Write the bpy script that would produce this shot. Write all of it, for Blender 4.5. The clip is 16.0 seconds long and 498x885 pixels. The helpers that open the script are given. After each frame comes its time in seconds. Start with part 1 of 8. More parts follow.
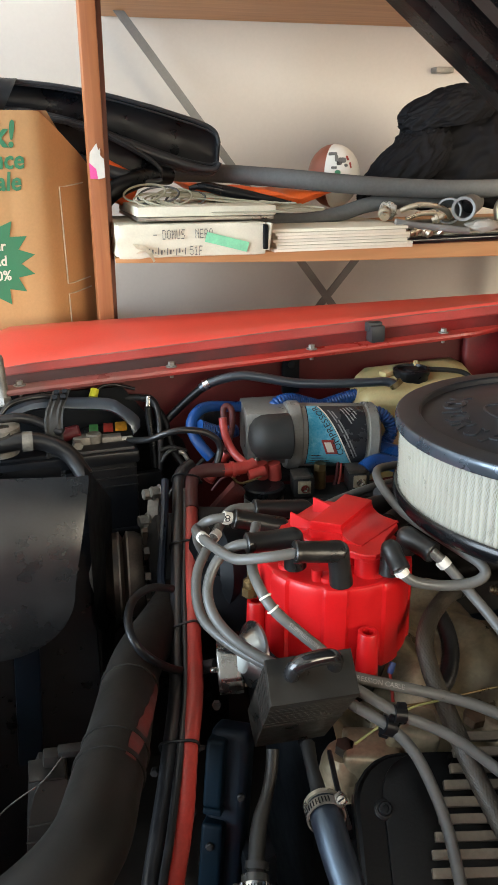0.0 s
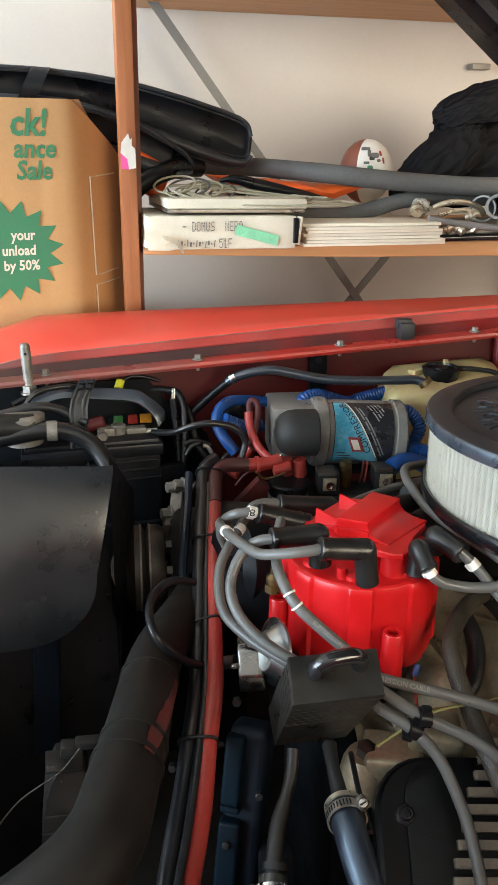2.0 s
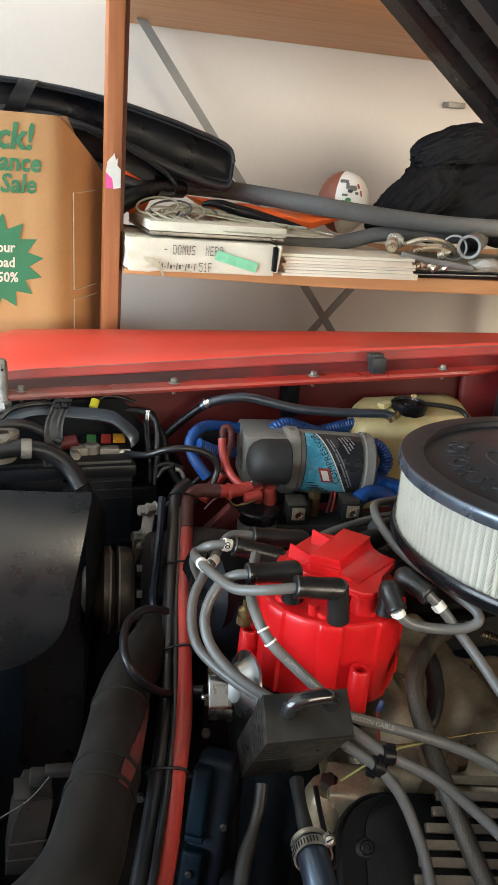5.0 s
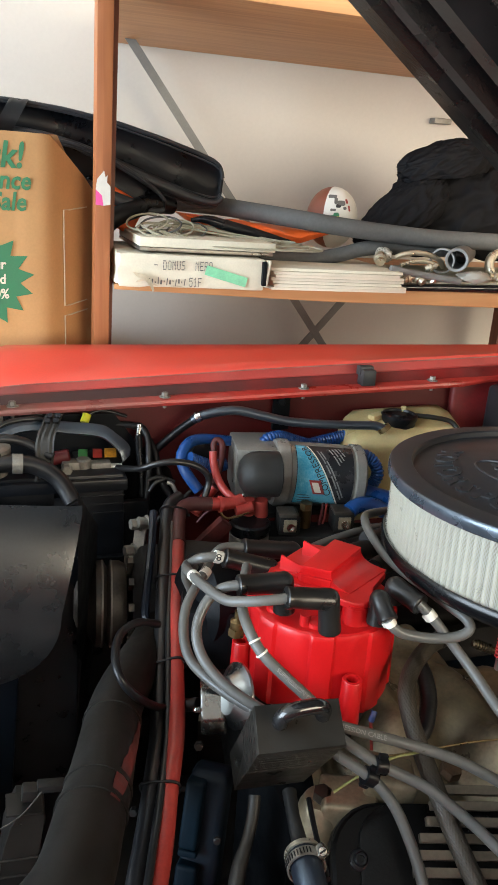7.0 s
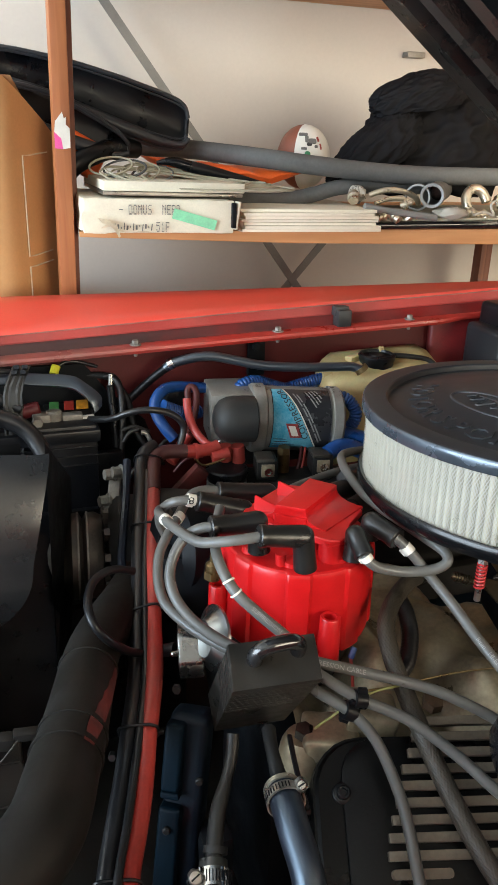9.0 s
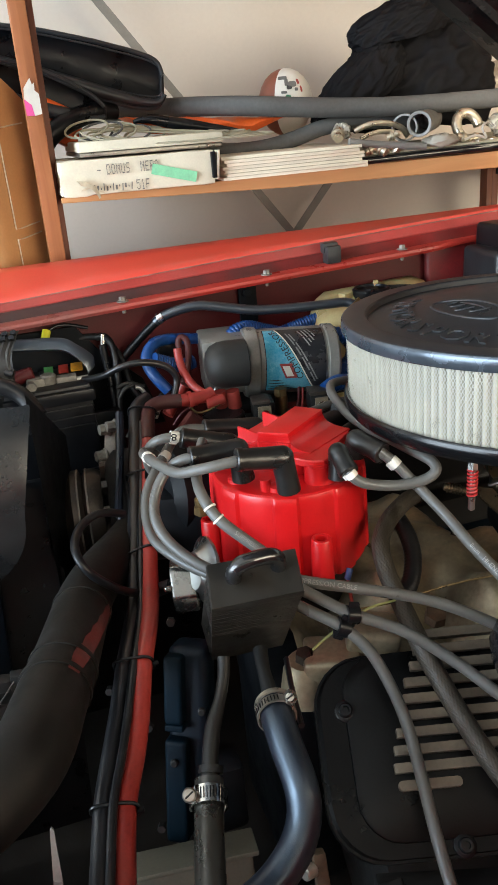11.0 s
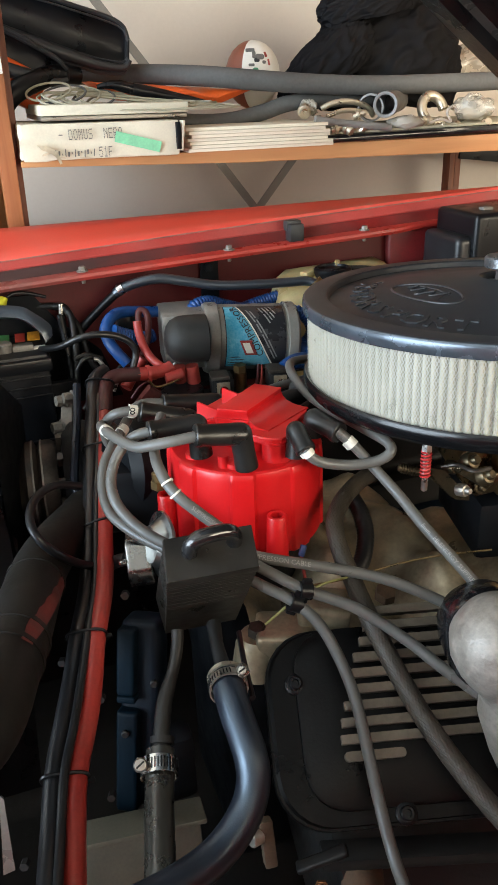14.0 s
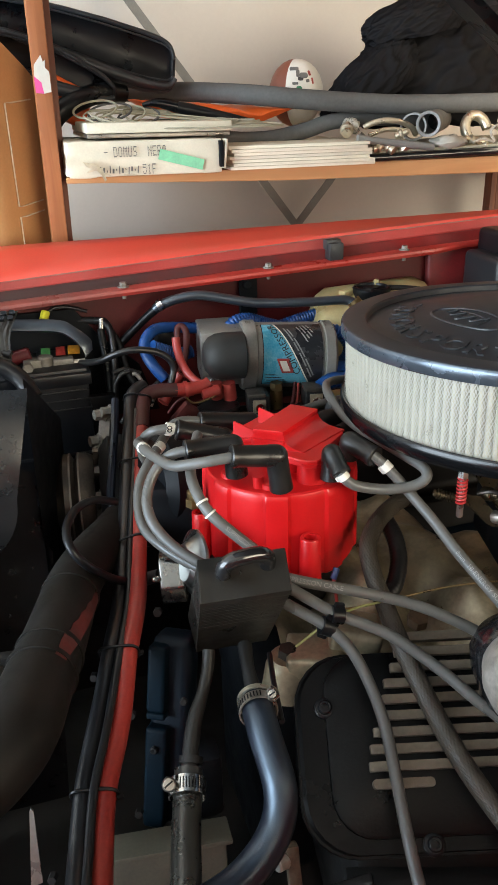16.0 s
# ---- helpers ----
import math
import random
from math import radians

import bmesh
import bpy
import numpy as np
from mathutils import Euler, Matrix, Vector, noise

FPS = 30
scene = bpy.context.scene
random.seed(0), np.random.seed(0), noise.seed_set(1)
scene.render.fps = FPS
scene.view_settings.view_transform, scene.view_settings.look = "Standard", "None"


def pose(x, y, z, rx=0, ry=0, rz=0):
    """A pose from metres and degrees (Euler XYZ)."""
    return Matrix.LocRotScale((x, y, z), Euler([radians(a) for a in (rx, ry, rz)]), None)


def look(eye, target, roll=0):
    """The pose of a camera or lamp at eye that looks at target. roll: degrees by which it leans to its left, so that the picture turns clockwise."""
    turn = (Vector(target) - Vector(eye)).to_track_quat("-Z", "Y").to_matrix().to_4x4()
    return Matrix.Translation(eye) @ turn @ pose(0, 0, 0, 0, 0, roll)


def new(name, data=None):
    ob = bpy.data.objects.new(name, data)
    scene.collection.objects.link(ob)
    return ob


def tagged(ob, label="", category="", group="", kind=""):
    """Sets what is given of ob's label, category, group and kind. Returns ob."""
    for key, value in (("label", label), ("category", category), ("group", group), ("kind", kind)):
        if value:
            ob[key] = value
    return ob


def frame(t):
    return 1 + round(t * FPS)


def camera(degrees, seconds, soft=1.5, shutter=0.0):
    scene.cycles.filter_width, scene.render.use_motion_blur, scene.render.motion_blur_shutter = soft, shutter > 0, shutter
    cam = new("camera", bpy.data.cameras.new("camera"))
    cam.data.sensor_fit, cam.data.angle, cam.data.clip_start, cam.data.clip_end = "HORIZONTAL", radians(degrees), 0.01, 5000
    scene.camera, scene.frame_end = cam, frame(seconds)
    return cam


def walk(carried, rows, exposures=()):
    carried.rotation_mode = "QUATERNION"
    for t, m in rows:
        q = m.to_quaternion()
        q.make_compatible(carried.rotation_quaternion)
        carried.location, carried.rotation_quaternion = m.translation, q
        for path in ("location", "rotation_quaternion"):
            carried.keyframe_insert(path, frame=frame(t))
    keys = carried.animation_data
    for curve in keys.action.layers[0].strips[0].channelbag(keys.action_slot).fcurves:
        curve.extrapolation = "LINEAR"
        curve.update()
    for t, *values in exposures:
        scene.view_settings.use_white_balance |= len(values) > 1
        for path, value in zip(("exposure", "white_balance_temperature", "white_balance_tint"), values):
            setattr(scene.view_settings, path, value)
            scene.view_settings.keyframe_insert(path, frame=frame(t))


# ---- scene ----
cam = camera(36.2, 16.0)
PATH = [
    (0, (-0.022, 0.03, 1.235), (0.492, 1.829, 0.529), -0.7),
    (0.5, (-0.025, 0.03, 1.236), (0.489, 1.847, 0.575), 0.1),
    (1, (-0.018, 0.031, 1.224), (0.503, 1.834, 0.535), -0.5),
    (1.5, (-0.021, 0.033, 1.226), (0.479, 1.832, 0.507), -0.3),
    (2, (-0.025, 0.04, 1.226), (0.436, 1.853, 0.518), 0.2),
    (2.5, (-0.024, 0.035, 1.229), (0.435, 1.841, 0.503), -0.1),
    (3, (-0.027, 0.033, 1.232), (0.477, 1.826, 0.503), 0.4),
    (3.5, (-0.029, 0.035, 1.235), (0.513, 1.82, 0.514), 1.4),
    (4, (-0.042, 0.043, 1.247), (0.515, 1.826, 0.531), 3.0),
    (6.5, (-0.054, 0.041, 1.26), (0.534, 1.837, 0.606), 4.6),
    (7, (-0.049, 0.037, 1.256), (0.548, 1.83, 0.602), 3.9),
    (7.5, (-0.047, 0.035, 1.255), (0.562, 1.823, 0.598), 3.3),
    (8, (-0.044, 0.034, 1.254), (0.558, 1.819, 0.583), 2.4),
    (8.5, (-0.038, 0.04, 1.235), (0.567, 1.807, 0.522), 2.1),
    (9, (-0.026, 0.041, 1.231), (0.588, 1.792, 0.483), 1.9),
    (9.5, (0.02, 0.021, 1.191), (0.482, 1.826, 0.466), -5.1),
    (12, (0.028, 0.013, 1.177), (0.57, 1.744, 0.335), -3.4),
    (12.5, (0.027, 0.014, 1.176), (0.601, 1.723, 0.309), -2.5),
    (13, (0.03, 0.014, 1.178), (0.606, 1.716, 0.3), -2.4),
    (13.5, (0.026, 0.012, 1.179), (0.62, 1.717, 0.319), -1.9),
    (14, (0.024, 0.012, 1.181), (0.617, 1.724, 0.334), -2.0),
    (14.5, (0.024, 0.013, 1.18), (0.603, 1.725, 0.324), -2.4),
    (15, (0.028, 0.012, 1.184), (0.61, 1.718, 0.317), -2.3),
    (15.5, (0.024, 0.011, 1.186), (0.587, 1.734, 0.339), -2.0),
    (16, (0.022, 0.014, 1.192), (0.538, 1.762, 0.369), -1.6),
]
walk(cam, [(t, look(eye, target, roll)) for t, eye, target, roll in PATH])

# ---- world, sky and lamps ----
world = bpy.data.worlds.new("sky")
scene.world = world
world.use_nodes = True
wn = world.node_tree.nodes
sky = wn.new("ShaderNodeTexSky")
sky.sky_type, sky.sun_disc, sky.sun_elevation, sky.sun_rotation = "NISHITA", False, radians(40), radians(250)
wn["Background"].inputs["Strength"].default_value = 0.12
world.node_tree.links.new(sky.outputs[0], wn["Background"].inputs["Color"])


def area_lamp(name, eye, target, w, h, watts, colour):
    d = bpy.data.lights.new(name, "AREA")
    d.shape, d.size, d.size_y, d.energy, d.color = "RECTANGLE", w, h, watts, colour
    ob = new(name, d)
    ob.matrix_world = look(eye, target)
    return ob


# assumed openings, unseen: cool daylight at the truck's nose, warm fill behind the camera
area_lamp("door_daylight", (-2.9, -0.20, 1.25), (0.3, 0.55, 1.0), 2.7, 2.0, 240, (0.73, 0.87, 1.0))
area_lamp("warm_fill", (1.9, -2.35, 1.65), (0.4, 1.2, 1.3), 2.5, 1.4, 134, (1.0, 0.865, 0.645))
scene.view_settings.exposure = 0.17

# ---- materials ----


def mat(name, colour, rough=0.5, metal=0.0, vary=0.25, scale=30.0, bump=0.15, fine=400.0, coat=0.0, rough_vary=0.15, tint=None, dust=0.0, dust_colour=(0.30, 0.26, 0.20), per_object=0.0, spec=0.5):
    """Principled surface with a broad stain and a fine grain in colour, gloss and relief."""
    m = bpy.data.materials.new(name)
    m.use_nodes = True
    nt = m.node_tree
    n, l = nt.nodes, nt.links
    b = n["Principled BSDF"]
    co = n.new("ShaderNodeTexCoord")
    big = n.new("ShaderNodeTexNoise")
    big.inputs["Scale"].default_value, big.inputs["Detail"].default_value, big.inputs["Roughness"].default_value = scale, 5, 0.6
    small = n.new("ShaderNodeTexNoise")
    small.inputs["Scale"].default_value, small.inputs["Detail"].default_value = fine, 3
    for t in (big, small):
        l.new(co.outputs["Object"], t.inputs["Vector"])
    mixed = n.new("ShaderNodeMath")
    mixed.operation = "MULTIPLY_ADD"
    mixed.inputs[1].default_value = 0.35
    l.new(small.outputs[0], mixed.inputs[0])
    l.new(big.outputs[0], mixed.inputs[2])
    ramp = n.new("ShaderNodeValToRGB")
    second = tint or tuple(c * (1 - vary) for c in colour)
    first = tuple(min(1, c * (1 + vary * 0.6)) for c in colour)
    ramp.color_ramp.elements[0].position, ramp.color_ramp.elements[1].position = 0.45, 0.9
    ramp.color_ramp.elements[0].color, ramp.color_ramp.elements[1].color = (*second, 1), (*first, 1)
    l.new(mixed.outputs[0], ramp.inputs[0])
    out = ramp.outputs[0]
    if dust:
        d = n.new("ShaderNodeTexNoise")
        d.inputs["Scale"].default_value, d.inputs["Detail"].default_value = scale * 0.6 + 4, 8
        l.new(co.outputs["Object"], d.inputs["Vector"])
        dr = n.new("ShaderNodeValToRGB")
        dr.color_ramp.elements[0].position, dr.color_ramp.elements[1].position = 0.40, 0.75
        dr.color_ramp.elements[0].color, dr.color_ramp.elements[1].color = (0, 0, 0, 1), (dust, dust, dust, 1)
        l.new(d.outputs[0], dr.inputs[0])
        mx = n.new("ShaderNodeMix")
        mx.data_type = "RGBA"
        l.new(dr.outputs[0], mx.inputs[0])
        l.new(out, mx.inputs[6])
        mx.inputs[7].default_value = (*dust_colour, 1)
        out = mx.outputs[2]
    if per_object:
        info = n.new("ShaderNodeObjectInfo")
        hs = n.new("ShaderNodeHueSaturation")
        mr = n.new("ShaderNodeMapRange")
        mr.inputs[3].default_value, mr.inputs[4].default_value = 1 - per_object, 1 + per_object
        l.new(info.outputs["Random"], mr.inputs[0])
        l.new(mr.outputs[0], hs.inputs["Value"])
        l.new(out, hs.inputs["Color"])
        out = hs.outputs[0]
    l.new(out, b.inputs["Base Color"])
    rr = n.new("ShaderNodeMapRange")
    rr.inputs[1].default_value, rr.inputs[2].default_value = 0.35, 0.7
    rr.inputs[3].default_value, rr.inputs[4].default_value = max(0.03, rough - rough_vary), min(1, rough + rough_vary)
    l.new(big.outputs[0], rr.inputs[0])
    l.new(rr.outputs[0], b.inputs["Roughness"])
    b.inputs["Metallic"].default_value = metal
    b.inputs["Specular IOR Level"].default_value = spec
    b.inputs["Coat Weight"].default_value = coat
    b.inputs["Coat Roughness"].default_value = 0.15
    if bump:
        bp = n.new("ShaderNodeBump")
        bp.inputs["Strength"].default_value, bp.inputs["Distance"].default_value = bump, 0.001
        l.new(mixed.outputs[0], bp.inputs["Height"])
        l.new(bp.outputs[0], b.inputs["Normal"])
    return m


def wood(name, colour, dark, along="X", rough=0.55):
    m = bpy.data.materials.new(name)
    m.use_nodes = True
    n, l = m.node_tree.nodes, m.node_tree.links
    b = n["Principled BSDF"]
    co = n.new("ShaderNodeTexCoord")
    mp = n.new("ShaderNodeMapping")
    mp.inputs["Scale"].default_value = {"X": (3, 60, 60), "Z": (60, 60, 3)}[along]
    no = n.new("ShaderNodeTexNoise")
    no.inputs["Scale"].default_value, no.inputs["Detail"].default_value, no.inputs["Distortion"].default_value = 1.2, 6, 0.8
    l.new(co.outputs["Object"], mp.inputs[0])
    l.new(mp.outputs[0], no.inputs["Vector"])
    r = n.new("ShaderNodeValToRGB")
    r.color_ramp.elements[0].position, r.color_ramp.elements[1].position = 0.35, 0.65
    r.color_ramp.elements[0].color, r.color_ramp.elements[1].color = (*dark, 1), (*colour, 1)
    l.new(no.outputs[0], r.inputs[0])
    l.new(r.outputs[0], b.inputs["Base Color"])
    b.inputs["Roughness"].default_value = rough
    bp = n.new("ShaderNodeBump")
    bp.inputs["Strength"].default_value, bp.inputs["Distance"].default_value = 0.2, 0.001
    l.new(no.outputs[0], bp.inputs["Height"])
    l.new(bp.outputs[0], b.inputs["Normal"])
    return m


M_WALL = mat("painted_wall", (0.540, 0.502, 0.452), 0.75, vary=0.06, scale=2.5, bump=0.2, fine=160)
M_FLOOR = mat("concrete", (0.33, 0.31, 0.28), 0.8, vary=0.3, scale=5, bump=0.4, fine=120)
M_CEIL = mat("ceiling_paint", (0.84, 0.81, 0.75), 0.85, vary=0.06, scale=2, bump=0.1)
M_POST = wood("stained_post", (0.40, 0.140, 0.046), (0.28, 0.088, 0.028), "Z")
M_BOARD = wood("shelf_board", (0.57, 0.285, 0.115), (0.47, 0.222, 0.085), "X")
# post stain darkened: the shade on the back posts is in the colour
M_DARKWOOD = wood("shaded_post_wood", (0.20, 0.066, 0.030), (0.13, 0.040, 0.019), "Z")
M_STRAP = mat("grey_strap", (0.17, 0.17, 0.165), 0.45, metal=0.3, vary=0.2, scale=20)
M_RED = mat("red_body_paint", (0.74, 0.060, 0.038), 0.36, vary=0.10, scale=5, bump=0.0, coat=0.22, rough_vary=0.08, tint=(0.64, 0.066, 0.045), dust=0.45, dust_colour=(0.68, 0.160, 0.118))
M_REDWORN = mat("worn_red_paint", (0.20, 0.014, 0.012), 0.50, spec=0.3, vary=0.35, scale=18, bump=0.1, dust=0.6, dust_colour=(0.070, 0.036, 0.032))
def scuff_front(m, x0, x1, colour):
    """Grey bare wear that covers the front end of a part, ragged towards the back."""
    n, l = m.node_tree.nodes, m.node_tree.links
    b = n["Principled BSDF"]
    old = b.inputs["Base Color"].links[0].from_socket
    co, sep = n.new("ShaderNodeTexCoord"), n.new("ShaderNodeSeparateXYZ")
    l.new(co.outputs["Object"], sep.inputs[0])
    no = n.new("ShaderNodeTexNoise")
    no.inputs["Scale"].default_value, no.inputs["Detail"].default_value = 16, 8
    l.new(co.outputs["Object"], no.inputs["Vector"])
    add = n.new("ShaderNodeMath")
    add.operation = "MULTIPLY_ADD"
    add.inputs[1].default_value = 0.45
    l.new(no.outputs[0], add.inputs[0])
    l.new(sep.outputs[0], add.inputs[2])
    mr = n.new("ShaderNodeMapRange")
    mr.inputs[1].default_value, mr.inputs[2].default_value = x0 + 0.22, x1 + 0.22
    mr.inputs[3].default_value, mr.inputs[4].default_value = 0.85, 0.0
    l.new(add.outputs[0], mr.inputs[0])
    mx = n.new("ShaderNodeMix")
    mx.data_type = "RGBA"
    l.new(mr.outputs[0], mx.inputs[0])
    l.new(old, mx.inputs[6])
    mx.inputs[7].default_value = (*colour, 1)
    l.new(mx.outputs[2], b.inputs["Base Color"])


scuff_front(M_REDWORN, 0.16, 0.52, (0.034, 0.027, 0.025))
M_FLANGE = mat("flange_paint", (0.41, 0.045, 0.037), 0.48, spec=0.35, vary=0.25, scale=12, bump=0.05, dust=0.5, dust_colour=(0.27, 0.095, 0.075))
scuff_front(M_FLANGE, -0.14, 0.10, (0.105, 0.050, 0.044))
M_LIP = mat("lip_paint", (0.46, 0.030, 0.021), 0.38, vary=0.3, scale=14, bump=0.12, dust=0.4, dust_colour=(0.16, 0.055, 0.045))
M_EDGE = mat("worn_edge", (0.30, 0.15, 0.125), 0.5, vary=0.5, scale=40, bump=0.2, dust=0.8, dust_colour=(0.30, 0.030, 0.024))
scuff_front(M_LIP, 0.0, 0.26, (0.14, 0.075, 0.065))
# body red darkened; the shade below the lip is put into the colour
M_REDINNER = mat("shaded_red_inner", (0.090, 0.0055, 0.0052), 0.5, spec=0.35, vary=0.35, scale=6, bump=0.08, dust=0.35, dust_colour=(0.032, 0.014, 0.012))
M_BLACK = mat("black_plastic", (0.0050, 0.0055, 0.0066), 0.36, spec=0.26, vary=0.3, scale=40, bump=0.10, rough_vary=0.10, dust=0.06, dust_colour=(0.04, 0.038, 0.036))
M_PAN = mat("black_enamel", (0.0040, 0.0042, 0.0048), 0.24, spec=0.35, vary=0.2, scale=30, bump=0.03, rough_vary=0.06)
M_RUBBER = mat("black_rubber", (0.0085, 0.0088, 0.0102), 0.36, spec=0.55, vary=0.25, scale=50, bump=0.10, rough_vary=0.08, dust=0.12, dust_colour=(0.028, 0.025, 0.022))
M_GLOSS = mat("glossy_black", (0.009, 0.009, 0.010), 0.2, vary=0.2, scale=30, bump=0.05, coat=0.35)
M_SATIN = mat("satin_black_lid", (0.0235, 0.0275, 0.0325), 0.42, vary=0.14, scale=9, bump=0.03, fine=900, rough_vary=0.06, dust=0.12, dust_colour=(0.046, 0.048, 0.050))
M_NUT = mat("dark_plated_nut", (0.16, 0.17, 0.18), 0.4, metal=0.7, vary=0.15, scale=60, bump=0.3, fine=900)
M_BRONZE = mat("bronze_plate", (0.10, 0.078, 0.046), 0.36, metal=0.8, vary=0.35, scale=50, bump=0.15, dust=0.5, dust_colour=(0.06, 0.045, 0.03))
M_OLDRUBBER = mat("old_rubber", (0.022, 0.021, 0.017), 0.30, vary=0.25, scale=50, bump=0.1, spec=0.7, dust=0.2, dust_colour=(0.04, 0.036, 0.03))
M_PRESS = mat("pressing_paint", (0.20, 0.014, 0.015), 0.5, vary=0.4, scale=18, bump=0.12, dust=0.65, dust_colour=(0.095, 0.035, 0.030))
M_DIRTY = mat("dirty_black_metal", (0.0080, 0.0080, 0.0080), 0.55, spec=0.35, vary=0.4, scale=25, bump=0.35, dust=0.35, dust_colour=(0.028, 0.025, 0.021))
# patchy tone and raised base colour stand in for reflections on the shroud
M_SHEET = mat("shroud_plastic", (0.0130, 0.0143, 0.0162), 0.36, spec=0.45, vary=0.5, scale=9, bump=0.05, rough_vary=0.14, dust=0.25, dust_colour=(0.030, 0.027, 0.027))
M_CAPRED = mat("red_cap_plastic", (0.54, 0.008, 0.010), 0.36, vary=0.10, scale=24, bump=0.04, coat=0.06, rough_vary=0.08)
M_CABLERED = mat("red_cable", (0.35, 0.033, 0.025), 0.45, vary=0.3, scale=25, bump=0.1, dust=0.4, dust_colour=(0.20, 0.06, 0.045))
M_WIRE = mat("grey_silicone", (0.094, 0.091, 0.083), 0.42, vary=0.18, scale=24, bump=0.05, dust=0.25, dust_colour=(0.125, 0.110, 0.090))
# sky blue of the leads' highlights is set in the specular tint
M_WIRE.node_tree.nodes["Principled BSDF"].inputs["Specular Tint"].default_value = (0.82, 0.91, 1.0, 1)
M_BOOT = mat("boot_rubber", (0.0105, 0.0102, 0.0100), 0.36, spec=0.38, vary=0.3, scale=35, bump=0.12, rough_vary=0.1, dust=0.15, dust_colour=(0.036, 0.034, 0.031))
M_WHITE = mat("white_tag", (0.64, 0.62, 0.55), 0.5, vary=0.1, scale=60, bump=0.03)
M_STEEL = mat("bright_steel", (0.62, 0.61, 0.58), 0.25, metal=1.0, vary=0.2, scale=40, bump=0.1)
M_ZINC = mat("zinc_steel", (0.42, 0.40, 0.36), 0.4, metal=0.9, vary=0.3, scale=60, bump=0.2, dust=0.4, dust_colour=(0.16, 0.13, 0.10))
M_BRASS = mat("brass", (0.24, 0.165, 0.075), 0.38, metal=0.9, vary=0.3, scale=60, bump=0.1, dust=0.35, dust_colour=(0.13, 0.09, 0.05))
M_ALU = mat("dirty_cast_aluminium", (0.36, 0.305, 0.205), 0.42, metal=0.5, vary=0.5, scale=18, bump=0.45, fine=220, dust=0.8, dust_colour=(0.075, 0.060, 0.041))
M_FIN = mat("cast_fin", (0.145, 0.120, 0.088), 0.5, metal=0.35, vary=0.4, scale=30, bump=0.4, fine=250, dust=0.45, dust_colour=(0.080, 0.063, 0.046))
# engine blue taken almost to black: the bay's shade is in the colour
M_BLOCK = mat("shaded_engine_blue", (0.0010, 0.0072, 0.0135), 0.60, spec=0.10, vary=0.5, scale=22, bump=0.3, dust=0.4, dust_colour=(0.0030, 0.0055, 0.0080))
M_BLUE = mat("blue_hose", (0.005, 0.050, 0.20), 0.38, vary=0.2, scale=40, bump=0.05)
M_CREAM = mat("yellowed_plastic", (0.50, 0.395, 0.19), 0.42, vary=0.22, scale=14, bump=0.06, dust=0.55, dust_colour=(0.24, 0.155, 0.065))
M_CREAM.node_tree.nodes["Principled BSDF"].inputs["Subsurface Weight"].default_value = 0.2
M_CREAM.node_tree.nodes["Principled BSDF"].inputs["Subsurface Scale"].default_value = 0.01
M_COMP = mat("compressor_grey", (0.25, 0.236, 0.21), 0.4, metal=0.3, vary=0.25, scale=30, bump=0.12)
M_TEAL = mat("teal_label", (0.17, 0.42, 0.49), 0.35, vary=0.2, scale=14, bump=0.02, tint=(0.022, 0.25, 0.38))
M_LABEL = mat("black_label", (0.02, 0.02, 0.022), 0.3, vary=0.2, scale=30, bump=0.02)
M_YELLOW = mat("yellow_plastic", (0.75, 0.72, 0.05), 0.4, vary=0.1)
M_ORANGE = mat("orange_plastic", (0.80, 0.125, 0.022), 0.42, vary=0.2, scale=15)
M_GREEN = mat("green_sticker", (0.06, 0.26, 0.08), 0.45, vary=0.35, scale=160, dust=0.5, dust_colour=(0.10, 0.13, 0.08))
M_AMBER = mat("amber_sticker", (0.62, 0.28, 0.025), 0.45, vary=0.4, scale=160, dust=0.4, dust_colour=(0.20, 0.07, 0.02))
M_MAROON = mat("maroon_plastic", (0.085, 0.008, 0.010), 0.4, vary=0.2)
M_CARD = mat("cardboard", (0.53, 0.30, 0.125), 0.8, vary=0.14, scale=7, bump=0.2, fine=300)
M_CARDTOP = mat("cardboard_side", (0.40, 0.22, 0.09), 0.8, vary=0.15, scale=9, bump=0.15, fine=300)
M_PRINTGREEN = mat("green_print", (0.045, 0.21, 0.10), 0.75, vary=0.12, scale=40, bump=0.02)
M_PRINTWHITE = mat("white_print", (0.72, 0.66, 0.55), 0.75, vary=0.08, scale=40, bump=0.02)
M_TORN = mat("torn_card", (0.62, 0.53, 0.38), 0.8, vary=0.25, scale=60, bump=0.2)
M_BOXWHITE = mat("white_carton", (0.70, 0.65, 0.51), 0.7, vary=0.14, scale=18, bump=0.2, dust=0.35, dust_colour=(0.52, 0.45, 0.34))
M_TAPE = mat("green_tape", (0.22, 0.62, 0.36), 0.5, vary=0.2, scale=50)
M_INK = mat("ink", (0.13, 0.125, 0.115), 0.7, vary=0.3, scale=80)
M_PAPER = mat("stacked_paper", (0.76, 0.69, 0.55), 0.75, vary=0.1, scale=25, bump=0.1, per_object=0.12)
M_BAG = mat("black_vinyl", (0.0045, 0.0055, 0.0075), 0.38, spec=0.32, vary=0.3, scale=18, bump=0.25, fine=150)
M_FOAM = mat("grey_foam", (0.105, 0.105, 0.102), 0.8, vary=0.25, scale=25, bump=0.35, fine=200)
M_CLOTH = mat("black_fabric", (0.0062, 0.0060, 0.0072), 0.85, vary=0.35, scale=12, bump=0.5, fine=500, spec=0.15)
M_BEIGE = mat("beige_cord", (0.37, 0.345, 0.25), 0.6, vary=0.15, scale=40)
M_BALLW = mat("ball_white", (0.70, 0.68, 0.62), 0.45, vary=0.06, scale=40, bump=0.1)
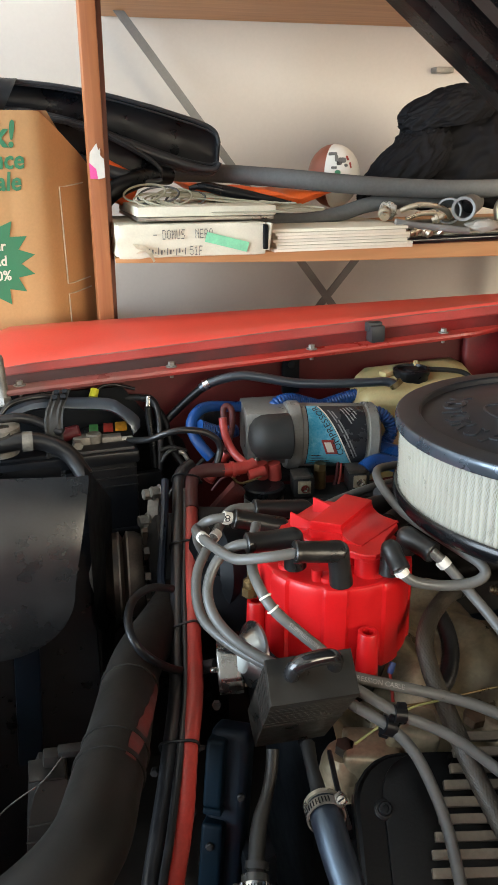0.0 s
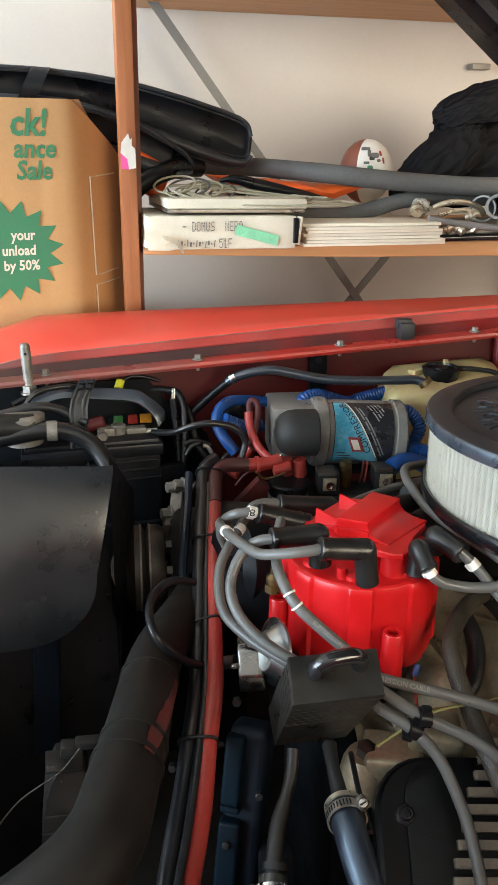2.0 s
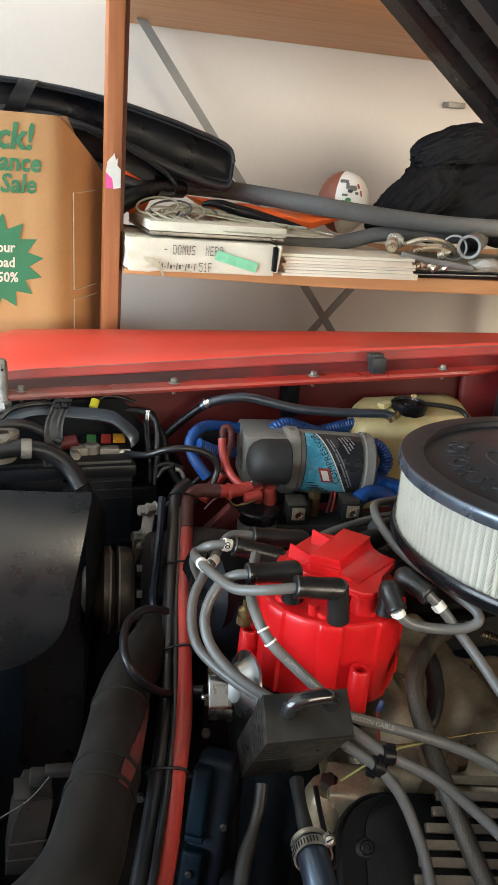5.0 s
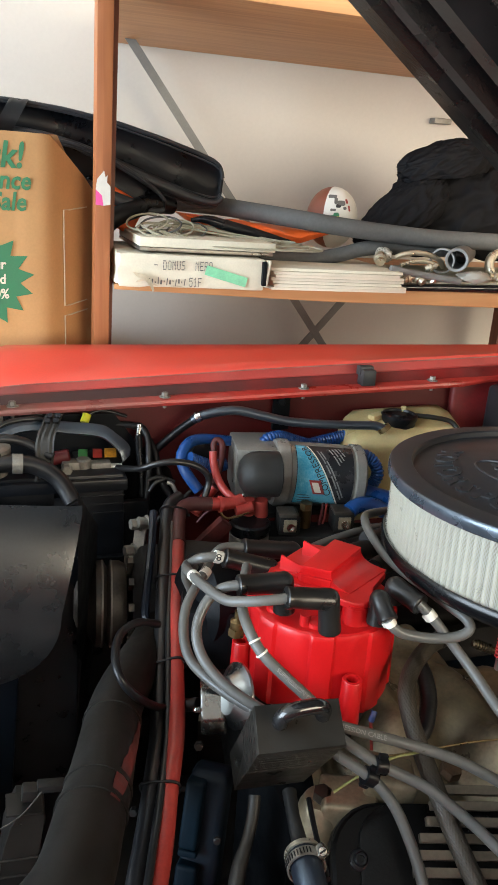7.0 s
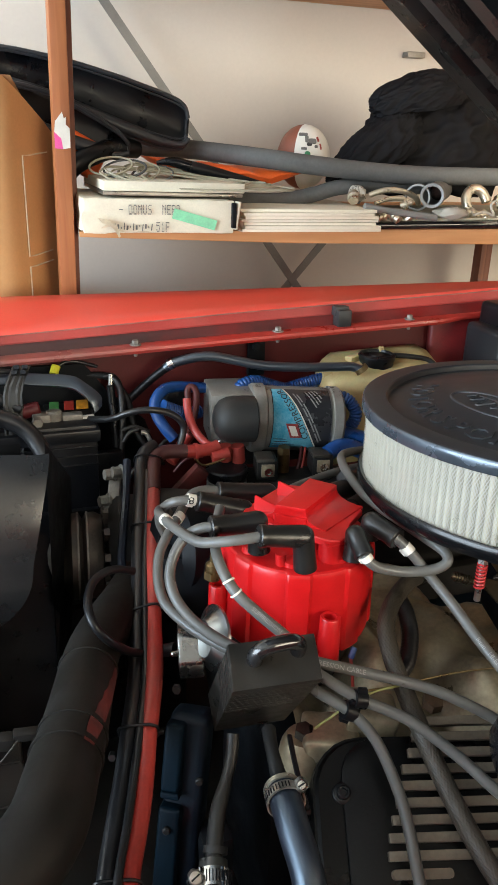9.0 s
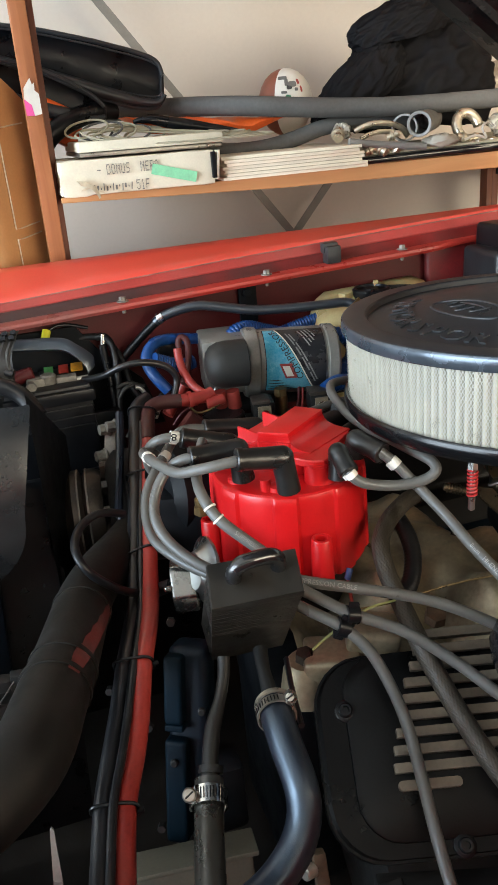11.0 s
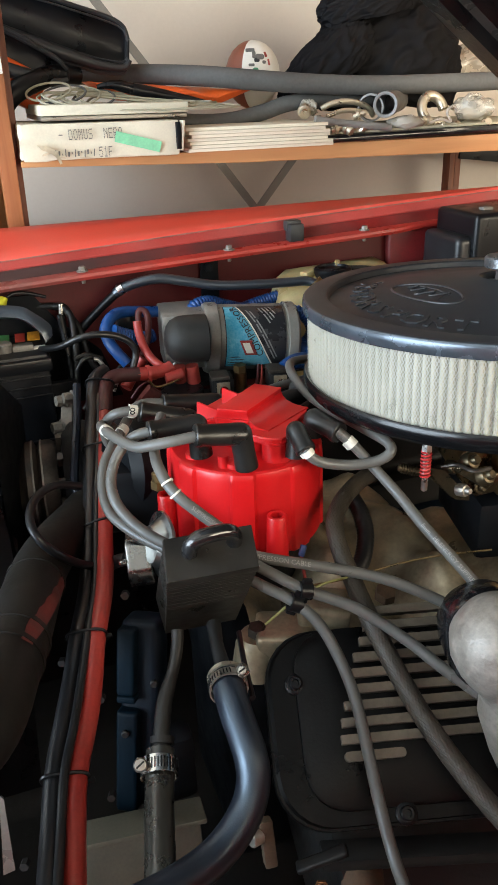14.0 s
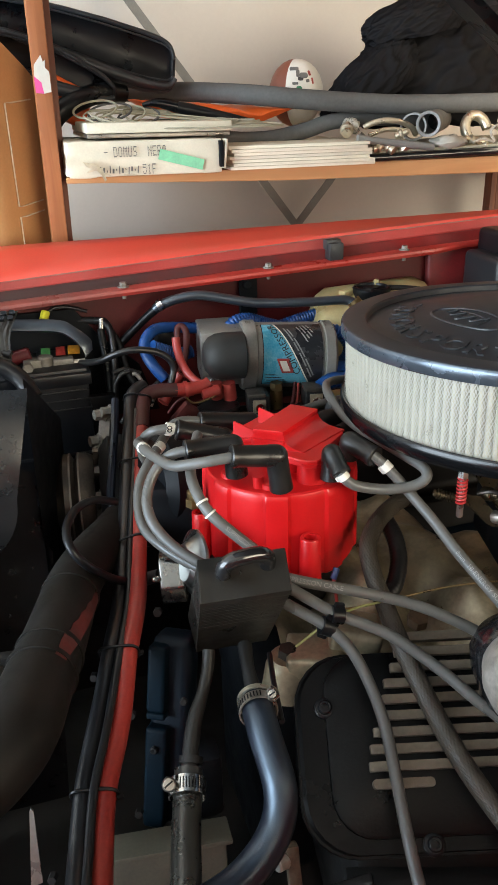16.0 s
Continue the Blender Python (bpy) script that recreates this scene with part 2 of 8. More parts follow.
M_BALLB = mat("ball_brown", (0.23, 0.075, 0.045), 0.5, vary=0.15, scale=40, bump=0.1)
M_PVC = mat("grey_pipe", (0.20, 0.195, 0.185), 0.45, vary=0.2, scale=30, dust=0.3, dust_colour=(0.15, 0.14, 0.12))
M_PLASTICBAG = mat("clear_plastic_bag", (0.62, 0.58, 0.50), 0.28, vary=0.12, scale=30, bump=0.6, fine=90)
M_PLASTICBAG.node_tree.nodes["Principled BSDF"].inputs["Transmission Weight"].default_value = 0.45
M_NICKEL = mat("nickel_fitting", (0.60, 0.545, 0.43), 0.36, metal=0.85, vary=0.2, scale=40)
M_FILTER = mat("filter_paper", (0.45, 0.43, 0.335), 0.85, vary=0.14, scale=16, bump=0.02)
M_MESH = mat("filter_mesh_wire", (0.43, 0.43, 0.385), 0.42, metal=0.2, vary=0.12, scale=60, bump=0.0)
M_CHROMEBLUE = mat("dark_chrome", (0.095, 0.115, 0.14), 0.33, metal=0.65, vary=0.2, scale=20, bump=0.03)
M_BRAID = mat("braided_hose", (0.034, 0.028, 0.020), 0.55, vary=0.4, scale=60, bump=0.4, fine=600, dust=0.35, dust_colour=(0.070, 0.057, 0.039))
# hood black in a lit and a shaded tone, for ribs and grooves
M_HOODPANEL = mat("hood_lit_black", (0.023, 0.0210, 0.0180), 0.34, vary=0.35, scale=14, bump=0.5, fine=160, dust=0.2, dust_colour=(0.030, 0.026, 0.021))
M_HOOD = mat("hood_shaded_black", (0.0045, 0.0043, 0.0042), 0.30, spec=0.4, vary=0.4, scale=10, bump=0.9, fine=260, dust=0.2, dust_colour=(0.016, 0.014, 0.012))
M_BLOCKBAR = mat("blue_black_steel", (0.006, 0.010, 0.020), 0.42, spec=0.35, vary=0.3, scale=40, bump=0.15)
M_LEAD = mat("grey_lead", (0.24, 0.225, 0.20), 0.5, metal=0.35, vary=0.4, scale=70, bump=0.4, dust=0.4, dust_colour=(0.10, 0.09, 0.075))
M_SPRING = mat("red_spring", (0.45, 0.03, 0.03), 0.4, vary=0.2)
M_DUSTY = mat("dusty_grey_cast", (0.225, 0.205, 0.180), 0.50, metal=0.25, vary=0.35, scale=140, dust=0.45, dust_colour=(0.135, 0.114, 0.095), bump=0.4, fine=400)
M_RUST = mat("rusty_steel", (0.105, 0.062, 0.036), 0.7, metal=0.3, vary=0.5, scale=60, bump=0.4)
M_RUSTNUT = mat("orange_rust", (0.26, 0.085, 0.020), 0.75, vary=0.5, scale=80, bump=0.4)
M_TANSTEEL = mat("tan_dusty_steel", (0.30, 0.245, 0.17), 0.5, metal=0.4, vary=0.4, scale=70, bump=0.3, dust=0.5, dust_colour=(0.13, 0.085, 0.05))
M_GRIME = mat("grimy_steel", (0.07, 0.06, 0.05), 0.45, metal=0.5, vary=0.5, scale=40, bump=0.4, dust=0.5, dust_colour=(0.035, 0.028, 0.022))
M_STRAPGREY = mat("strap_rubber", (0.075, 0.074, 0.072), 0.5, vary=0.2, scale=40, bump=0.1)
M_FAINT = mat("faint_print", (0.24, 0.235, 0.22), 0.6, vary=0.15, scale=60, bump=0.0)
# near-black that stands in for deep shade in recesses and behind parts
M_VOID = mat("shade_black", (0.0020, 0.0030, 0.0044), 0.6, spec=0.2, vary=0.3, scale=20, bump=0.1)
# patch strength stands for the wires' shadows as well as dust
M_COVER = mat("black_cast", (0.0024, 0.0024, 0.0025), 0.42, spec=0.16, vary=0.5, scale=14, bump=0.35, dust=0.35, dust_colour=(0.0120, 0.0102, 0.0080))
M_PLATE = mat("zinc_plate", (0.46, 0.47, 0.455), 0.30, metal=1.0, vary=0.06, scale=25, bump=0.0, rough_vary=0.05)
# blue of the sky's highlight is put into base colour and specular tint
M_HEATHOSE = mat("blue_sheen_rubber", (0.0100, 0.0125, 0.0190), 0.36, vary=0.25, scale=60, bump=0.22, fine=900, rough_vary=0.08, spec=0.85)
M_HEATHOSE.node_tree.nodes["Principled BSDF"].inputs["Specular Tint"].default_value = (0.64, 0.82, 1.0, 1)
M_COAL = mat("coil_laminate", (0.014, 0.013, 0.011), 0.42, vary=0.35, scale=40, bump=0.2, dust=0.35, dust_colour=(0.045, 0.037, 0.028))
M_RAIL = mat("dusty_rail", (0.095, 0.088, 0.062), 0.7, vary=0.35, scale=25, bump=0.3, dust=0.4, dust_colour=(0.045, 0.037, 0.026))
M_FADED = mat("faded_red_mark", (0.085, 0.014, 0.012), 0.6, spec=0.3, vary=0.4, scale=60, bump=0.1, dust=0.6, dust_colour=(0.026, 0.017, 0.015))
M_RADHOSE = mat("dusty_hose_rubber", (0.0075, 0.0068, 0.0060), 0.60, spec=0.22, vary=0.35, scale=22, bump=0.2, dust=0.4, dust_colour=(0.0165, 0.0135, 0.0105))
M_OLDBOX = mat("dull_brown_plastic", (0.0135, 0.0125, 0.0115), 0.42, spec=0.35, vary=0.3, scale=30, bump=0.12, dust=0.3, dust_colour=(0.020, 0.017, 0.014))
M_NAVYCLIP = mat("blue_crimp", (0.02, 0.045, 0.16), 0.4, vary=0.3, scale=60)
M_BATTERY = mat("battery_plastic", (0.0070, 0.0080, 0.0105), 0.38, spec=0.35, vary=0.3, scale=40, bump=0.08, rough_vary=0.1, dust=0.12, dust_colour=(0.024, 0.023, 0.022))
M_DOME = mat("matt_black_moulding", (0.0190, 0.0185, 0.0170), 0.55, spec=0.35, vary=0.2, scale=40, bump=0.15)
M_CASTPLATE = mat("plated_block", (0.22, 0.22, 0.21), 0.28, metal=0.95, vary=0.2, scale=40, bump=0.06, rough_vary=0.08, dust=0.15, dust_colour=(0.07, 0.066, 0.058))
M_TANRUST = mat("tan_rusted_plate", (0.085, 0.062, 0.040), 0.6, metal=0.2, vary=0.6, scale=120, bump=0.4, dust=0.5, dust_colour=(0.16, 0.12, 0.08))
# still darker blue, for parts deepest in shade
M_NAVY = mat("shaded_navy", (0.0009, 0.0045, 0.0095), 0.5, spec=0.2, vary=0.3, scale=14, bump=0.1)
M_CABLESHADE = mat("shaded_cable_red", (0.060, 0.013, 0.013), 0.5, vary=0.3, scale=40, bump=0.1, dust=0.4, dust_colour=(0.035, 0.018, 0.016))
# broad blue daylight sheen put into base colour, coat and tint
M_PIPE = mat("painted_sheen_black", (0.0150, 0.0180, 0.0230), 0.40, vary=0.15, scale=50, bump=0.03, rough_vary=0.06, spec=1.0, coat=0.7)
M_PIPE.node_tree.nodes["Principled BSDF"].inputs["Coat Roughness"].default_value = 0.3
M_PIPE.node_tree.nodes["Principled BSDF"].inputs["Specular Tint"].default_value = (0.70, 0.85, 1.0, 1)
M_OLIVE = mat("olive_wire", (0.30, 0.31, 0.10), 0.5, vary=0.2, scale=60)
M_STOP = mat("bump_rubber", (0.022, 0.024, 0.026), 0.5, vary=0.25, scale=40, dust=0.3, dust_colour=(0.06, 0.05, 0.045))
M_PINK = mat("pink_sticker", (0.75, 0.08, 0.32), 0.5, vary=0.15)

# ---- mesh helpers ----


def thing(name, at, label, category, group="", kind=""):
    e = new(name)
    e.location = at
    e.empty_display_size = 0.02
    return tagged(e, label, category, group, kind)


def part(name, bm, material, parent=None, label="", sharp=38.0):
    me = bpy.data.meshes.new(name)
    bmesh.ops.recalc_face_normals(bm, faces=bm.faces[:])
    bm.to_mesh(me)
    bm.free()
    me.materials.append(material)
    me.polygons.foreach_set("use_smooth", [True] * len(me.polygons))
    me.set_sharp_from_angle(angle=radians(sharp))
    ob = new(name, me)
    if parent is not None:
        ob.parent = parent
        if parent.type == "EMPTY":
            ob.matrix_parent_inverse = Matrix.Translation(-parent.location)
    if label:
        tagged(ob, label)
    return ob


def aim(p, way, up=(0, 0, 1)):
    """A frame at p whose z axis points along way."""
    z = Vector(way).normalized()
    x = Vector(up).cross(z)
    if x.length < 1e-4:
        x = Vector((1, 0, 0))
    x.normalize()
    y = z.cross(x)
    return Matrix(((x.x, y.x, z.x, p[0]), (x.y, y.y, z.y, p[1]), (x.z, y.z, z.z, p[2]), (0, 0, 0, 1)))


def add_box(bm, centre, size, rot=(0, 0, 0), bevel=0.0, seg=2, m=None):
    mm = (m or Matrix()) @ pose(*centre, *rot) @ Matrix.Diagonal((*size, 1))
    made = bmesh.ops.create_cube(bm, size=1.0, matrix=mm)["verts"]
    if bevel:
        edges = list({e for v in made for e in v.link_edges})
        bmesh.ops.bevel(bm, geom=edges, offset=bevel, segments=seg, profile=0.6, affect="EDGES")
    return bm


def add_lathe(bm, prof, m=None, seg=32):
    """A turned form: prof is rows of (radius, height) along the z axis of m."""
    m = m or Matrix()
    rings = []
    for r, z in prof:
        if r < 1e-6:
            rings.append([bm.verts.new(m @ Vector((0, 0, z)))])
        else:
            rings.append([bm.verts.new(m @ Vector((r * math.cos(2 * math.pi * k / seg), r * math.sin(2 * math.pi * k / seg), z))) for k in range(seg)])
    for a, b in zip(rings, rings[1:]):
        for k in range(seg):
            q = [a[k % len(a)], a[(k + 1) % len(a)], b[(k + 1) % len(b)], b[k % len(b)]]
            q = list(dict.fromkeys(q))
            if len(q) > 2:
                bm.faces.new(q)
    return bm


def solid(r, z0, z1, e=0.001):
    """Profile of a closed cylinder with softened rims."""
    return [(0, z0), (r - e, z0), (r, z0 + e), (r, z1 - e), (r - e, z1), (0, z1)]


def add_prism(bm, outline, z0, z1, m=None, inset=0.0):
    """An extruded outline (x, y) between two heights, the top pulled in by a factor."""
    m = m or Matrix()
    cx, cy = sum(p[0] for p in outline) / len(outline), sum(p[1] for p in outline) / len(outline)
    lo = [bm.verts.new(m @ Vector((x, y, z0))) for x, y in outline]
    hi = [bm.verts.new(m @ Vector((x + (cx - x) * inset, y + (cy - y) * inset, z1))) for x, y in outline]
    n = len(outline)
    for k in range(n):
        bm.faces.new((lo[k], lo[(k + 1) % n], hi[(k + 1) % n], hi[k]))
    bm.faces.new(lo[::-1])
    bm.faces.new(hi)
    return bm


def spline(pts, steps=8):
    """Points of a smooth curve through pts."""
    p = [Vector(q) for q in pts]
    p = [p[0] * 2 - p[1]] + p + [p[-1] * 2 - p[-2]]
    out = []
    for a, b, c, d in zip(p, p[1:], p[2:], p[3:]):
        for k in range(steps):
            t = k / steps
            out.append(0.5 * ((2 * b) + (c - a) * t + (2 * a - 5 * b + 4 * c - d) * t * t + (3 * b - a - 3 * c + d) * t ** 3))
    return out + [p[-2]]


def frames_along(path):
    """Frames along a path that do not twist."""
    out, side = [], None
    for k, q in enumerate(path):
        way = (path[min(k + 1, len(path) - 1)] - path[max(k - 1, 0)]).normalized()
        if side is None:
            side = way.orthogonal().normalized()
        side = (side - way * side.dot(way)).normalized()
        out.append((q, way, side, way.cross(side)))
    return out


def add_tube(bm, pts, r, seg=12, steps=8, rib=0.0, pitch=0.004, caps=True, smooth=True, radii=None):
    """A hose through pts; rib: the height of ring-shaped ridges every pitch metres."""
    path = spline(pts, steps) if smooth else [Vector(q) for q in pts]
    if rib:
        even, left = [path[0]], 0.0
        for a, b in zip(path, path[1:]):
            gap, at = (b - a).length, pitch / 4 - left
            while at < gap:
                even.append(a.lerp(b, at / gap))
                at += pitch / 4
            left = gap - (at - pitch / 4)
        path = even
    elif smooth:
        # even spacing and a light relaxing take the kinks out of the curve
        total = sum((b - a).length for a, b in zip(path, path[1:]))
        count = max(6, min(160, int(total / max(0.0025, r * 0.45))))
        even, at, run = [path[0]], 1, 0.0
        for a, b in zip(path, path[1:]):
            gap = (b - a).length
            while at < count and run + gap >= total * at / count:
                even.append(a.lerp(b, (total * at / count - run) / max(gap, 1e-9)))
                at += 1
            run += gap
        path = even + [path[-1]]
        for turn in range(3):
            path = [path[0]] + [(a + b * 2 + c) / 4 for a, b, c in zip(path, path[1:], path[2:])] + [path[-1]]
    rows = []
    n = len(path)
    for k, (q, way, u, v) in enumerate(frames_along(path)):
        rr = r
        if radii:
            s = k / (n - 1) * (len(radii) - 1)
            i = min(int(s), len(radii) - 2)
            rr = radii[i] + (radii[i + 1] - radii[i]) * (s - i)
        if rib:
            rr += rib * (1, 0.6, -0.6, 0.6)[k % 4] * 0.5
        rows.append([bm.verts.new(q + (u * math.cos(2 * math.pi * j / seg) + v * math.sin(2 * math.pi * j / seg)) * rr) for j in range(seg)])
    for a, b in zip(rows, rows[1:]):
        for j in range(seg):
            bm.faces.new((a[j], a[(j + 1) % seg], b[(j + 1) % seg], b[j]))
    if caps:
        bm.faces.new(rows[0][::-1])
        bm.faces.new(rows[-1])
    return bm


def add_ring(bm, at, way, r, thick, width, seg=24):
    """A band round a hose."""
    return add_lathe(bm, [(r, -width / 2), (r + thick, -width / 2), (r + thick, width / 2), (r, width / 2), (r, -width / 2)], aim(at, way), seg)


def add_hex(bm, at, way, r, h):
    o = [(r * math.cos(math.pi * k / 3), r * math.sin(math.pi * k / 3)) for k in range(6)]
    return add_prism(bm, o, 0, h, aim(at, way), 0.06)


def add_text(bm, body, size, m, depth=0.0004, bend=None, slant=0.0, bold=0.0):
    """Raised letters from the built-in font, centred on the frame m; bend maps each point."""
    c = bpy.data.curves.new("letters", "FONT")
    c.body, c.size, c.extrude, c.align_x, c.align_y, c.resolution_u = body, size, depth, "CENTER", "CENTER", 2
    c.shear, c.offset = slant, bold
    ob = bpy.data.objects.new("letters", c)
    me = ob.to_mesh()
    base = [v.co.copy() for v in me.vertices]
    vs = [bm.verts.new(bend(q) if bend else m @ q) for q in base]
    for p in me.polygons:
        try:
            bm.faces.new([vs[i] for i in p.vertices])
        except ValueError:
            pass
    ob.to_mesh_clear()
    bpy.data.objects.remove(ob)
    bpy.data.curves.remove(c)
    return bm


def loft(bm, rows, close=False, caps=False):
    """A skin over rows of points."""
    grid = [[bm.verts.new(q) for q in row] for row in rows]
    n = len(grid[0])
    for a, b in zip(grid, grid[1:]):
        for j in range(n if close else n - 1):
            bm.faces.new((a[j], a[(j + 1) % n], b[(j + 1) % n], b[j]))
    if caps:
        bm.faces.new(grid[0][::-1])
        bm.faces.new(grid[-1])
    return bm


def B():
    return bmesh.new()


def add_braid(bm, pts, r, strands=20, depth=0.00022, step=0.0009):
    """A woven sleeve: two families of strands wound in opposite ways."""
    path, even, left = spline(pts, 10), [], 0.0
    even.append(path[0])
    for a, b in zip(path, path[1:]):
        gap, at = (b - a).length, step - left
        while at < gap:
            even.append(a.lerp(b, at / gap))
            at += step
        left = gap - (at - step)
    rows = []
    for k, (q, way, u, v) in enumerate(frames_along(even)):
        row = []
        for j in range(96):
            a = 2 * math.pi * j / 96
            w = max(math.sin(strands * a + k * 0.95), math.sin(strands * a - k * 0.95))
            row.append(bm.verts.new(q + (u * math.cos(a) + v * math.sin(a)) * (r + depth * w)))
        rows.append(row)
    for a, b in zip(rows, rows[1:]):
        for j in range(96):
            bm.faces.new((a[j], a[(j + 1) % 96], b[(j + 1) % 96], b[j]))
    return bm
# ---- the garage ----
def panel_wall(name, boxes, label):
    bm = B()
    for lo, hi in boxes:
        add_box(bm, [(a + b) / 2 for a, b in zip(lo, hi)], [b - a for a, b in zip(lo, hi)])
    return tagged(part(name, bm, M_WALL), label, "wall", kind="structure")


WY = 1.74
panel_wall("wall_north", [((-3.1, WY, 0), (3.6, WY + 0.12, 2.6))], "off-white painted garage wall behind the shelving")
# door and window openings are unseen, cut to suit the two lamps
panel_wall("wall_west", [((-3.1, -2.4, 0), (-3.0, -1.3, 2.6)), ((-3.1, 1.4, 0), (-3.0, WY, 2.6)), ((-3.1, -1.3, 2.25), (-3.0, 1.4, 2.6))], "painted garage wall with a wide door opening")
panel_wall("wall_east", [((3.5, -2.4, 0), (3.6, WY, 2.6))], "plain painted garage wall")
panel_wall("wall_south", [((-3.1, -2.52, 0), (3.6, -2.4, 0.9)), ((-3.1, -2.52, 2.4), (3.6, -2.4, 2.6)), ((-3.1, -2.52, 0.9), (0.6, -2.4, 2.4)), ((3.2, -2.52, 0.9), (3.6, -2.4, 2.4))], "painted garage wall with a window opening")
bm = B()
add_box(bm, (0.25, -0.35, -0.06), (7.2, 4.6, 0.12))
tagged(part("floor", bm, M_FLOOR), "worn grey concrete garage floor", "floor", kind="structure")
bm = B()
add_box(bm, (0.25, -0.35, 2.66), (7.2, 4.6, 0.12))
tagged(part("ceiling", bm, M_CEIL), "plain off-white garage ceiling", "ceiling", kind="structure")
bm = B()
add_box(bm, (0, 0, -0.20), (400, 400, 0.06))
tagged(part("ground", bm, M_FLOOR), "grey concrete apron outside the garage", "ground", kind="structure")

# ---- shelving ----
shelving = thing("storage_shelf", (0.4, 1.4, 0), "brown-stained timber storage shelving against the wall", "shelf")
bm = B()
add_box(bm, (0.0893, 1.219, 1.0), (0.0225, 0.038, 2.0), rot=(0, 0.75, 0), bevel=0.002)
front_post = part("post", bm, M_POST, shelving, "orange-brown stained front post")
bm = B()
add_box(bm, (0.1015, 1.256, 1.0), (0.018, 0.030, 2.0), rot=(0, 1.0, 0), bevel=0.002)
part("post", bm, M_DARKWOOD, shelving, "dark second post close behind the front one")
bm = B()
add_box(bm, (1.110, 1.630, 0.545), (0.016, 0.05, 1.07), bevel=0.002)
part("post", bm, M_DARKWOOD, shelving, "dark back post")
bm = B()
add_box(bm, (1.085, 1.600, 0.545), (0.014, 0.02, 1.07), bevel=0.002)
part("post", bm, M_DARKWOOD, shelving)
bm = B()
add_box(bm, (1.40, 1.615, 1.000), (0.58, 0.03, 0.042), rot=(0, 7, 0), bevel=0.002)
part("rail", bm, M_BLACK, shelving, "black rail in shade")
bm = B()
add_prism(bm, [(0.1075, 1.1925), (0.45, 1.1925), (1.6125, 1.1925), (1.6125, 1.7350), (0.45, 1.7350), (0.165, 1.7350)], 1.074, 1.094)
for v in bm.verts:
    # underside sloped along its length to fit the camera's view of it
    if v.co.z < 1.08:
        v.co.z += 0.0125 * max(0.0, (0.45 - v.co.x) / 0.34) - 0.0170 * max(0.0, v.co.x - 0.45)
bmesh.ops.bevel(bm, geom=bm.edges[:], offset=0.0015, segments=2, profile=0.6, affect="EDGES")
part("board", bm, M_BOARD, shelving, "varnished timber shelf board")
bm = B()
add_prism(bm, [(0.115, 1.2125), (1.615, 1.2125), (1.615, 1.7350), (0.172, 1.7350)], 1.493, 1.531)
bmesh.ops.bevel(bm, geom=bm.edges[:], offset=0.0015, segments=2, profile=0.6, affect="EDGES")
part("board", bm, M_BOARD, shelving, "thick varnished upper shelf board")
bm = B()
add_box(bm, (-0.42, 1.435, 0.93), (0.98, 0.485, 0.020), bevel=0.0015)
part("board", bm, M_BOARD, shelving)
# crossed flat braces at the back
for a, b in (((0.200, 1.665, 1.492), (0.659, 1.665, 0.897)), ((0.791, 1.668, 1.109), (0.608, 1.668, 0.897))):
    a, b = Vector(a), Vector(b)
    d = b - a
    a, b = a - d * 0.02, b + d * 0.6
    bm = B()
    add_box(bm, (0, 0, (b - a).length / 2), (0.0165, 0.003, (b - a).length), m=aim(a, d, (0, 1, 0)))
    part("brace", bm, M_STRAP, shelving, "grey flat steel cross brace")
# torn sticker on the post
sx, sy, sz = 0.0921, 1.1985, 1.217
bm = B()
add_prism(bm, [(-0.011, 0.010), (-0.009, 0.024), (0.001, 0.036), (0.003, 0.027), (0.006, 0.030), (0.005, 0.020), (0.010, 0.015), (0.010, -0.010), (0.000, -0.012), (-0.002, 0.002)], 0, 0.0006, Matrix.Translation((sx, sy, sz)) @ pose(0, 0, 0, 90, 0, 0))
sticker = part("sticker", bm, M_WHITE, front_post, "torn white and pink sticker")
bm = B()
add_prism(bm, [(-0.011, 0.010), (-0.002, 0.002), (0.000, -0.012), (-0.011, -0.011)], 0, 0.0007, Matrix.Translation((sx, sy, sz)) @ pose(0, 0, 0, 90, 0, 0))
part("sticker", bm, M_PINK, front_post, "torn pink sticker remnant")

# ---- far fender of the truck ----
fender = thing("truck_fender", (0.3, 1.05, 0.5), "red painted truck fender with worn inner lip", "fender")
XS = [-0.45 + 0.05 * k for k in range(33)]


def droop(x):
    s = max(0.0, -0.035 - x)
    return 3.6 * s * s if s < 0.12 else 0.0518 + 0.9 * (s - 0.12)


def lip_z(x):
    return 0.966 + 0.041 * x


def crest_z(x):
    return 0.9845 + 0.055 * (x + 0.06) - 0.012 * max(0.0, x - 0.3)


bm = B()
rows = []
for x in XS:
    dr = droop(x)
    rows.append([(x, 1.030, crest_z(x) - 0.4 * dr), (x, 1.034, crest_z(x) + 0.003 - 0.45 * dr), (x, 1.060, crest_z(x) * 0.65 + 1.0165 * 0.35 - 0.6 * dr), (x, 1.10, 1.0135 - 0.85 * dr), (x, 1.135, 1.0155 - dr), (x, 1.16, 1.008 - dr), (x, 1.18, 0.985 - dr), (x, 1.19, 0.93 - dr), (x, 1.195, 0.55)])
loft(bm, rows)
part("top_panel", bm, M_RED, fender, "bright red painted top panel")
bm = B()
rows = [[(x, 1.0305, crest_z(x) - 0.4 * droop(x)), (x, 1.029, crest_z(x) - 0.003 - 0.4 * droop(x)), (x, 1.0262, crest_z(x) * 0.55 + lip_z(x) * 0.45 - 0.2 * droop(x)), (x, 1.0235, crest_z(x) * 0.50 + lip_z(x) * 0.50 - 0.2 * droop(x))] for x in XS]
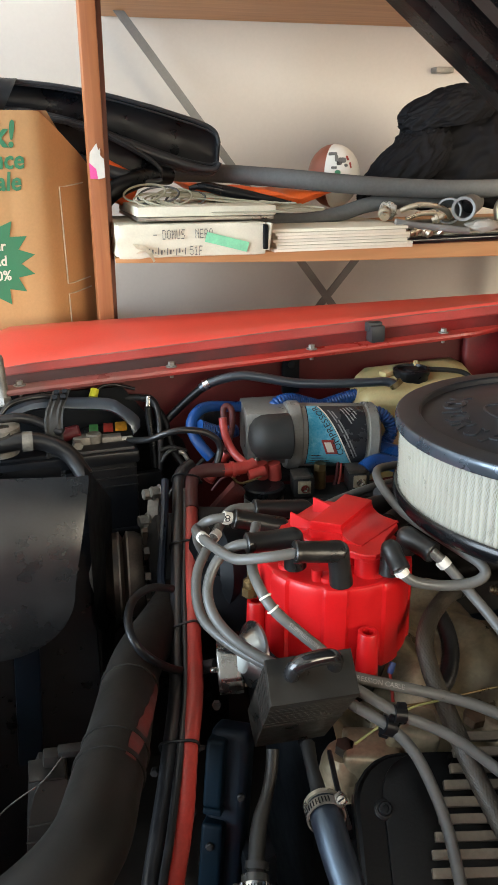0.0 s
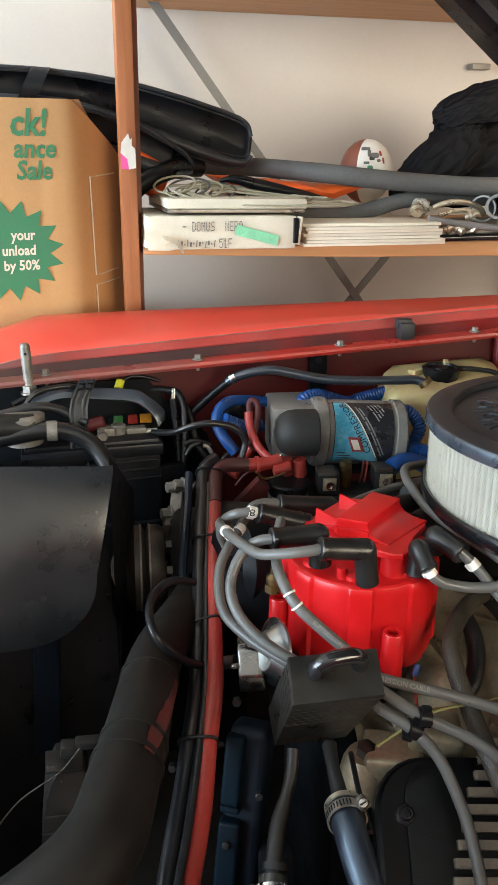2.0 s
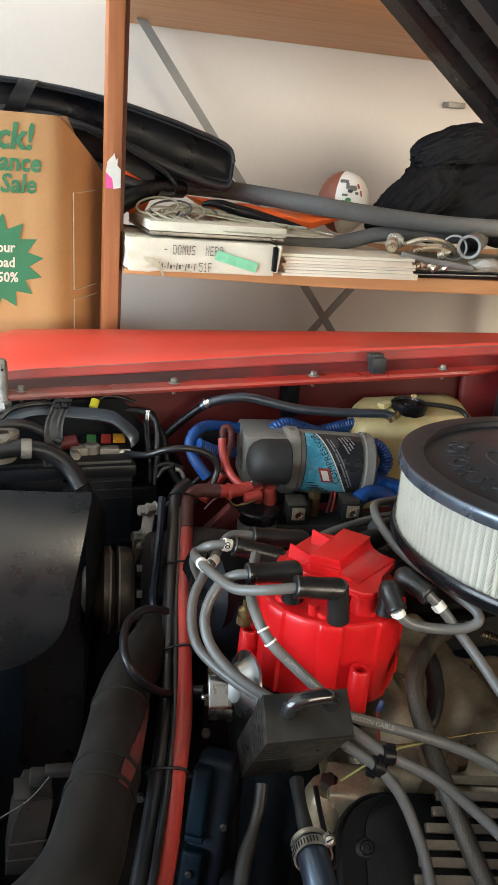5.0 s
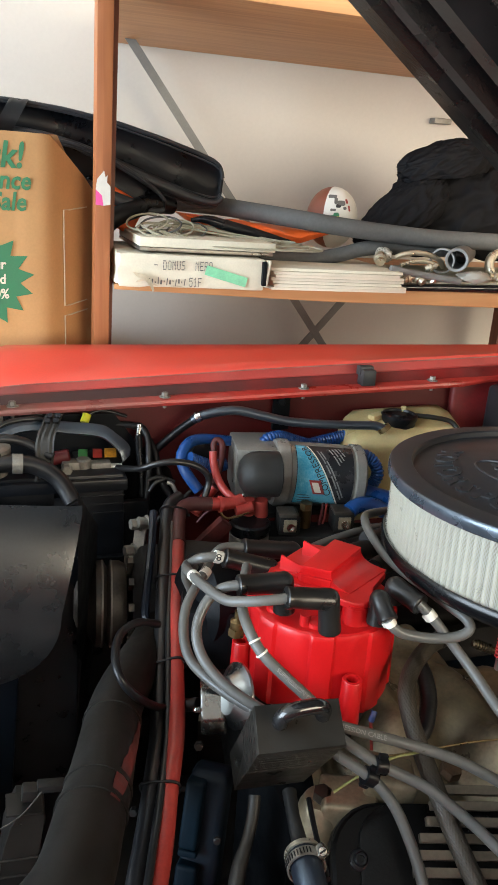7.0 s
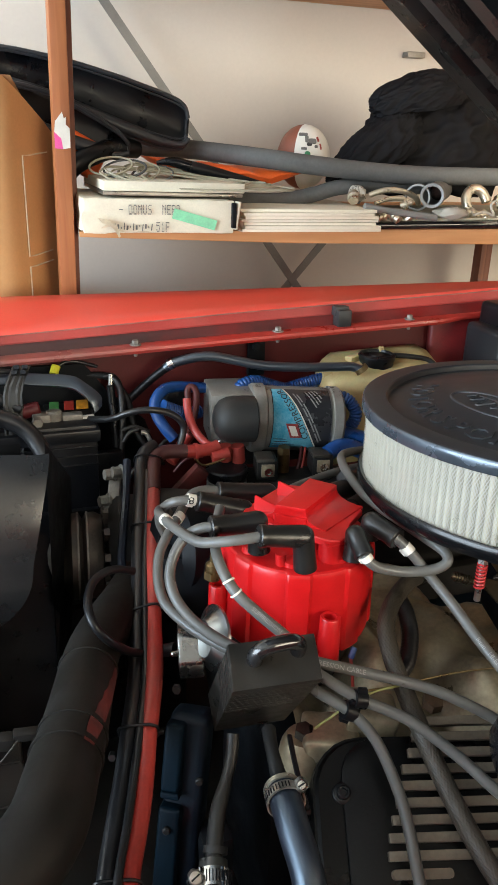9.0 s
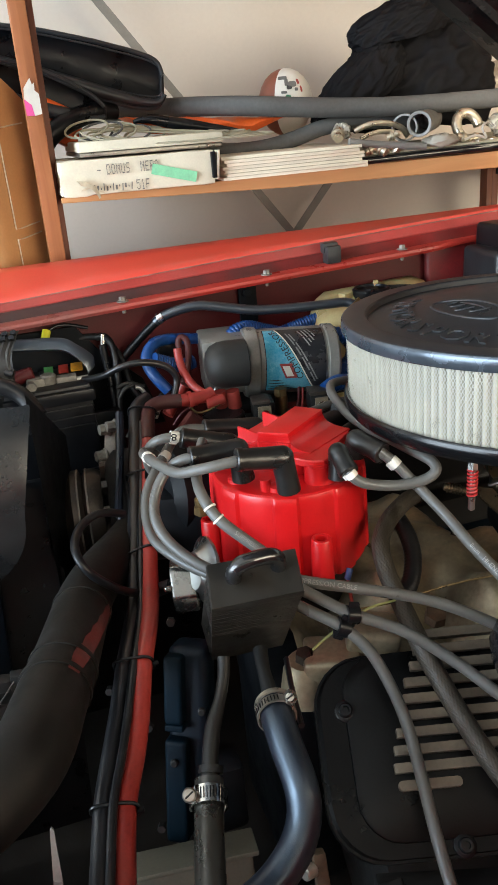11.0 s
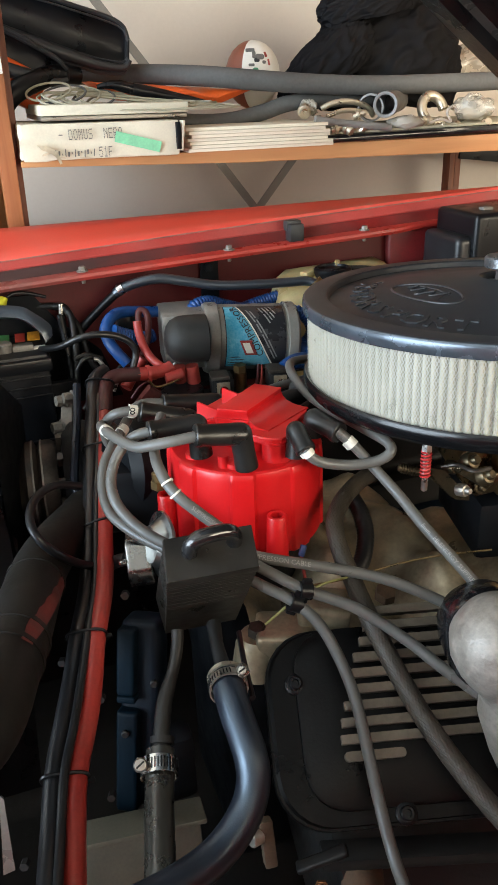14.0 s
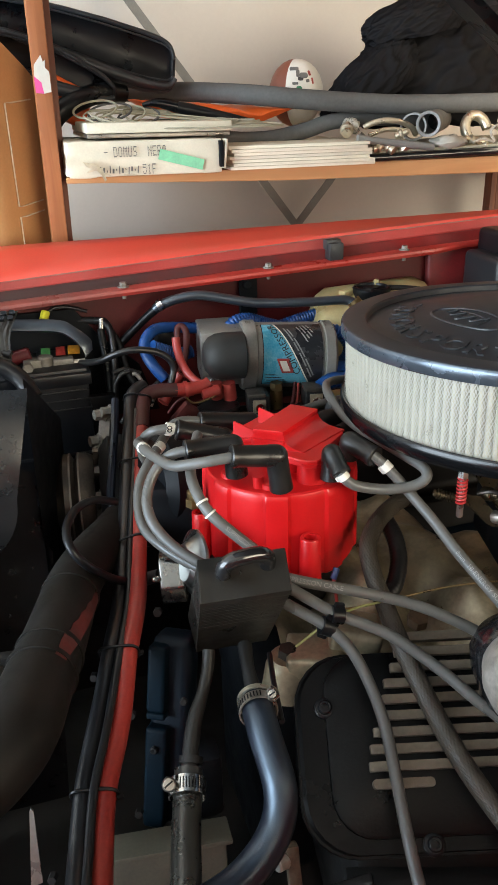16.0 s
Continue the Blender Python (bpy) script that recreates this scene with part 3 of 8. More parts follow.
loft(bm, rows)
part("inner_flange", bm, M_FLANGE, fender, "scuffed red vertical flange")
bm = B()
add_tube(bm, [(x, 1.0302, crest_z(x) - 0.0008 - 0.4 * droop(x)) for x in XS[6:26]], 0.0010, 6, 4)
part("worn_edge", bm, M_EDGE, fender, "edge worn through to pale primer")
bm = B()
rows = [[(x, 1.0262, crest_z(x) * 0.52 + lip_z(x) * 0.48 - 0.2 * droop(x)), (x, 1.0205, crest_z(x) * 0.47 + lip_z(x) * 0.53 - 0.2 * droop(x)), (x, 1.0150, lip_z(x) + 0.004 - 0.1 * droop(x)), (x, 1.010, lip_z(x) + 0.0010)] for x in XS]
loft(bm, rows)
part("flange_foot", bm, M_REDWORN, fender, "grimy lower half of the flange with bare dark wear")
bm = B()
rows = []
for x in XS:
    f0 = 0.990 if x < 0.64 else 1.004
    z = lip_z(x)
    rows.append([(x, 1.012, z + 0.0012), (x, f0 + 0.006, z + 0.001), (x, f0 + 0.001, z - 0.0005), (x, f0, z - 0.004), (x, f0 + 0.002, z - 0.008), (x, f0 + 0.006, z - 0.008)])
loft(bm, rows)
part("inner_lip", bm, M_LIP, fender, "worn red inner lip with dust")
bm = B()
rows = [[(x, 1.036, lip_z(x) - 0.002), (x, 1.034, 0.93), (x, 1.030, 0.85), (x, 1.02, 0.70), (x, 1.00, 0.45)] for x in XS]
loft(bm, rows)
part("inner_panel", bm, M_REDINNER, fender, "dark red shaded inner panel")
# black sheet added for the deep shade under the lip
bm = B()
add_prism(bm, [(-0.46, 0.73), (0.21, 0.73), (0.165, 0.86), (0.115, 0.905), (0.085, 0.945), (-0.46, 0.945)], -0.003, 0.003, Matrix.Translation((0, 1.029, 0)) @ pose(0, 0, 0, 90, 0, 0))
part("shade_sheet", bm, M_VOID, fender, "black sheet added behind the battery for the shade there")
# lighter pressing at the rear of the inner panel
bm = B()
add_box(bm, (0.668, 1.026, 0.944), (0.13, 0.014, 0.080), rot=(0, -2, 0), bevel=0.006, seg=3)
part("pressing", bm, M_PRESS, fender, "faded red pressed bracket")
for px0 in (-0.045, 0.150, 0.348, 0.552, 0.76):
    z = lip_z(px0) + 0.001
    bm = B()
    add_lathe(bm, solid(0.0078, 0, 0.0018, 0.0006), Matrix.Translation((px0, 1.002, z)), 20)
    add_hex(bm, (px0, 1.002, z + 0.0018), (0, 0, 1), 0.0048, 0.0050)
    add_lathe(bm, solid(0.0026, -0.015, 0, 0.0006), Matrix.Translation((px0, 1.002, z)), 12)
    part("bolt", bm, M_DUSTY, fender, "dull hex bolt with washer")
bm = B()
add_box(bm, (0.4455, 1.005, lip_z(0.445) + 0.012), (0.021, 0.020, 0.024), bevel=0.003)
add_box(bm, (0.4440, 1.010, lip_z(0.445) + 0.021), (0.0225, 0.014, 0.014), bevel=0.003)
part("bump_stop", bm, M_STOP, fender, "black rubber hood bump stop")

# near side of the engine bay, below the camera
near_fender = thing("truck_fender", (0.3, 0.02, 0.5), "red painted truck fender on the driver side", "fender")
bm = B()
loft(bm, [[(x, 0.125, 0.50), (x, 0.115, 0.90), (x, 0.09, 0.925), (x, -0.05, 0.93), (x, -0.12, 0.86), (x, -0.14, 0.5)] for x in XS])
part("top_panel", bm, M_RED, near_fender)

# ---- hood, propped open ----
hood = thing("truck_hood", (0.9, 0.4, 1.1), "open truck hood seen from its dirty black underside", "hood")
H0, HD = Vector((0.376, 1.05, 1.477)), Vector((0.807, 0, -0.591))
HN = Vector((0.591, 0, 0.807))


def hood_strip(bm, y0, y1, lift0, lift1, s0=-0.75, s1=0.62):
    """A lengthwise band of the underside between two widths, lifted off the base plane."""
    rows = []
    for k in range(29):
        s = s0 + (s1 - s0) * k / 28
        bow = 0.010 * s * s
        base = H0 + HD * s + HN * bow
        rows.append([base + Vector((0, y - H0.y, 0)) + HN * h for y, h in ((y0, lift0), (y1, lift1))])
    return loft(bm, rows)


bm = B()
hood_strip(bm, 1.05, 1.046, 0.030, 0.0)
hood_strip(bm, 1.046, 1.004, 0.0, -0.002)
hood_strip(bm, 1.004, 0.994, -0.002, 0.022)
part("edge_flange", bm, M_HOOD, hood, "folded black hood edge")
bm = B()
hood_strip(bm, 0.994, 0.972, 0.028, 0.004)
hood_strip(bm, 0.972, 0.962, 0.004, -0.004)
hood_strip(bm, 0.962, 0.952, -0.004, 0.002)
part("rib", bm, M_HOODPANEL, hood, "black pressed rib, toned lighter as if lit")
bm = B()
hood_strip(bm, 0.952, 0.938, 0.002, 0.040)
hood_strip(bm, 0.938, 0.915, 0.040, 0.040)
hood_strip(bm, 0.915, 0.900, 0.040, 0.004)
part("groove", bm, M_HOOD, hood, "deep groove, shade painted in")
bm = B()
hood_strip(bm, 0.900, 0.885, 0.004, -0.004)
hood_strip(bm, 0.885, 0.865, -0.004, 0.000)
part("rib", bm, M_HOODPANEL, hood, "black pressed rib, toned lighter as if lit")
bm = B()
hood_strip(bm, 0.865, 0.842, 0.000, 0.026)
part("groove", bm, M_HOOD, hood, "step down to the panel, shade painted in")
bm = B()
hood_strip(bm, 0.842, 0.30, 0.026, 0.030)
hood_strip(bm, 0.30, -0.25, 0.030, 0.010)
part("inner_panel", bm, M_HOODPANEL, hood, "dirty textured inner panel, toned lighter as if lit")
bm = B()
hood_strip(bm, 1.05, -0.25, 0.034, 0.034)
part("outer_skin", bm, M_RED, hood, "red painted outer skin")
for y in (0.22, 0.94):
    bm = B()
    add_box(bm, (1.02, y, 1.02), (0.03, 0.02, 0.22), rot=(0, -18, 0), bevel=0.004)
    add_box(bm, (0.955, y, 1.06), (0.16, 0.016, 0.03), rot=(0, 36, 0), bevel=0.004)
    part("hinge", bm, M_BLACK, hood, "black steel hood hinge")

# ---- engine block and bay floor ----
engine = thing("engine_block", (0.45, 0.62, 0.4), "blue painted V8 engine block, its shade painted in", "engine")
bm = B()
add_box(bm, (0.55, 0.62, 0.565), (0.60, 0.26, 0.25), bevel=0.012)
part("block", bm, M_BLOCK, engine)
# front cover in near-black; the shade there is put into the colour
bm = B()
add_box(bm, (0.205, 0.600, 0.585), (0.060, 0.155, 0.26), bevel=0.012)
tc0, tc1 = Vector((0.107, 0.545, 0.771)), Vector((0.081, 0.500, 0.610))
part("front_cover", bm, M_VOID, engine, "front cover, blacked out for the bay's shade")
bm = B()
TM, TL = aim(tc0, tc1 - tc0), (tc1 - tc0).length
# which way across the cover is forward
TS = -1 if (TM.to_3x3() @ Vector((1, 0, 0))).x > 0 else 1
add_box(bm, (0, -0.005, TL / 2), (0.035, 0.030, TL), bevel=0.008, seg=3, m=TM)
timing = part("timing_cover", bm, M_NAVY, engine, "timing cover, darkened for the shade round its panels")
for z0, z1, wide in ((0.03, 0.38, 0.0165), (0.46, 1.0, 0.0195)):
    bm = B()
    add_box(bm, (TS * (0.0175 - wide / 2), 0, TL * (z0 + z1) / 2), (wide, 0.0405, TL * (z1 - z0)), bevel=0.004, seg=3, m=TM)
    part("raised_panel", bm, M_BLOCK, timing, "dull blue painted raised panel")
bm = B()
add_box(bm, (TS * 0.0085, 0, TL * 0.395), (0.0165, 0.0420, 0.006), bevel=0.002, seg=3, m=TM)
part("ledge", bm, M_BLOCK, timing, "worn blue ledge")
for k in range(3):
    bm = B()
    add_lathe(bm, solid(0.0034, 0.018, 0.0225), aim(tc0.lerp(tc1, 0.30 + 0.26 * k), (-0.35, -1, 0.3)) @ Matrix.Translation((0.012 * (-1) ** k, 0, 0)), 12)
    part("bolt", bm, M_DIRTY, timing, "oily bolt head")
bm = B()
add_box(bm, tc0.lerp(tc1, 0.80) + Vector((0.030, -0.006, 0)), (0.030, 0.030, 0.07), bevel=0.008)
part("fuel_pump", bm, M_VOID, engine, "dark pump body")
bm = B()
add_box(bm, (0.56, 0.435, 0.60), (0.70, 0.13, 0.17), rot=(-45, 0, 0), bevel=0.006)
part("cylinder_head", bm, M_DIRTY, engine, "grimy cylinder head")
bm = B()
add_box(bm, (0.56, 0.805, 0.60), (0.70, 0.13, 0.17), rot=(45, 0, 0), bevel=0.006)
part("cylinder_head", bm, M_DIRTY, engine)
# inferred far-bank cover, added mainly to keep this gap black
bm = B()
add_box(bm, (0.60, 0.838, 0.735), (0.50, 0.12, 0.10), rot=(40, 0, 0), bevel=0.015, seg=3)
part("far_valve_cover", bm, M_COVER, engine, "black valve cover on the far bank")
bm = B()
loft(bm, [[(x, 0.13, 0.42), (x, 0.30, 0.36), (x, 0.60, 0.34), (x, 1.02, 0.42)] for x in (-0.45, 0.3, 1.1)])
tagged(part("splash_panel", bm, M_DIRTY), "dirty black panel under the engine bay", "panel", kind="structure")
bm = B()
add_box(bm, (0.063, 0.445, 0.620), (0.110, 0.030, 0.052), rot=(-20, 1, -6), bevel=0.004)
rail = thing("frame_rail", (0.063, 0.445, 0.620), "dusty grey steel chassis rail under the engine", "rail")
part("web", bm, M_RAIL, rail, "dusty grey web")
bm = B()
add_box(bm, (0.067, 0.452, 0.642), (0.114, 0.036, 0.0045), rot=(-20, 1, -6), bevel=0.002)
part("flange", bm, M_RAIL, rail, "folded top flange")
# unseen panels ahead of the shroud, added to keep low door light out
bm = B()
add_box(bm, (-0.33, 0.76, 0.59), (0.06, 0.56, 0.42), bevel=0.006)
add_box(bm, (-0.33, 0.30, 0.55), (0.06, 0.38, 0.34), bevel=0.006)
tagged(part("low_light_block", bm, M_DIRTY), "unseen dark panel that keeps low daylight out of the bay front", "panel", kind="structure")
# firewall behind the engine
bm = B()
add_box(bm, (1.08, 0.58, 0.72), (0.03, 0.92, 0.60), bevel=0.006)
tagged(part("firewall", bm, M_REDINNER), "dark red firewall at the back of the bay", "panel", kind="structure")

# ---- finned valve cover ----
VT, VA = radians(-15), radians(36)
VU = Vector((math.cos(VT), math.sin(VT), 0))
VW = Vector((-math.sin(VT), math.cos(VT), 0))
VV = VW * math.cos(VA) + Vector((0, 0, math.sin(VA)))
VN = VU.cross(VV)
V0 = Vector((0.21, 0.450, 0.742))
VM = Matrix(((VU.x, VV.x, VN.x, V0.x), (VU.y, VV.y, VN.y, V0.y), (VU.z, VV.z, VN.z, V0.z), (0, 0, 0, 1)))


def rounded(x0, x1, y0, y1, r, n=6):
    out = []
    for cx, cy, a in ((x1 - r, y1 - r, 0), (x0 + r, y1 - r, 90), (x0 + r, y0 + r, 180), (x1 - r, y0 + r, 270)):
        out += [(cx + r * math.cos(radians(a + 90 * k / n)), cy + r * math.sin(radians(a + 90 * k / n))) for k in range(n + 1)]
    return out


cover = thing("valve_cover", (0.35, 0.40, 0.66), "black cast valve cover with bare metal fins, dusty", "valve cover")
bm = B()
add_prism(bm, rounded(-0.0255, 0.52, -0.108, 0.045, 0.042), -0.030, -0.012, VM)
add_prism(bm, rounded(-0.0235, 0.518, -0.106, 0.043, 0.040), -0.012, -0.009, VM, 0.01)
part("base_flange", bm, M_COVER, cover, "black cast flange")
bm = B()
loft(bm, [[VM @ Vector((x, y, z)) for x, y in ring] for ring, z in ((rounded(-0.002, 0.50, -0.096, 0.043, 0.032), -0.0105), (rounded(-0.001, 0.499, -0.095, 0.043, 0.031), -0.0062), (rounded(0.002, 0.497, -0.092, 0.043, 0.028), -0.0052), (rounded(0.026, 0.490, -0.066, 0.043, 0.016), -0.0032), (rounded(0.030, 0.488, -0.062, 0.042, 0.014), -0.0030))], close=True, caps=True)
part("body", bm, M_COVER, cover, "grimy black cast top")
for k in range(10):
    v = 0.0545 - 0.0125 * k
    x0 = (0.066, 0.060, 0.055, 0.048, 0.045, 0.040, 0.035, 0.031, 0.029, 0.030)[k]
    x1 = 0.078 if k == 9 else 0.47
    bm = B()
    outline = rounded(x0, x1, v - 0.0036, v + 0.0036, 0.0030 if k == 9 else 0.0008, 3)
    add_prism(bm, outline, -0.005, 0.0025, VM)
    add_prism(bm, outline, 0.0025, 0.0033, VM, 0.01)
    part("fin", bm, M_FIN, cover, "bare metal fin")
for u, v in ((-0.0013, 0.0013), (0.0721, -0.1005), (0.24, -0.1005)):
    bm = B()
    add_lathe(bm, [(0, -0.010), (0.0085, -0.010), (0.0085, -0.006), (0.007, -0.005), (0.0055, -0.005), (0.0055, -0.001), (0.0045, 0.0), (0.0028, 0.0), (0.0026, -0.003), (0, -0.003)], VM @ Matrix.Translation((u, v, 0)), 18)
    part("bolt", bm, M_BLACK, cover, "black socket-head bolt")

# ---- intake manifold under the carburettor ----
intake = thing("intake_manifold", (0.45, 0.58, 0.70), "dirty cast aluminium intake manifold", "manifold")
bm = B()
rows = []
for i in range(101):
    x = 0.20 + 0.00625 * i
    row = []
    for j in range(43):
        y = 0.485 + 0.02 * j / 3 - 0.259 * (x - 0.25)
        t = j / 42
        z = 0.722 + 0.045 * math.sin(math.pi * min(1, t * 1.25) * 0.5) + 0.024 * math.cos(x * 62 + 0.5) * (1 - 0.6 * t) + 0.014 * noise.noise(Vector((x * 24, y * 24, 0))) - 0.07 * max(0.0, min(1.0, (x - 0.36) * 8)) * t - 0.035 * max(0.0, 1 - t * 6)
        row.append((x, y, z))
    rows.append(row)
loft(bm, rows)
part("runner", bm, M_ALU, intake, "oily cast runners", sharp=180)
bm = B()
add_box(bm, (0.52, 0.56, 0.79), (0.16, 0.12, 0.06), rot=(0, 0, -15), bevel=0.006)
part("carburettor_pad", bm, M_VOID, intake)
bm = B()
bp = Vector((0.200, 0.515, 0.741))
add_lathe(bm, [(0.024, -0.03), (0.020, -0.004), (0.0165, 0.004), (0.015, 0.006), (0, 0.006)], Matrix.Translation(bp), 24)
part("bolt_boss", bm, M_ALU, intake)
bm = B()
add_hex(bm, bp + Vector((0, 0, 0.006)), (0, 0, 1), 0.009, 0.008)
part("bolt", bm, M_GRIME, intake, "rusty hex bolt")
bm = B()
add_hex(bm, Vector((0.316, 0.500, 0.764)), (0, -0.3, 1), 0.010, 0.009)
part("bolt", bm, M_RUST, intake, "rusty hex bolt")
bm = B()
add_box(bm, (0.261, 0.512, 0.756), (0.045, 0.040, 0.028), rot=(0, 10, -20), bevel=0.006, seg=3)
add_box(bm, (0.223, 0.510, 0.740), (0.05, 0.042, 0.03), rot=(0, 0, -20), bevel=0.006, seg=3)
part("coolant_neck", bm, M_ALU, intake, "cast aluminium water neck")

# ---- carburettor with linkage ----
carb = thing("carburettor", (0.487, 0.58, 0.83), "dirty brass-coloured carburettor under the air cleaner", "carburettor")
bm = B()
add_box(bm, (0.487, 0.585, 0.865), (0.11, 0.12, 0.07), rot=(0, 0, -15), bevel=0.010, seg=3)
add_box(bm, (0.475, 0.525, 0.855), (0.07, 0.04, 0.05), rot=(0, 0, -15), bevel=0.008, seg=3)
part("body", bm, M_BRASS, carb, "dull brass-coloured casting")
sp = Vector((0.362, 0.520, 0.878))
bm = B()
turns = [sp + Vector((0.0040 * math.cos(a * 0.55), 0.0040 * math.sin(a * 0.55), -0.013 + 0.026 * a / 88)) for a in range(89)]
add_tube(bm, turns, 0.0010, 6, smooth=False)
part("spring", bm, M_SPRING, carb, "small red coil spring")
bm = B()
add_lathe(bm, solid(0.003, -0.026, 0.022, 0.001), Matrix.Translation(sp), 12)
add_hex(bm, sp + Vector((0, 0, 0.013)), (0, 0, 1), 0.0048, 0.008)
add_lathe(bm, solid(0.004, 0.020, 0.028, 0.001), Matrix.Translation(sp), 12)
part("idle_screw", bm, M_STEEL, carb, "bright steel screw")
lv = [Vector(v) for v in [(0.377, 0.535, 0.861), (0.387, 0.530, 0.855), (0.398, 0.525, 0.842), (0.409, 0.520, 0.839)]]
bm = B()
loft(bm, [[q + Vector((-0.002, 0, h)), q + Vector((0, -0.003, h)), q + Vector((0, -0.003, -h)), q + Vector((-0.002, 0, -h))] for q, h in zip(lv, (0.004, 0.009, 0.008, 0.006))], close=True)
part("throttle_lever", bm, M_BRONZE, carb, "bronze-coloured throttle lever")
for q, r, mt, nm in zip([(0.402, 0.512, 0.847), (0.409, 0.515, 0.875), (0.419, 0.505, 0.863), (0.398, 0.525, 0.865), (0.423, 0.520, 0.842)], (0.0060, 0.0085, 0.0085, 0.0065, 0.0075), (M_ZINC, M_BRONZE, M_BRONZE, M_BRONZE, M_BRONZE), ("pivot_bolt", "lever_boss", "lever_boss", "lever_boss", "lever_boss")):
    bm = B()
    way = (0.25, -1, 0.30 if r < 0.008 else 0.7)
    add_lathe(bm, [(0, -0.010), (r, -0.010), (r, -0.003), (r * 0.85, -0.001), (r * 0.55, -0.0005), (r * 0.50, 0.003), (r * 0.40, 0.004), (0, 0.004)], aim(Vector(q), way), 20)
    part(nm, bm, mt, carb, "dull bronze boss" if mt is M_BRONZE else "bright pivot bolt")
bm = B()
add_box(bm, (0.415, 0.522, 0.857), (0.040, 0.012, 0.012), rot=(10, 35, -12), bevel=0.004, seg=3)
add_box(bm, (0.430, 0.525, 0.844), (0.026, 0.012, 0.022), rot=(5, -10, -12), bevel=0.004, seg=3)
part("linkage", bm, M_BRONZE, carb, "bronze-coloured cast linkage")
bm = B()
ta, tb = Vector((0.351, 0.540, 0.867)), Vector((0.362, 0.535, 0.864))
for k in range(6):
    add_ring(bm, ta.lerp(tb, k / 5), tb - ta, 0.0035, 0.0012, 0.0011, 16)
add_lathe(bm, solid(0.0034, -0.004, (tb - ta).length + 0.012), aim(ta, tb - ta), 14)
part("mixture_screw", bm, M_BRONZE, carb, "threaded bronze screw")
bm = B()
add_tube(bm, [(0.385, 0.530, 0.866), (0.395, 0.520, 0.871), (0.398, 0.500, 0.873), (0.415, 0.500, 0.873)], 0.0018, 8)
part("throttle_rod", bm, M_GRIME, carb)
bm = B()
add_tube(bm, [(0.245, 0.500, 0.796), (0.277, 0.500, 0.794), (0.325, 0.490, 0.804), (0.363, 0.480, 0.809), (0.402, 0.470, 0.810)], 0.0009, 6)
part("choke_wire", bm, M_BRASS, carb, "thin bare wire")

# ---- air cleaner ----
AC = Vector((0.487, 0.597, 0.984))
AM = aim(AC, (0.0055, 0.042, 1), (0, 1, 0))
AH = 0.0585
cleaner = thing("air_cleaner", (0.487, 0.597, 0.92), "round open air cleaner with black embossed lid and pale filter", "air cleaner")
bm = B()
add_lathe(bm, [(0, 0.024), (0.020, 0.024), (0.0225, 0.0285), (0.025, 0.0297), (0.030, 0.0290), (0.06, 0.0248), (0.10, 0.0188), (0.158, 0.0100), (0.1650, 0.0090), (0.1658, 0.0098), (0.1666, 0.0144), (0.1682, 0.0159), (0.174, 0.0163), (0.182, 0.0159), (0.1882, 0.0153), (0.1896, 0.0146)], AM, 128)
part("lid", bm, M_SATIN, cleaner, "satin black dished steel lid", sharp=7)
bm = B()
add_lathe(bm, [(0.1896, 0.0146), (0.1904, 0.0134), (0.1907, 0.0115), (0.1907, 0.0040), (0.1899, 0.0028), (0.1850, 0.0028)], AM, 128)
part("rim", bm, M_CHROMEBLUE, cleaner, "glossy dark lid rim")
bm = B()
add_lathe(bm, [(0.1852, -AH + 0.0005), (0.1890, -AH + 0.002), (0.1905, -AH), (0.1905, -AH - 0.008), (0.186, -AH - 0.014), (0.150, -AH - 0.020), (0.07, -AH - 0.022), (0.06, -AH - 0.04), (0, -AH - 0.04)], AM, 128)
part("base_pan", bm, M_PAN, cleaner, "black steel base pan")
bm = B()
NP = 160
rows = []
for z in (0.0040, -AH - 0.004):
    row = []
    for k in range(NP * 6):
        a = 2 * math.pi * k / (NP * 6)
        r = 0.1775 + 0.0075 * (0, 0.86, 1, 1, 0.86, 0)[k % 6]
        row.append(AM @ Vector((r * math.cos(a), r * math.sin(a), z)))
    rows.append(row)
loft(bm, rows, close=True)
element = part("filter_element", bm, M_FILTER, cleaner, "pale pleated paper filter", sharp=60)
bm = B()
NW, HW = 440, 0.00020
for sgn in (1, -1):
    for k in range(NW):
        a0 = 2 * math.pi * k / NW
        prev = None
        for s in range(5):
            z = 0.0036 - (AH + 0.0028) * s / 4
            a = a0 + sgn * 0.165 * s / 4
            r = 0.1862 + 0.00012 * sgn
            pr = [bm.verts.new(AM @ Vector((r * math.cos(a + d), r * math.sin(a + d), z))) for d in (-HW / r * 1.5, HW / r * 1.5)]
            if prev:
                bm.faces.new((prev[0], prev[1], pr[1], pr[0]))
            prev = pr
part("wire_screen", bm, M_MESH, element, "fine diamond wire screen")
bm = B()
add_lathe(bm, [(0.0, 0.024), (0.013, 0.024), (0.0105, 0.027), (0.010, 0.036), (0.0195, 0.0372), (0.0212, 0.0385), (0.0212, 0.0465), (0.0198, 0.0480), (0.012, 0.0488), (0, 0.0490)], AM, 48)
part("wing_nut", bm, M_NUT, cleaner, "dull grey round knurled centre nut")
# raised lettering and an oval badge drawn as plain bars
bm = B()


def lid_z(u, v):
    return 0.0290 - 0.148 * (math.hypot(u, v) - 0.03)


def lid_line(pts, r):
    """A raised bead pressed into the lid along points (u, v)."""
    add_tube(bm, [AM @ Vector((u, v, lid_z(u, v))) for u, v in pts], r, 8, 4, caps=False)


# raised oval badge with a looping script drawn as a plain wavy bead
oval = [(0.0190 * math.cos(a), 0.048 * math.sin(a)) for a in (2 * math.pi * k / 36 for k in range(37))]
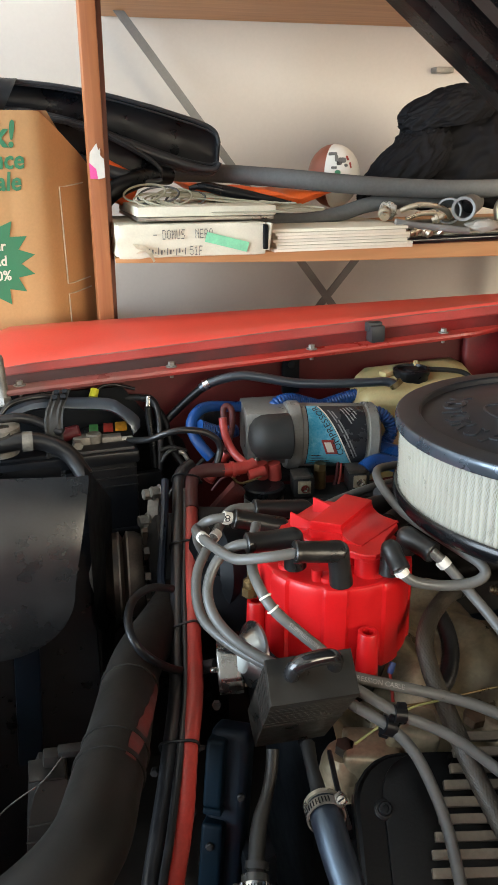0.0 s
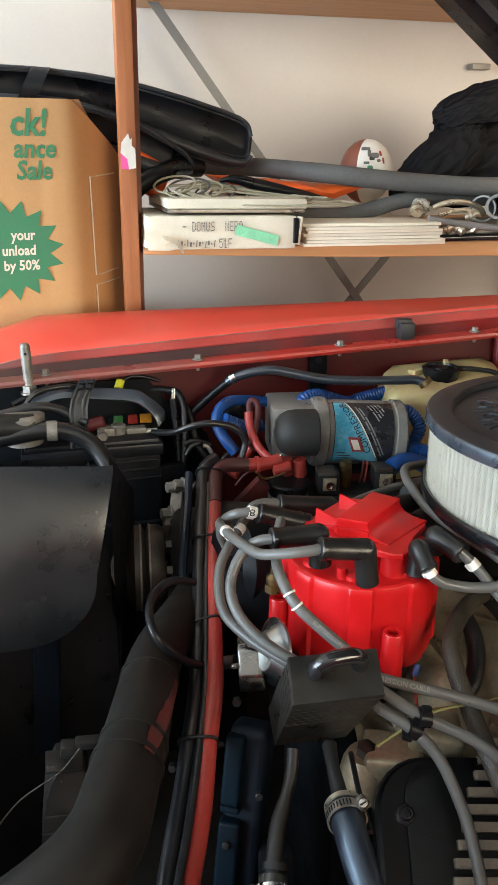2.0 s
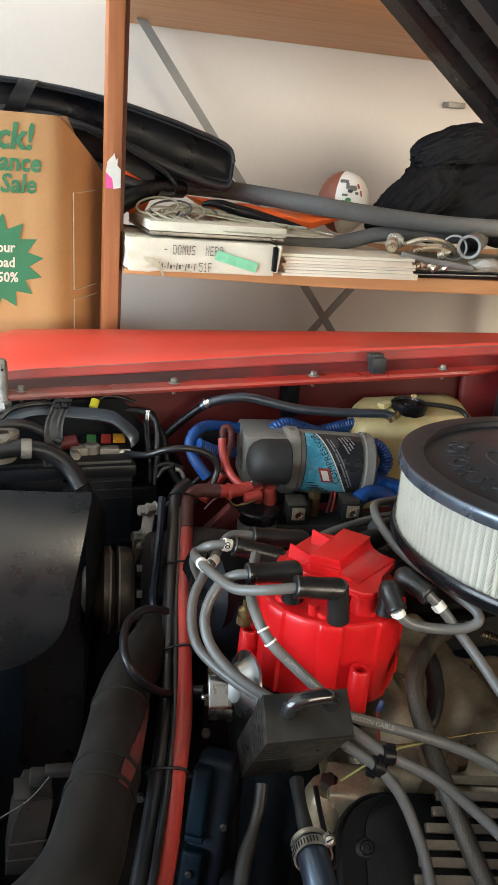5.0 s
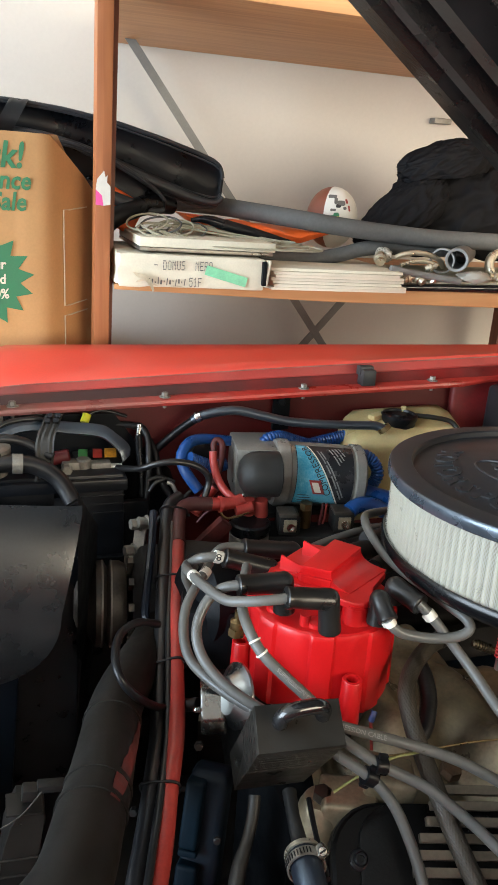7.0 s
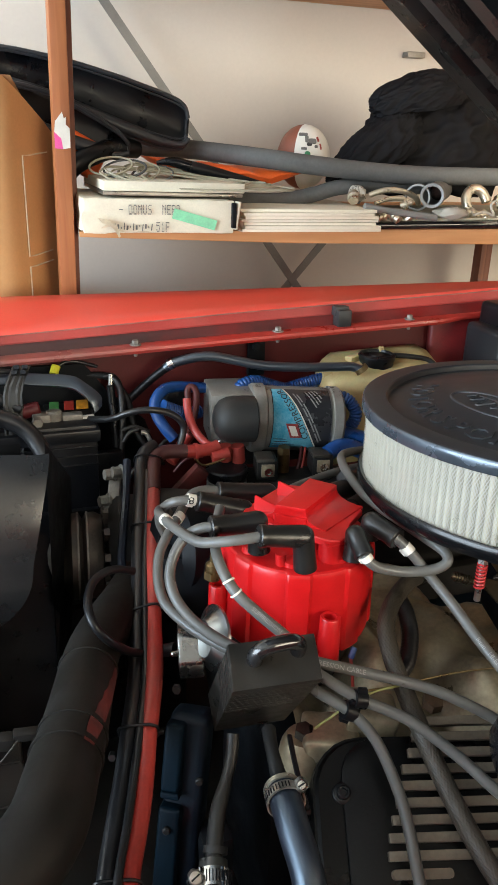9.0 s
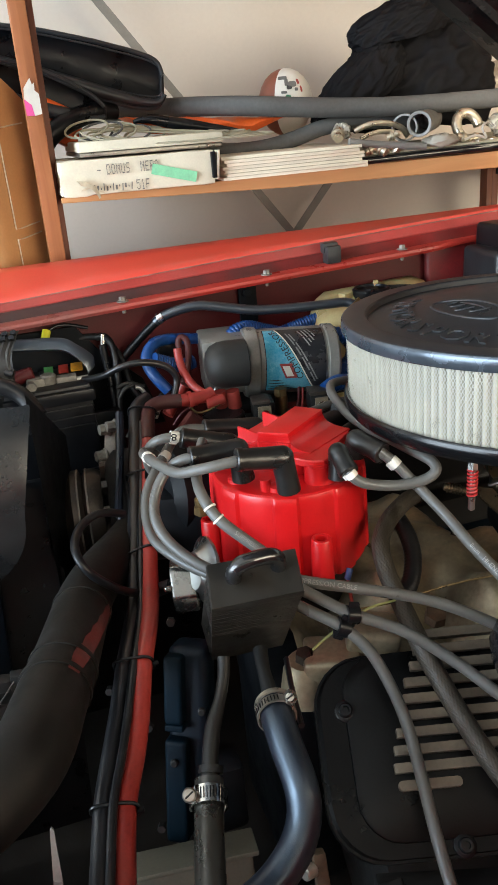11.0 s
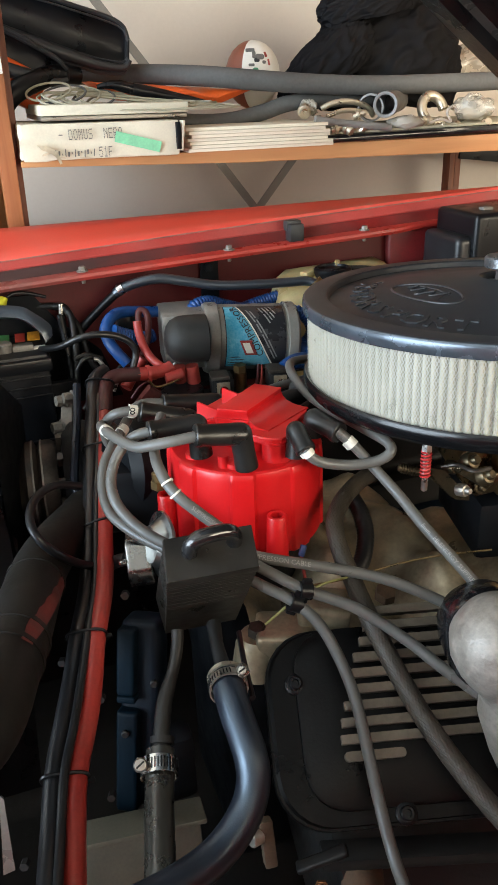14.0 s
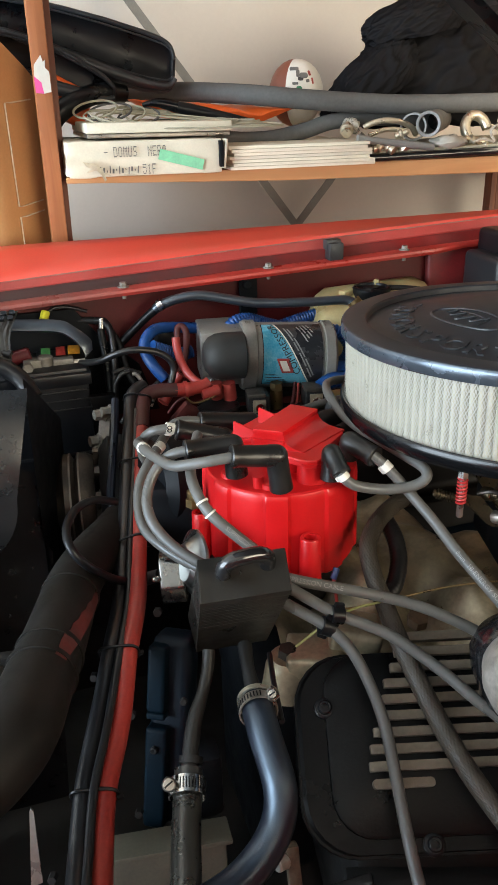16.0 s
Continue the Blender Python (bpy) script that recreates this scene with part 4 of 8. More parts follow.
lid_line([(-0.081 + u - 0.05 * v, 0.008 + v) for u, v in oval], 0.0015)
script = [(0.0085 * math.sin(7.5 * t) + 0.003 * math.sin(3 * t), 0.030 - 0.060 * t / 3.2) for t in (0.1 * k for k in range(33))]
lid_line([(-0.081 + u - 0.05 * v, 0.008 + v) for u, v in script], 0.0014)
lid_line([(-0.074, -0.018), (-0.071, 0.004), (-0.073, 0.030)], 0.0012)
part("embossing", bm, M_SATIN, cleaner, "raised worn oval badge")
for k, letter in enumerate("MOTORSPORT"):
    a = radians(133 + 9.6 * k)
    up = Vector((-math.cos(a), -math.sin(a), 0))
    m = Matrix(((-math.sin(a), up.x, 0, 0.135 * math.cos(a)), (math.cos(a), up.y, 0, 0.135 * math.sin(a)), (0, 0.148, 1, 0.0133), (0, 0, 0, 1)))
    bm = B()
    add_text(bm, letter, 0.031, AM @ m, 0.0016, None, 0.0, 0.0008)
    part("letter", bm, M_SATIN, cleaner, "raised embossed letter")

# ---- distributor ----
D0 = Vector((0.234, 0.632, 0.795))
dist = thing("distributor", tuple(D0), "bright red distributor cap with eight black plug boots", "distributor")
bm = B()
NF = 320
rows = []
for z, s, f in ((-0.004, 0.97, 1), (-0.002, 0.985, 1), (0.004, 0.985, 1), (0.074, 0.968, 1), (0.0792, 0.965, 0.9), (0.0820, 0.952, 0.7), (0.0835, 0.928, 0.4), (0.0840, 0.89, 0), (0.0838, 0.5, 0)):
    row = []
    for k in range(NF):
        a = 2 * math.pi * k / NF
        off = (math.degrees(a) + 111 + 22.5) % 45 - 22.5
        rise = max(0.0, min(1.0, (9.5 - abs(off)) / 1.8))
        r = 0.0745 * s + f * (0.0026 * rise - 0.0008)
        row.append((D0.x + r * math.cos(a), D0.y + r * math.sin(a), D0.z + z))
    rows.append(row)
loft(bm, rows, close=True, caps=True)
cap = part("cap", bm, M_CAPRED, dist, "bright red moulded plastic cap", sharp=28)
bm = B()
add_lathe(bm, [(0.050, -0.06), (0.058, -0.026), (0.066, -0.006), (0, -0.004)], Matrix.Translation(D0), 48)
add_lathe(bm, solid(0.03, -0.15, -0.05), Matrix.Translation(D0), 32)
part("housing", bm, M_DIRTY, dist, "grimy metal housing")
# screw tubes on the skirt
for q in ((0.2335, 0.5490, 0.840), (0.1555, 0.633, 0.836)):
    bm = B()
    add_lathe(bm, [(0.0104, -0.044), (0.0090, 0.0), (0.0084, 0.001), (0.0056, 0.001), (0.0052, -0.012), (0, -0.012)], Matrix.Translation(q), 28)
    part("screw_tube", bm, M_CAPRED, dist)
# coil cover on top, turned with the engine
DM = Matrix.Translation((0.2445, 0.639, 0)) @ pose(0, 0, 0, 0, 0, 39.4)


def ring_at(bm, levels, m):
    loft(bm, [[m @ Vector((x, y, z)) for x, y in ring] for ring, z in levels], close=True, caps=True)


bm = B()
flange = [(-0.0455, -0.020), (-0.0468, -0.038), (-0.0455, -0.0480), (-0.0405, -0.0550), (-0.0320, -0.0575), (-0.0230, -0.0545), (-0.008, -0.0485), (0.0260, -0.0462), (0.0345, -0.036), (0.038, 0.030), (0.032, 0.044), (-0.034, 0.048), (-0.0455, 0.0445), (-0.0485, 0.036), (-0.0490, 0.006)]
small = [(x * 0.985, y * 0.985) for x, y in flange]
ring_at(bm, ((small, 0.8958), (flange, 0.8968), (flange, 0.9014), (small, 0.9026)), DM)
part("coil_cover", bm, M_CAPRED, dist, "red moulded coil cover plate", sharp=25)
bm = B()
ring_at(bm, ((rounded(-0.034, 0.032, -0.028, 0.036, 0.010, 4), 0.877), (rounded(-0.036, 0.034, -0.030, 0.038, 0.010, 4), 0.899)), DM)
part("cover_wall", bm, M_CAPRED, dist)
# spine: a flat slab on a wall that sweeps out to the plate in a hollow curve on each side
spine = [(-0.0405, 0.0120), (-0.0330, -0.0158), (0.0315, -0.0156), (0.0300, 0.0135)]
sweep = [(0.0, 0.9140), (0.0012, 0.9105), (0.0042, 0.9072), (0.0095, 0.9047), (0.0170, 0.9034), (0.0225, 0.9036), (0.0232, 0.9020)]
bm = B()
rows = []
for k in range(9):
    t = k / 8
    near, far = Vector(spine[1]).lerp(Vector(spine[2]), t), Vector(spine[0]).lerp(Vector(spine[3]), t)
    near_reach, far_reach = 0.93 + 0.32 * t, 1.25 + 0.05 * t
    row = [(near.x, near.y - d * near_reach, z) for d, z in sweep[::-1]] + [(far.x, far.y + d * far_reach, z) for d, z in sweep]
    rows.append([DM @ Vector(q) for q in row])
loft(bm, rows, close=True, caps=True)
part("hump", bm, M_CAPRED, dist, "hollow-sided hump under the cover slab", sharp=30)
bm = B()
add_prism(bm, spine, 0.9138, 0.9186, DM)
bmesh.ops.bevel(bm, geom=bm.edges[:], offset=0.0007, segments=2, profile=0.6, affect="EDGES")
part("top_slab", bm, M_CAPRED, dist, "raised flat red slab")
bm = B()
add_prism(bm, [(-0.0428, 0.0100), (-0.0352, -0.0172), (-0.0300, -0.0172), (-0.0300, 0.0130), (-0.0390, 0.0150)], 0.9018, 0.9098, DM)
bmesh.ops.bevel(bm, geom=bm.edges[:], offset=0.0006, segments=2, profile=0.6, affect="EDGES")
part("front_step", bm, M_CAPRED, dist)
for u, v0, v1, h in ((-0.0340, 0.038, 0.014, 0.0160), (0.0060, 0.036, 0.012, 0.0165)):
    bm = B()
    add_prism(bm, [(v0, 0.0), (v0 - 0.0005, h), (v1 + 0.006, h * 0.80), (v1, h * 0.75), (v1, 0.0)], -0.001, 0.001, DM @ Matrix.Translation((u, 0, 0.9020)) @ Matrix(((0, 0, 1, 0), (1, 0, 0, 0), (0, 1, 0, 0), (0, 0, 0, 1))))
    part("tooth", bm, M_CAPRED, dist, "thin upright red fin")
for k in range(8):
    a = 2 * math.pi * (k + 0.4) / 8
    bm = B()
    add_lathe(bm, [(0.0092, 0.078), (0.0085, 0.088), (0.006, 0.089), (0, 0.089)], Matrix.Translation((D0.x + 0.056 * math.cos(a), D0.y + 0.056 * math.sin(a), D0.z)), 18)
    part("tower", bm, M_CAPRED, dist)
bm = B()
add_lathe(bm, [(0.0125, 0.876), (0.0122, 0.8955), (0.0128, 0.8960), (0.0128, 0.8985), (0, 0.8985)], Matrix.Translation((0.2465, 0.5830, 0)), 28)
part("corner_column", bm, M_CAPRED, dist, "red corner column")
bm = B()
add_tube(bm, [(0.199, 0.585, 0.873), (0.198, 0.585, 0.884), (0.198, 0.585, 0.890)], 0.0050, 14)
part("post", bm, M_CAPRED, dist, "small red post between the boots")
bm = B()
add_tube(bm, [(0.2560, 0.537, 0.768), (0.2545, 0.539, 0.784), (0.253, 0.540, 0.796), (0.253, 0.542, 0.803)], 0.0016, 8)
part("lead", bm, M_CABLERED, dist, "short red lead")
bm = B()
add_tube(bm, [(0.252, 0.539, 0.800), (0.254, 0.540, 0.805), (0.256, 0.542, 0.808)], 0.0030, 10)
part("connector", bm, M_NAVYCLIP, dist, "dark blue crimp connector")


CAMERA_SIDE = (0.0, 0.02, 1.21)  # near the camera's path, so print, slots and screw heads face the camera


# ---- plug wires: boot, ring and grey lead each ----
def wire(lead, boot=None, rings=(), boot_r=0.0098, r=0.0047, ring_width=0.0078):
    w = thing("spark_plug_wire", lead[0], "grey silicone spark plug wire with black rubber boot" if boot else "grey silicone spark plug wire", "plug wire", "plug wires of the engine")
    bm = B()
    add_tube(bm, lead, r, 14, 10)
    cable = part("lead", bm, M_WIRE, w, "smooth grey cable")
    if boot:
        bm = B()
        end, knee, foot = Vector(boot[-1]), Vector(boot[2]), Vector(boot[0])
        reach = (end - knee).length
        back = (end - knee).normalized()
        # barrel along the lead, square knee, stub down to the tower
        add_lathe(bm, [(0, 0), (boot_r * 1.0, 0), (boot_r * 1.0, reach * 0.15), (boot_r * 0.97, reach * 0.2), (boot_r * 0.94, reach - 0.006), (boot_r * 1.0, reach - 0.005), (boot_r * 1.0, reach - 0.001), (boot_r * 0.9, reach), (0, reach)], aim(knee, back), 24)
        down = foot - knee
        add_lathe(bm, [(0, 0), (boot_r * 0.99, 0), (boot_r * 0.98, down.length * 0.6), (boot_r * 1.06, down.length), (boot_r * 0.9, down.length + 0.001), (0, down.length + 0.001)], aim(knee, down), 24)
        bmesh.ops.create_icosphere(bm, subdivisions=3, radius=boot_r * 1.005, matrix=Matrix.Translation(knee))
        part("boot", bm, M_BOOT, w, "black rubber boot")
    for q, q2 in rings:
        bm = B()
        add_ring(bm, q, Vector(q2) - Vector(q), r - 0.0002, 0.0010, ring_width, 20)
        add_box(bm, (0, -r - 0.0012, 0), (0.0036, 0.0024, ring_width * 0.95), bevel=0.0006, seg=1, m=aim(q, Vector(q2) - Vector(q)))
        part("number_ring", bm, M_WHITE, w, "white number ring")
    return cable


def text_on(cable, body, pts, near, r, size, ink=M_FAINT):
    """Print along a lead through pts, centred at the point of it nearest to near."""
    path = spline(pts, 24)
    run = [0.0]
    for a, b in zip(path, path[1:]):
        run.append(run[-1] + (b - a).length)
    near = Vector(near)
    mid = run[min(range(len(path)), key=lambda i: (path[i] - near).length)]

    def bend(q):
        s = max(0.0, min(run[-1] - 1e-5, mid + q.x))
        i = max(k for k in range(len(run) - 1) if run[k] <= s)
        c = path[i].lerp(path[i + 1], (s - run[i]) / max(1e-9, run[i + 1] - run[i]))
        d = (path[i + 1] - path[i]).normalized()
        f = Vector(CAMERA_SIDE) - c
        f = (f - d * f.dot(d)).normalized()
        t = f.cross(d)
        g = q.y / r
        return c + (f * math.cos(g) + t * math.sin(g)) * (r + 0.00015 + q.z)
    bm = B()
    add_text(bm, body, size, None, 0.0001, bend)
    part("print", bm, ink, cable, "printed lettering")


# front tower, lead to the left
wire([(0.171, 0.560, 0.924), (0.150, 0.565, 0.921), (0.135, 0.575, 0.916), (0.123, 0.590, 0.910), (0.113, 0.615, 0.909), (0.107, 0.645, 0.906), (0.108, 0.675, 0.898), (0.119, 0.700, 0.887), (0.136, 0.730, 0.852), (0.142, 0.740, 0.796)],
     [(0.211, 0.560, 0.888), (0.209, 0.558, 0.908), (0.206, 0.558, 0.920), (0.191, 0.558, 0.924), (0.167, 0.560, 0.925)], [((0.108, 0.642, 0.906), (0.110, 0.632, 0.907))])
# left tower, inner loop
wire([(0.141, 0.600, 0.917), (0.129, 0.605, 0.914), (0.118, 0.610, 0.905), (0.107, 0.605, 0.893), (0.100, 0.595, 0.878), (0.101, 0.580, 0.865), (0.111, 0.565, 0.852), (0.126, 0.550, 0.842), (0.147, 0.535, 0.832), (0.163, 0.530, 0.820)],
     [(0.183, 0.600, 0.887), (0.183, 0.600, 0.905), (0.180, 0.600, 0.916), (0.165, 0.600, 0.916), (0.137, 0.600, 0.917)])
# rear left tower, number ring, lead curling down behind
eighth = [(0.147, 0.665, 0.909), (0.134, 0.665, 0.912), (0.120, 0.670, 0.909), (0.114, 0.685, 0.895), (0.114, 0.700, 0.874), (0.125, 0.710, 0.844), (0.133, 0.715, 0.799)]
c8 = wire(eighth,
     [(0.187, 0.655, 0.883), (0.189, 0.658, 0.890), (0.188, 0.660, 0.897), (0.171, 0.660, 0.903), (0.143, 0.665, 0.910)], [((0.137, 0.665, 0.912), (0.140, 0.665, 0.911))])
text_on(c8, "8", eighth, (0.136, 0.665, 0.912), 0.0058, 0.0095, M_LABEL)
# back tower, outer loop
wire([(0.175, 0.700, 0.900), (0.160, 0.700, 0.903), (0.146, 0.695, 0.903), (0.134, 0.685, 0.894), (0.125, 0.672, 0.890), (0.114, 0.660, 0.882), (0.102, 0.645, 0.871), (0.096, 0.625, 0.857), (0.097, 0.605, 0.845), (0.107, 0.585, 0.838), (0.123, 0.565, 0.831), (0.143, 0.545, 0.825), (0.160, 0.535, 0.816)],
     [(0.225, 0.690, 0.878), (0.228, 0.695, 0.887), (0.227, 0.700, 0.892), (0.209, 0.700, 0.898), (0.173, 0.700, 0.900)], [((0.127, 0.674, 0.890), (0.122, 0.668, 0.888))])
# short lead down the front of the cap
short = [(0.158, 0.640, 0.913), (0.147, 0.615, 0.907), (0.139, 0.590, 0.902), (0.137, 0.566, 0.897), (0.143, 0.545, 0.885), (0.161, 0.530, 0.868), (0.178, 0.520, 0.853), (0.192, 0.520, 0.837)]
c1 = wire(short, None, [((0.1395, 0.552, 0.8915), (0.143, 0.545, 0.884)), ((0.1440, 0.544, 0.8840), (0.147, 0.541, 0.880))], ring_width=0.0017)
text_on(c1, "SUPPRESSION CABLE", short, (0.170, 0.524, 0.860), 0.0047, 0.0050)
# right towers
wire([(0.2595, 0.554, 0.906), (0.2615, 0.547, 0.8975), (0.266, 0.5445, 0.8915), (0.276, 0.543, 0.886), (0.300, 0.539, 0.881), (0.322, 0.532, 0.884), (0.333, 0.529, 0.892), (0.333, 0.5375, 0.8975), (0.328, 0.555, 0.8995), (0.321, 0.593, 0.900), (0.3125, 0.622, 0.9025), (0.308, 0.650, 0.9055), (0.309, 0.678, 0.909), (0.312, 0.705, 0.913), (0.328, 0.735, 0.910), (0.367, 0.760, 0.901)],
     [(0.2575, 0.562, 0.888), (0.2575, 0.563, 0.900), (0.2585, 0.564, 0.9105), (0.259, 0.556, 0.908), (0.261, 0.5475, 0.8975)], boot_r=0.0090, rings=[((0.2620, 0.5468, 0.8968), (0.2650, 0.5450, 0.892))], ring_width=0.0056)
far_lead = [(0.293, 0.556, 0.908), (0.305, 0.549, 0.896), (0.320, 0.535, 0.876), (0.331, 0.510, 0.859), (0.337, 0.480, 0.845), (0.346, 0.450, 0.830)] + [(0.361, 0.428, 0.808), (0.375, 0.405, 0.787), (0.391, 0.390, 0.766)]
c2 = wire(far_lead,
     [(0.284, 0.585, 0.896), (0.281, 0.585, 0.905), (0.284, 0.582, 0.910), (0.289, 0.570, 0.909), (0.296, 0.555, 0.905)], [((0.304, 0.550, 0.897), (0.308, 0.546, 0.892))])
text_on(c2, "8mm   HI-ENERGY SUPPRESSION", far_lead, (0.347, 0.448, 0.829), 0.0047, 0.0052)
# leads leaving under the coil block to the near bank
near_lead = [(0.183, 0.520, 0.835), (0.202, 0.505, 0.832), (0.240, 0.490, 0.824), (0.275, 0.478, 0.815), (0.300, 0.466, 0.808), (0.328, 0.450, 0.796), (0.354, 0.438, 0.780), (0.378, 0.430, 0.763)]
c3 = wire(near_lead, None)
text_on(c3, "SUPPRESSION CABLE", near_lead, (0.212, 0.494, 0.829), 0.0047, 0.0056)
wire([(0.182, 0.510, 0.837), (0.202, 0.492, 0.827), (0.226, 0.475, 0.814), (0.249, 0.465, 0.804), (0.268, 0.452, 0.796)] + [(0.295, 0.426, 0.778), (0.313, 0.401, 0.764), (0.334, 0.375, 0.750)], None)
wire([(0.177, 0.505, 0.825), (0.196, 0.490, 0.816), (0.218, 0.472, 0.805), (0.232, 0.455, 0.791)] + [(0.240, 0.436, 0.770), (0.243, 0.414, 0.748), (0.239, 0.383, 0.723), (0.233, 0.351, 0.702)] + [(0.231, 0.325, 0.680), (0.227, 0.290, 0.670)], None)
for q, w in (((0.227, 0.474, 0.813), (1, -0.1, -0.25)), ((0.218, 0.472, 0.805), (1, -0.2, -0.5))):
    bm = B()
    add_ring(bm, q, w, 0.0046, 0.0030, 0.010, 20)
    add_box(bm, (0, 0.0, 0), (0.004, 0.022, 0.008), bevel=0.001, m=aim(q, w))
    tagged(part("wire_separator", bm, M_BLACK), "small black plastic clip on the plug wires", "clip", "wire clips")
# rear boots, half hidden behind the cap
for pts in ([(0.334, 0.740, 0.875), (0.354, 0.750, 0.871), (0.394, 0.770, 0.869), (0.415, 0.780, 0.870)], [(0.321, 0.690, 0.866), (0.336, 0.700, 0.866), (0.363, 0.710, 0.863), (0.380, 0.700, 0.854)], [(0.297, 0.720, 0.868), (0.330, 0.730, 0.869), (0.372, 0.740, 0.861)]):
    w = thing("spark_plug_wire", pts[0], "black rubber plug boot behind the red cap", "plug wire", "plug wires of the engine")
    bm = B()
    add_tube(bm, pts, 0.0105, 14, 6, radii=[0.011, 0.0115, 0.010, 0.009])
    part("boot", bm, M_BOOT, w)
wire([(0.243, 0.720, 0.872), (0.271, 0.740, 0.873), (0.315, 0.760, 0.873), (0.351, 0.775, 0.871), (0.403, 0.800, 0.862)], None)
bm = B()
add_tube(bm, [(0.226, 0.700, 0.873), (0.186, 0.700, 0.860), (0.152, 0.710, 0.859), (0.134, 0.710, 0.862)], 0.006, 10)
tagged(part("vacuum_hose", bm, M_RUBBER), "thin black rubber vacuum hose", "hose", "engine bay hoses")

# ---- ignition coil block ----
coil = thing("ignition_coil", (0.15, 0.49, 0.81), "black laminated ignition coil block with a metal loop", "ignition coil")
CB = Vector((0.1185, 0.484, 0.882))
ex = Vector((0.067, -0.004, -0.001))
ef = Vector((-0.0068, -0.0345, -0.0140))
q = [CB, CB + ex, CB + ex + ef, CB + ef]
low = [Vector((0.1165, 0.530, 0.799)), Vector((0.1165, 0.530, 0.799)) + ex * 0.93, Vector((0.120, 0.521, 0.767)) + ex * 0.92, Vector((0.120, 0.521, 0.767))]


def coil_ring(t, grow):
    ring = [a.lerp(b, t) for a, b in zip(q, low)]
    mid = sum(ring, Vector()) / 4
    return [mid + (v - mid) * grow for v in ring]


bm = B()
loft(bm, [coil_ring(t, 0.994) for t in (1.0, 0.02)], close=True, caps=True)
part("core", bm, M_COAL, coil, "dull grey-black laminated core")
bm = B()
loft(bm, [coil_ring(t, g) for t, g in ((0.085, 1.0), (0.070, 1.012), (0.010, 1.012), (0.0, 0.995))], close=True, caps=True)
part("top_plate", bm, M_COAL, coil, "flat black top plate")
for k in range(14):
    bm = B()
    t = 0.105 + 0.030 * k
    loft(bm, [coil_ring(t + 0.021, 1.0 + 0.004 * math.sin(k * 2.7)), coil_ring(t, 1.0 + 0.004 * math.sin(k * 2.7))], close=True, caps=True)
    part("lamination", bm, M_COAL, coil)
up = ((q[1] - q[0]).cross(q[3] - q[0])).normalized()
up = up if up.z > 0 else -up
mx = (q[1] - q[0]) * 0.5
foot0, foot1 = q[0].lerp(q[3], 0.42) + (q[1] - q[0]) * 0.27, q[0].lerp(q[3], 0.34) + (q[1] - q[0]) * 0.77
bm = B()
add_tube(bm, [foot0 - up * 0.004, foot0 + up * 0.009, foot0.lerp(foot1, 0.18) + up * 0.0155, foot0.lerp(foot1, 0.5) + up * 0.0165, foot0.lerp(foot1, 0.82) + up * 0.0155, foot1 + up * 0.009, foot1 - up * 0.004], 0.0060, 14, 6)
part("loop", bm, M_GLOSS, coil, "glossy black metal loop")

# ---- vacuum advance can and hex fitting ----
vac = thing("vacuum_advance", (0.13, 0.59, 0.79), "shiny steel vacuum can with hex fitting", "vacuum can")
vq = Vector((0.136, 0.572, 0.822))
bm = B()
add_lathe(bm, [(0, -0.006), (0.012, -0.006), (0.022, -0.003), (0.0275, 0.0), (0.0290, 0.001), (0.0290, 0.0035), (0.0262, 0.0045), (0.022, 0.0065), (0.016, 0.013), (0, 0.014)], aim(vq, (-0.93, -0.12, 0.22)), 40)
part("diaphragm_can", bm, M_PLATE, vac, "bright zinc-plated can")
bm = B()
hq = Vector((0.119, 0.592, 0.795))
hw = Vector((-0.97, -0.20, 0.05))
SIDE = Matrix(((0, 0, 1, 0), (1, 0, 0, 0), (0, 1, 0, 0), (0, 0, 0, 1)))
VB = Matrix.Translation(Vector((0.114, 0.575, 0.805))) @ pose(0, 0, 0, 0, -4, -14) @ SIDE
add_prism(bm, [(-0.006, -0.020), (-0.0065, -0.003), (0.006, 0.016), (0.012, 0.0185), (0.030, 0.0165), (0.030, -0.020)], -0.0115, 0.0115, VB)
bmesh.ops.bevel(bm, geom=bm.edges[:], offset=0.0024, segments=3, profile=0.6, affect="EDGES")
add_lathe(bm, [(0.0125, -0.010), (0.012, -0.016), (0.0165, -0.022), (0.018, -0.030), (0, -0.030)], aim(hq, hw), 28)
body = part("valve_block", bm, M_CASTPLATE, vac, "bright plated block with a sloping face")
bm = B()
add_prism(bm, [(-0.0052, -0.0015), (0.0050, 0.0142), (0.0044, 0.0146), (-0.0058, -0.0011)], -0.0070, 0.0070, VB)
part("face_panel", bm, M_CASTPLATE, body, "raised flat panel")
bm = B()
add_lathe(bm, solid(0.0026, 0, 0.007), aim(Vector((0.1035, 0.578, 0.8085)), (-1, -0.1, 0.05)), 14)
part("nipple", bm, M_STEEL, vac)
bm = B()
add_tube(bm, [(0.106, 0.598, 0.798), (0.099, 0.605, 0.793), (0.092, 0.620, 0.781)], 0.0062, 12)
part("hose_end", bm, M_RUBBER, vac, "short black hose end")
bm = B()
bq = Vector((0.149, 0.630, 0.846))
add_hex(bm, bq, (0, 0, 1), 0.0085, 0.008)
add_lathe(bm, [(0, 0.008), (0.0065, 0.008), (0.0068, 0.010), (0.0068, 0.015), (0.0045, 0.0165), (0.0030, 0.0180), (0.0030, 0.026), (0, 0.0265)], Matrix.Translation(bq), 18)
tagged(part("brass_sender", bm, M_BRASS), "brass temperature sender with hex base", "sender")
bm = B()
add_hex(bm, (0.095, 0.550, 0.795), (-0.3, -1, 0.3), 0.0040, 0.005)
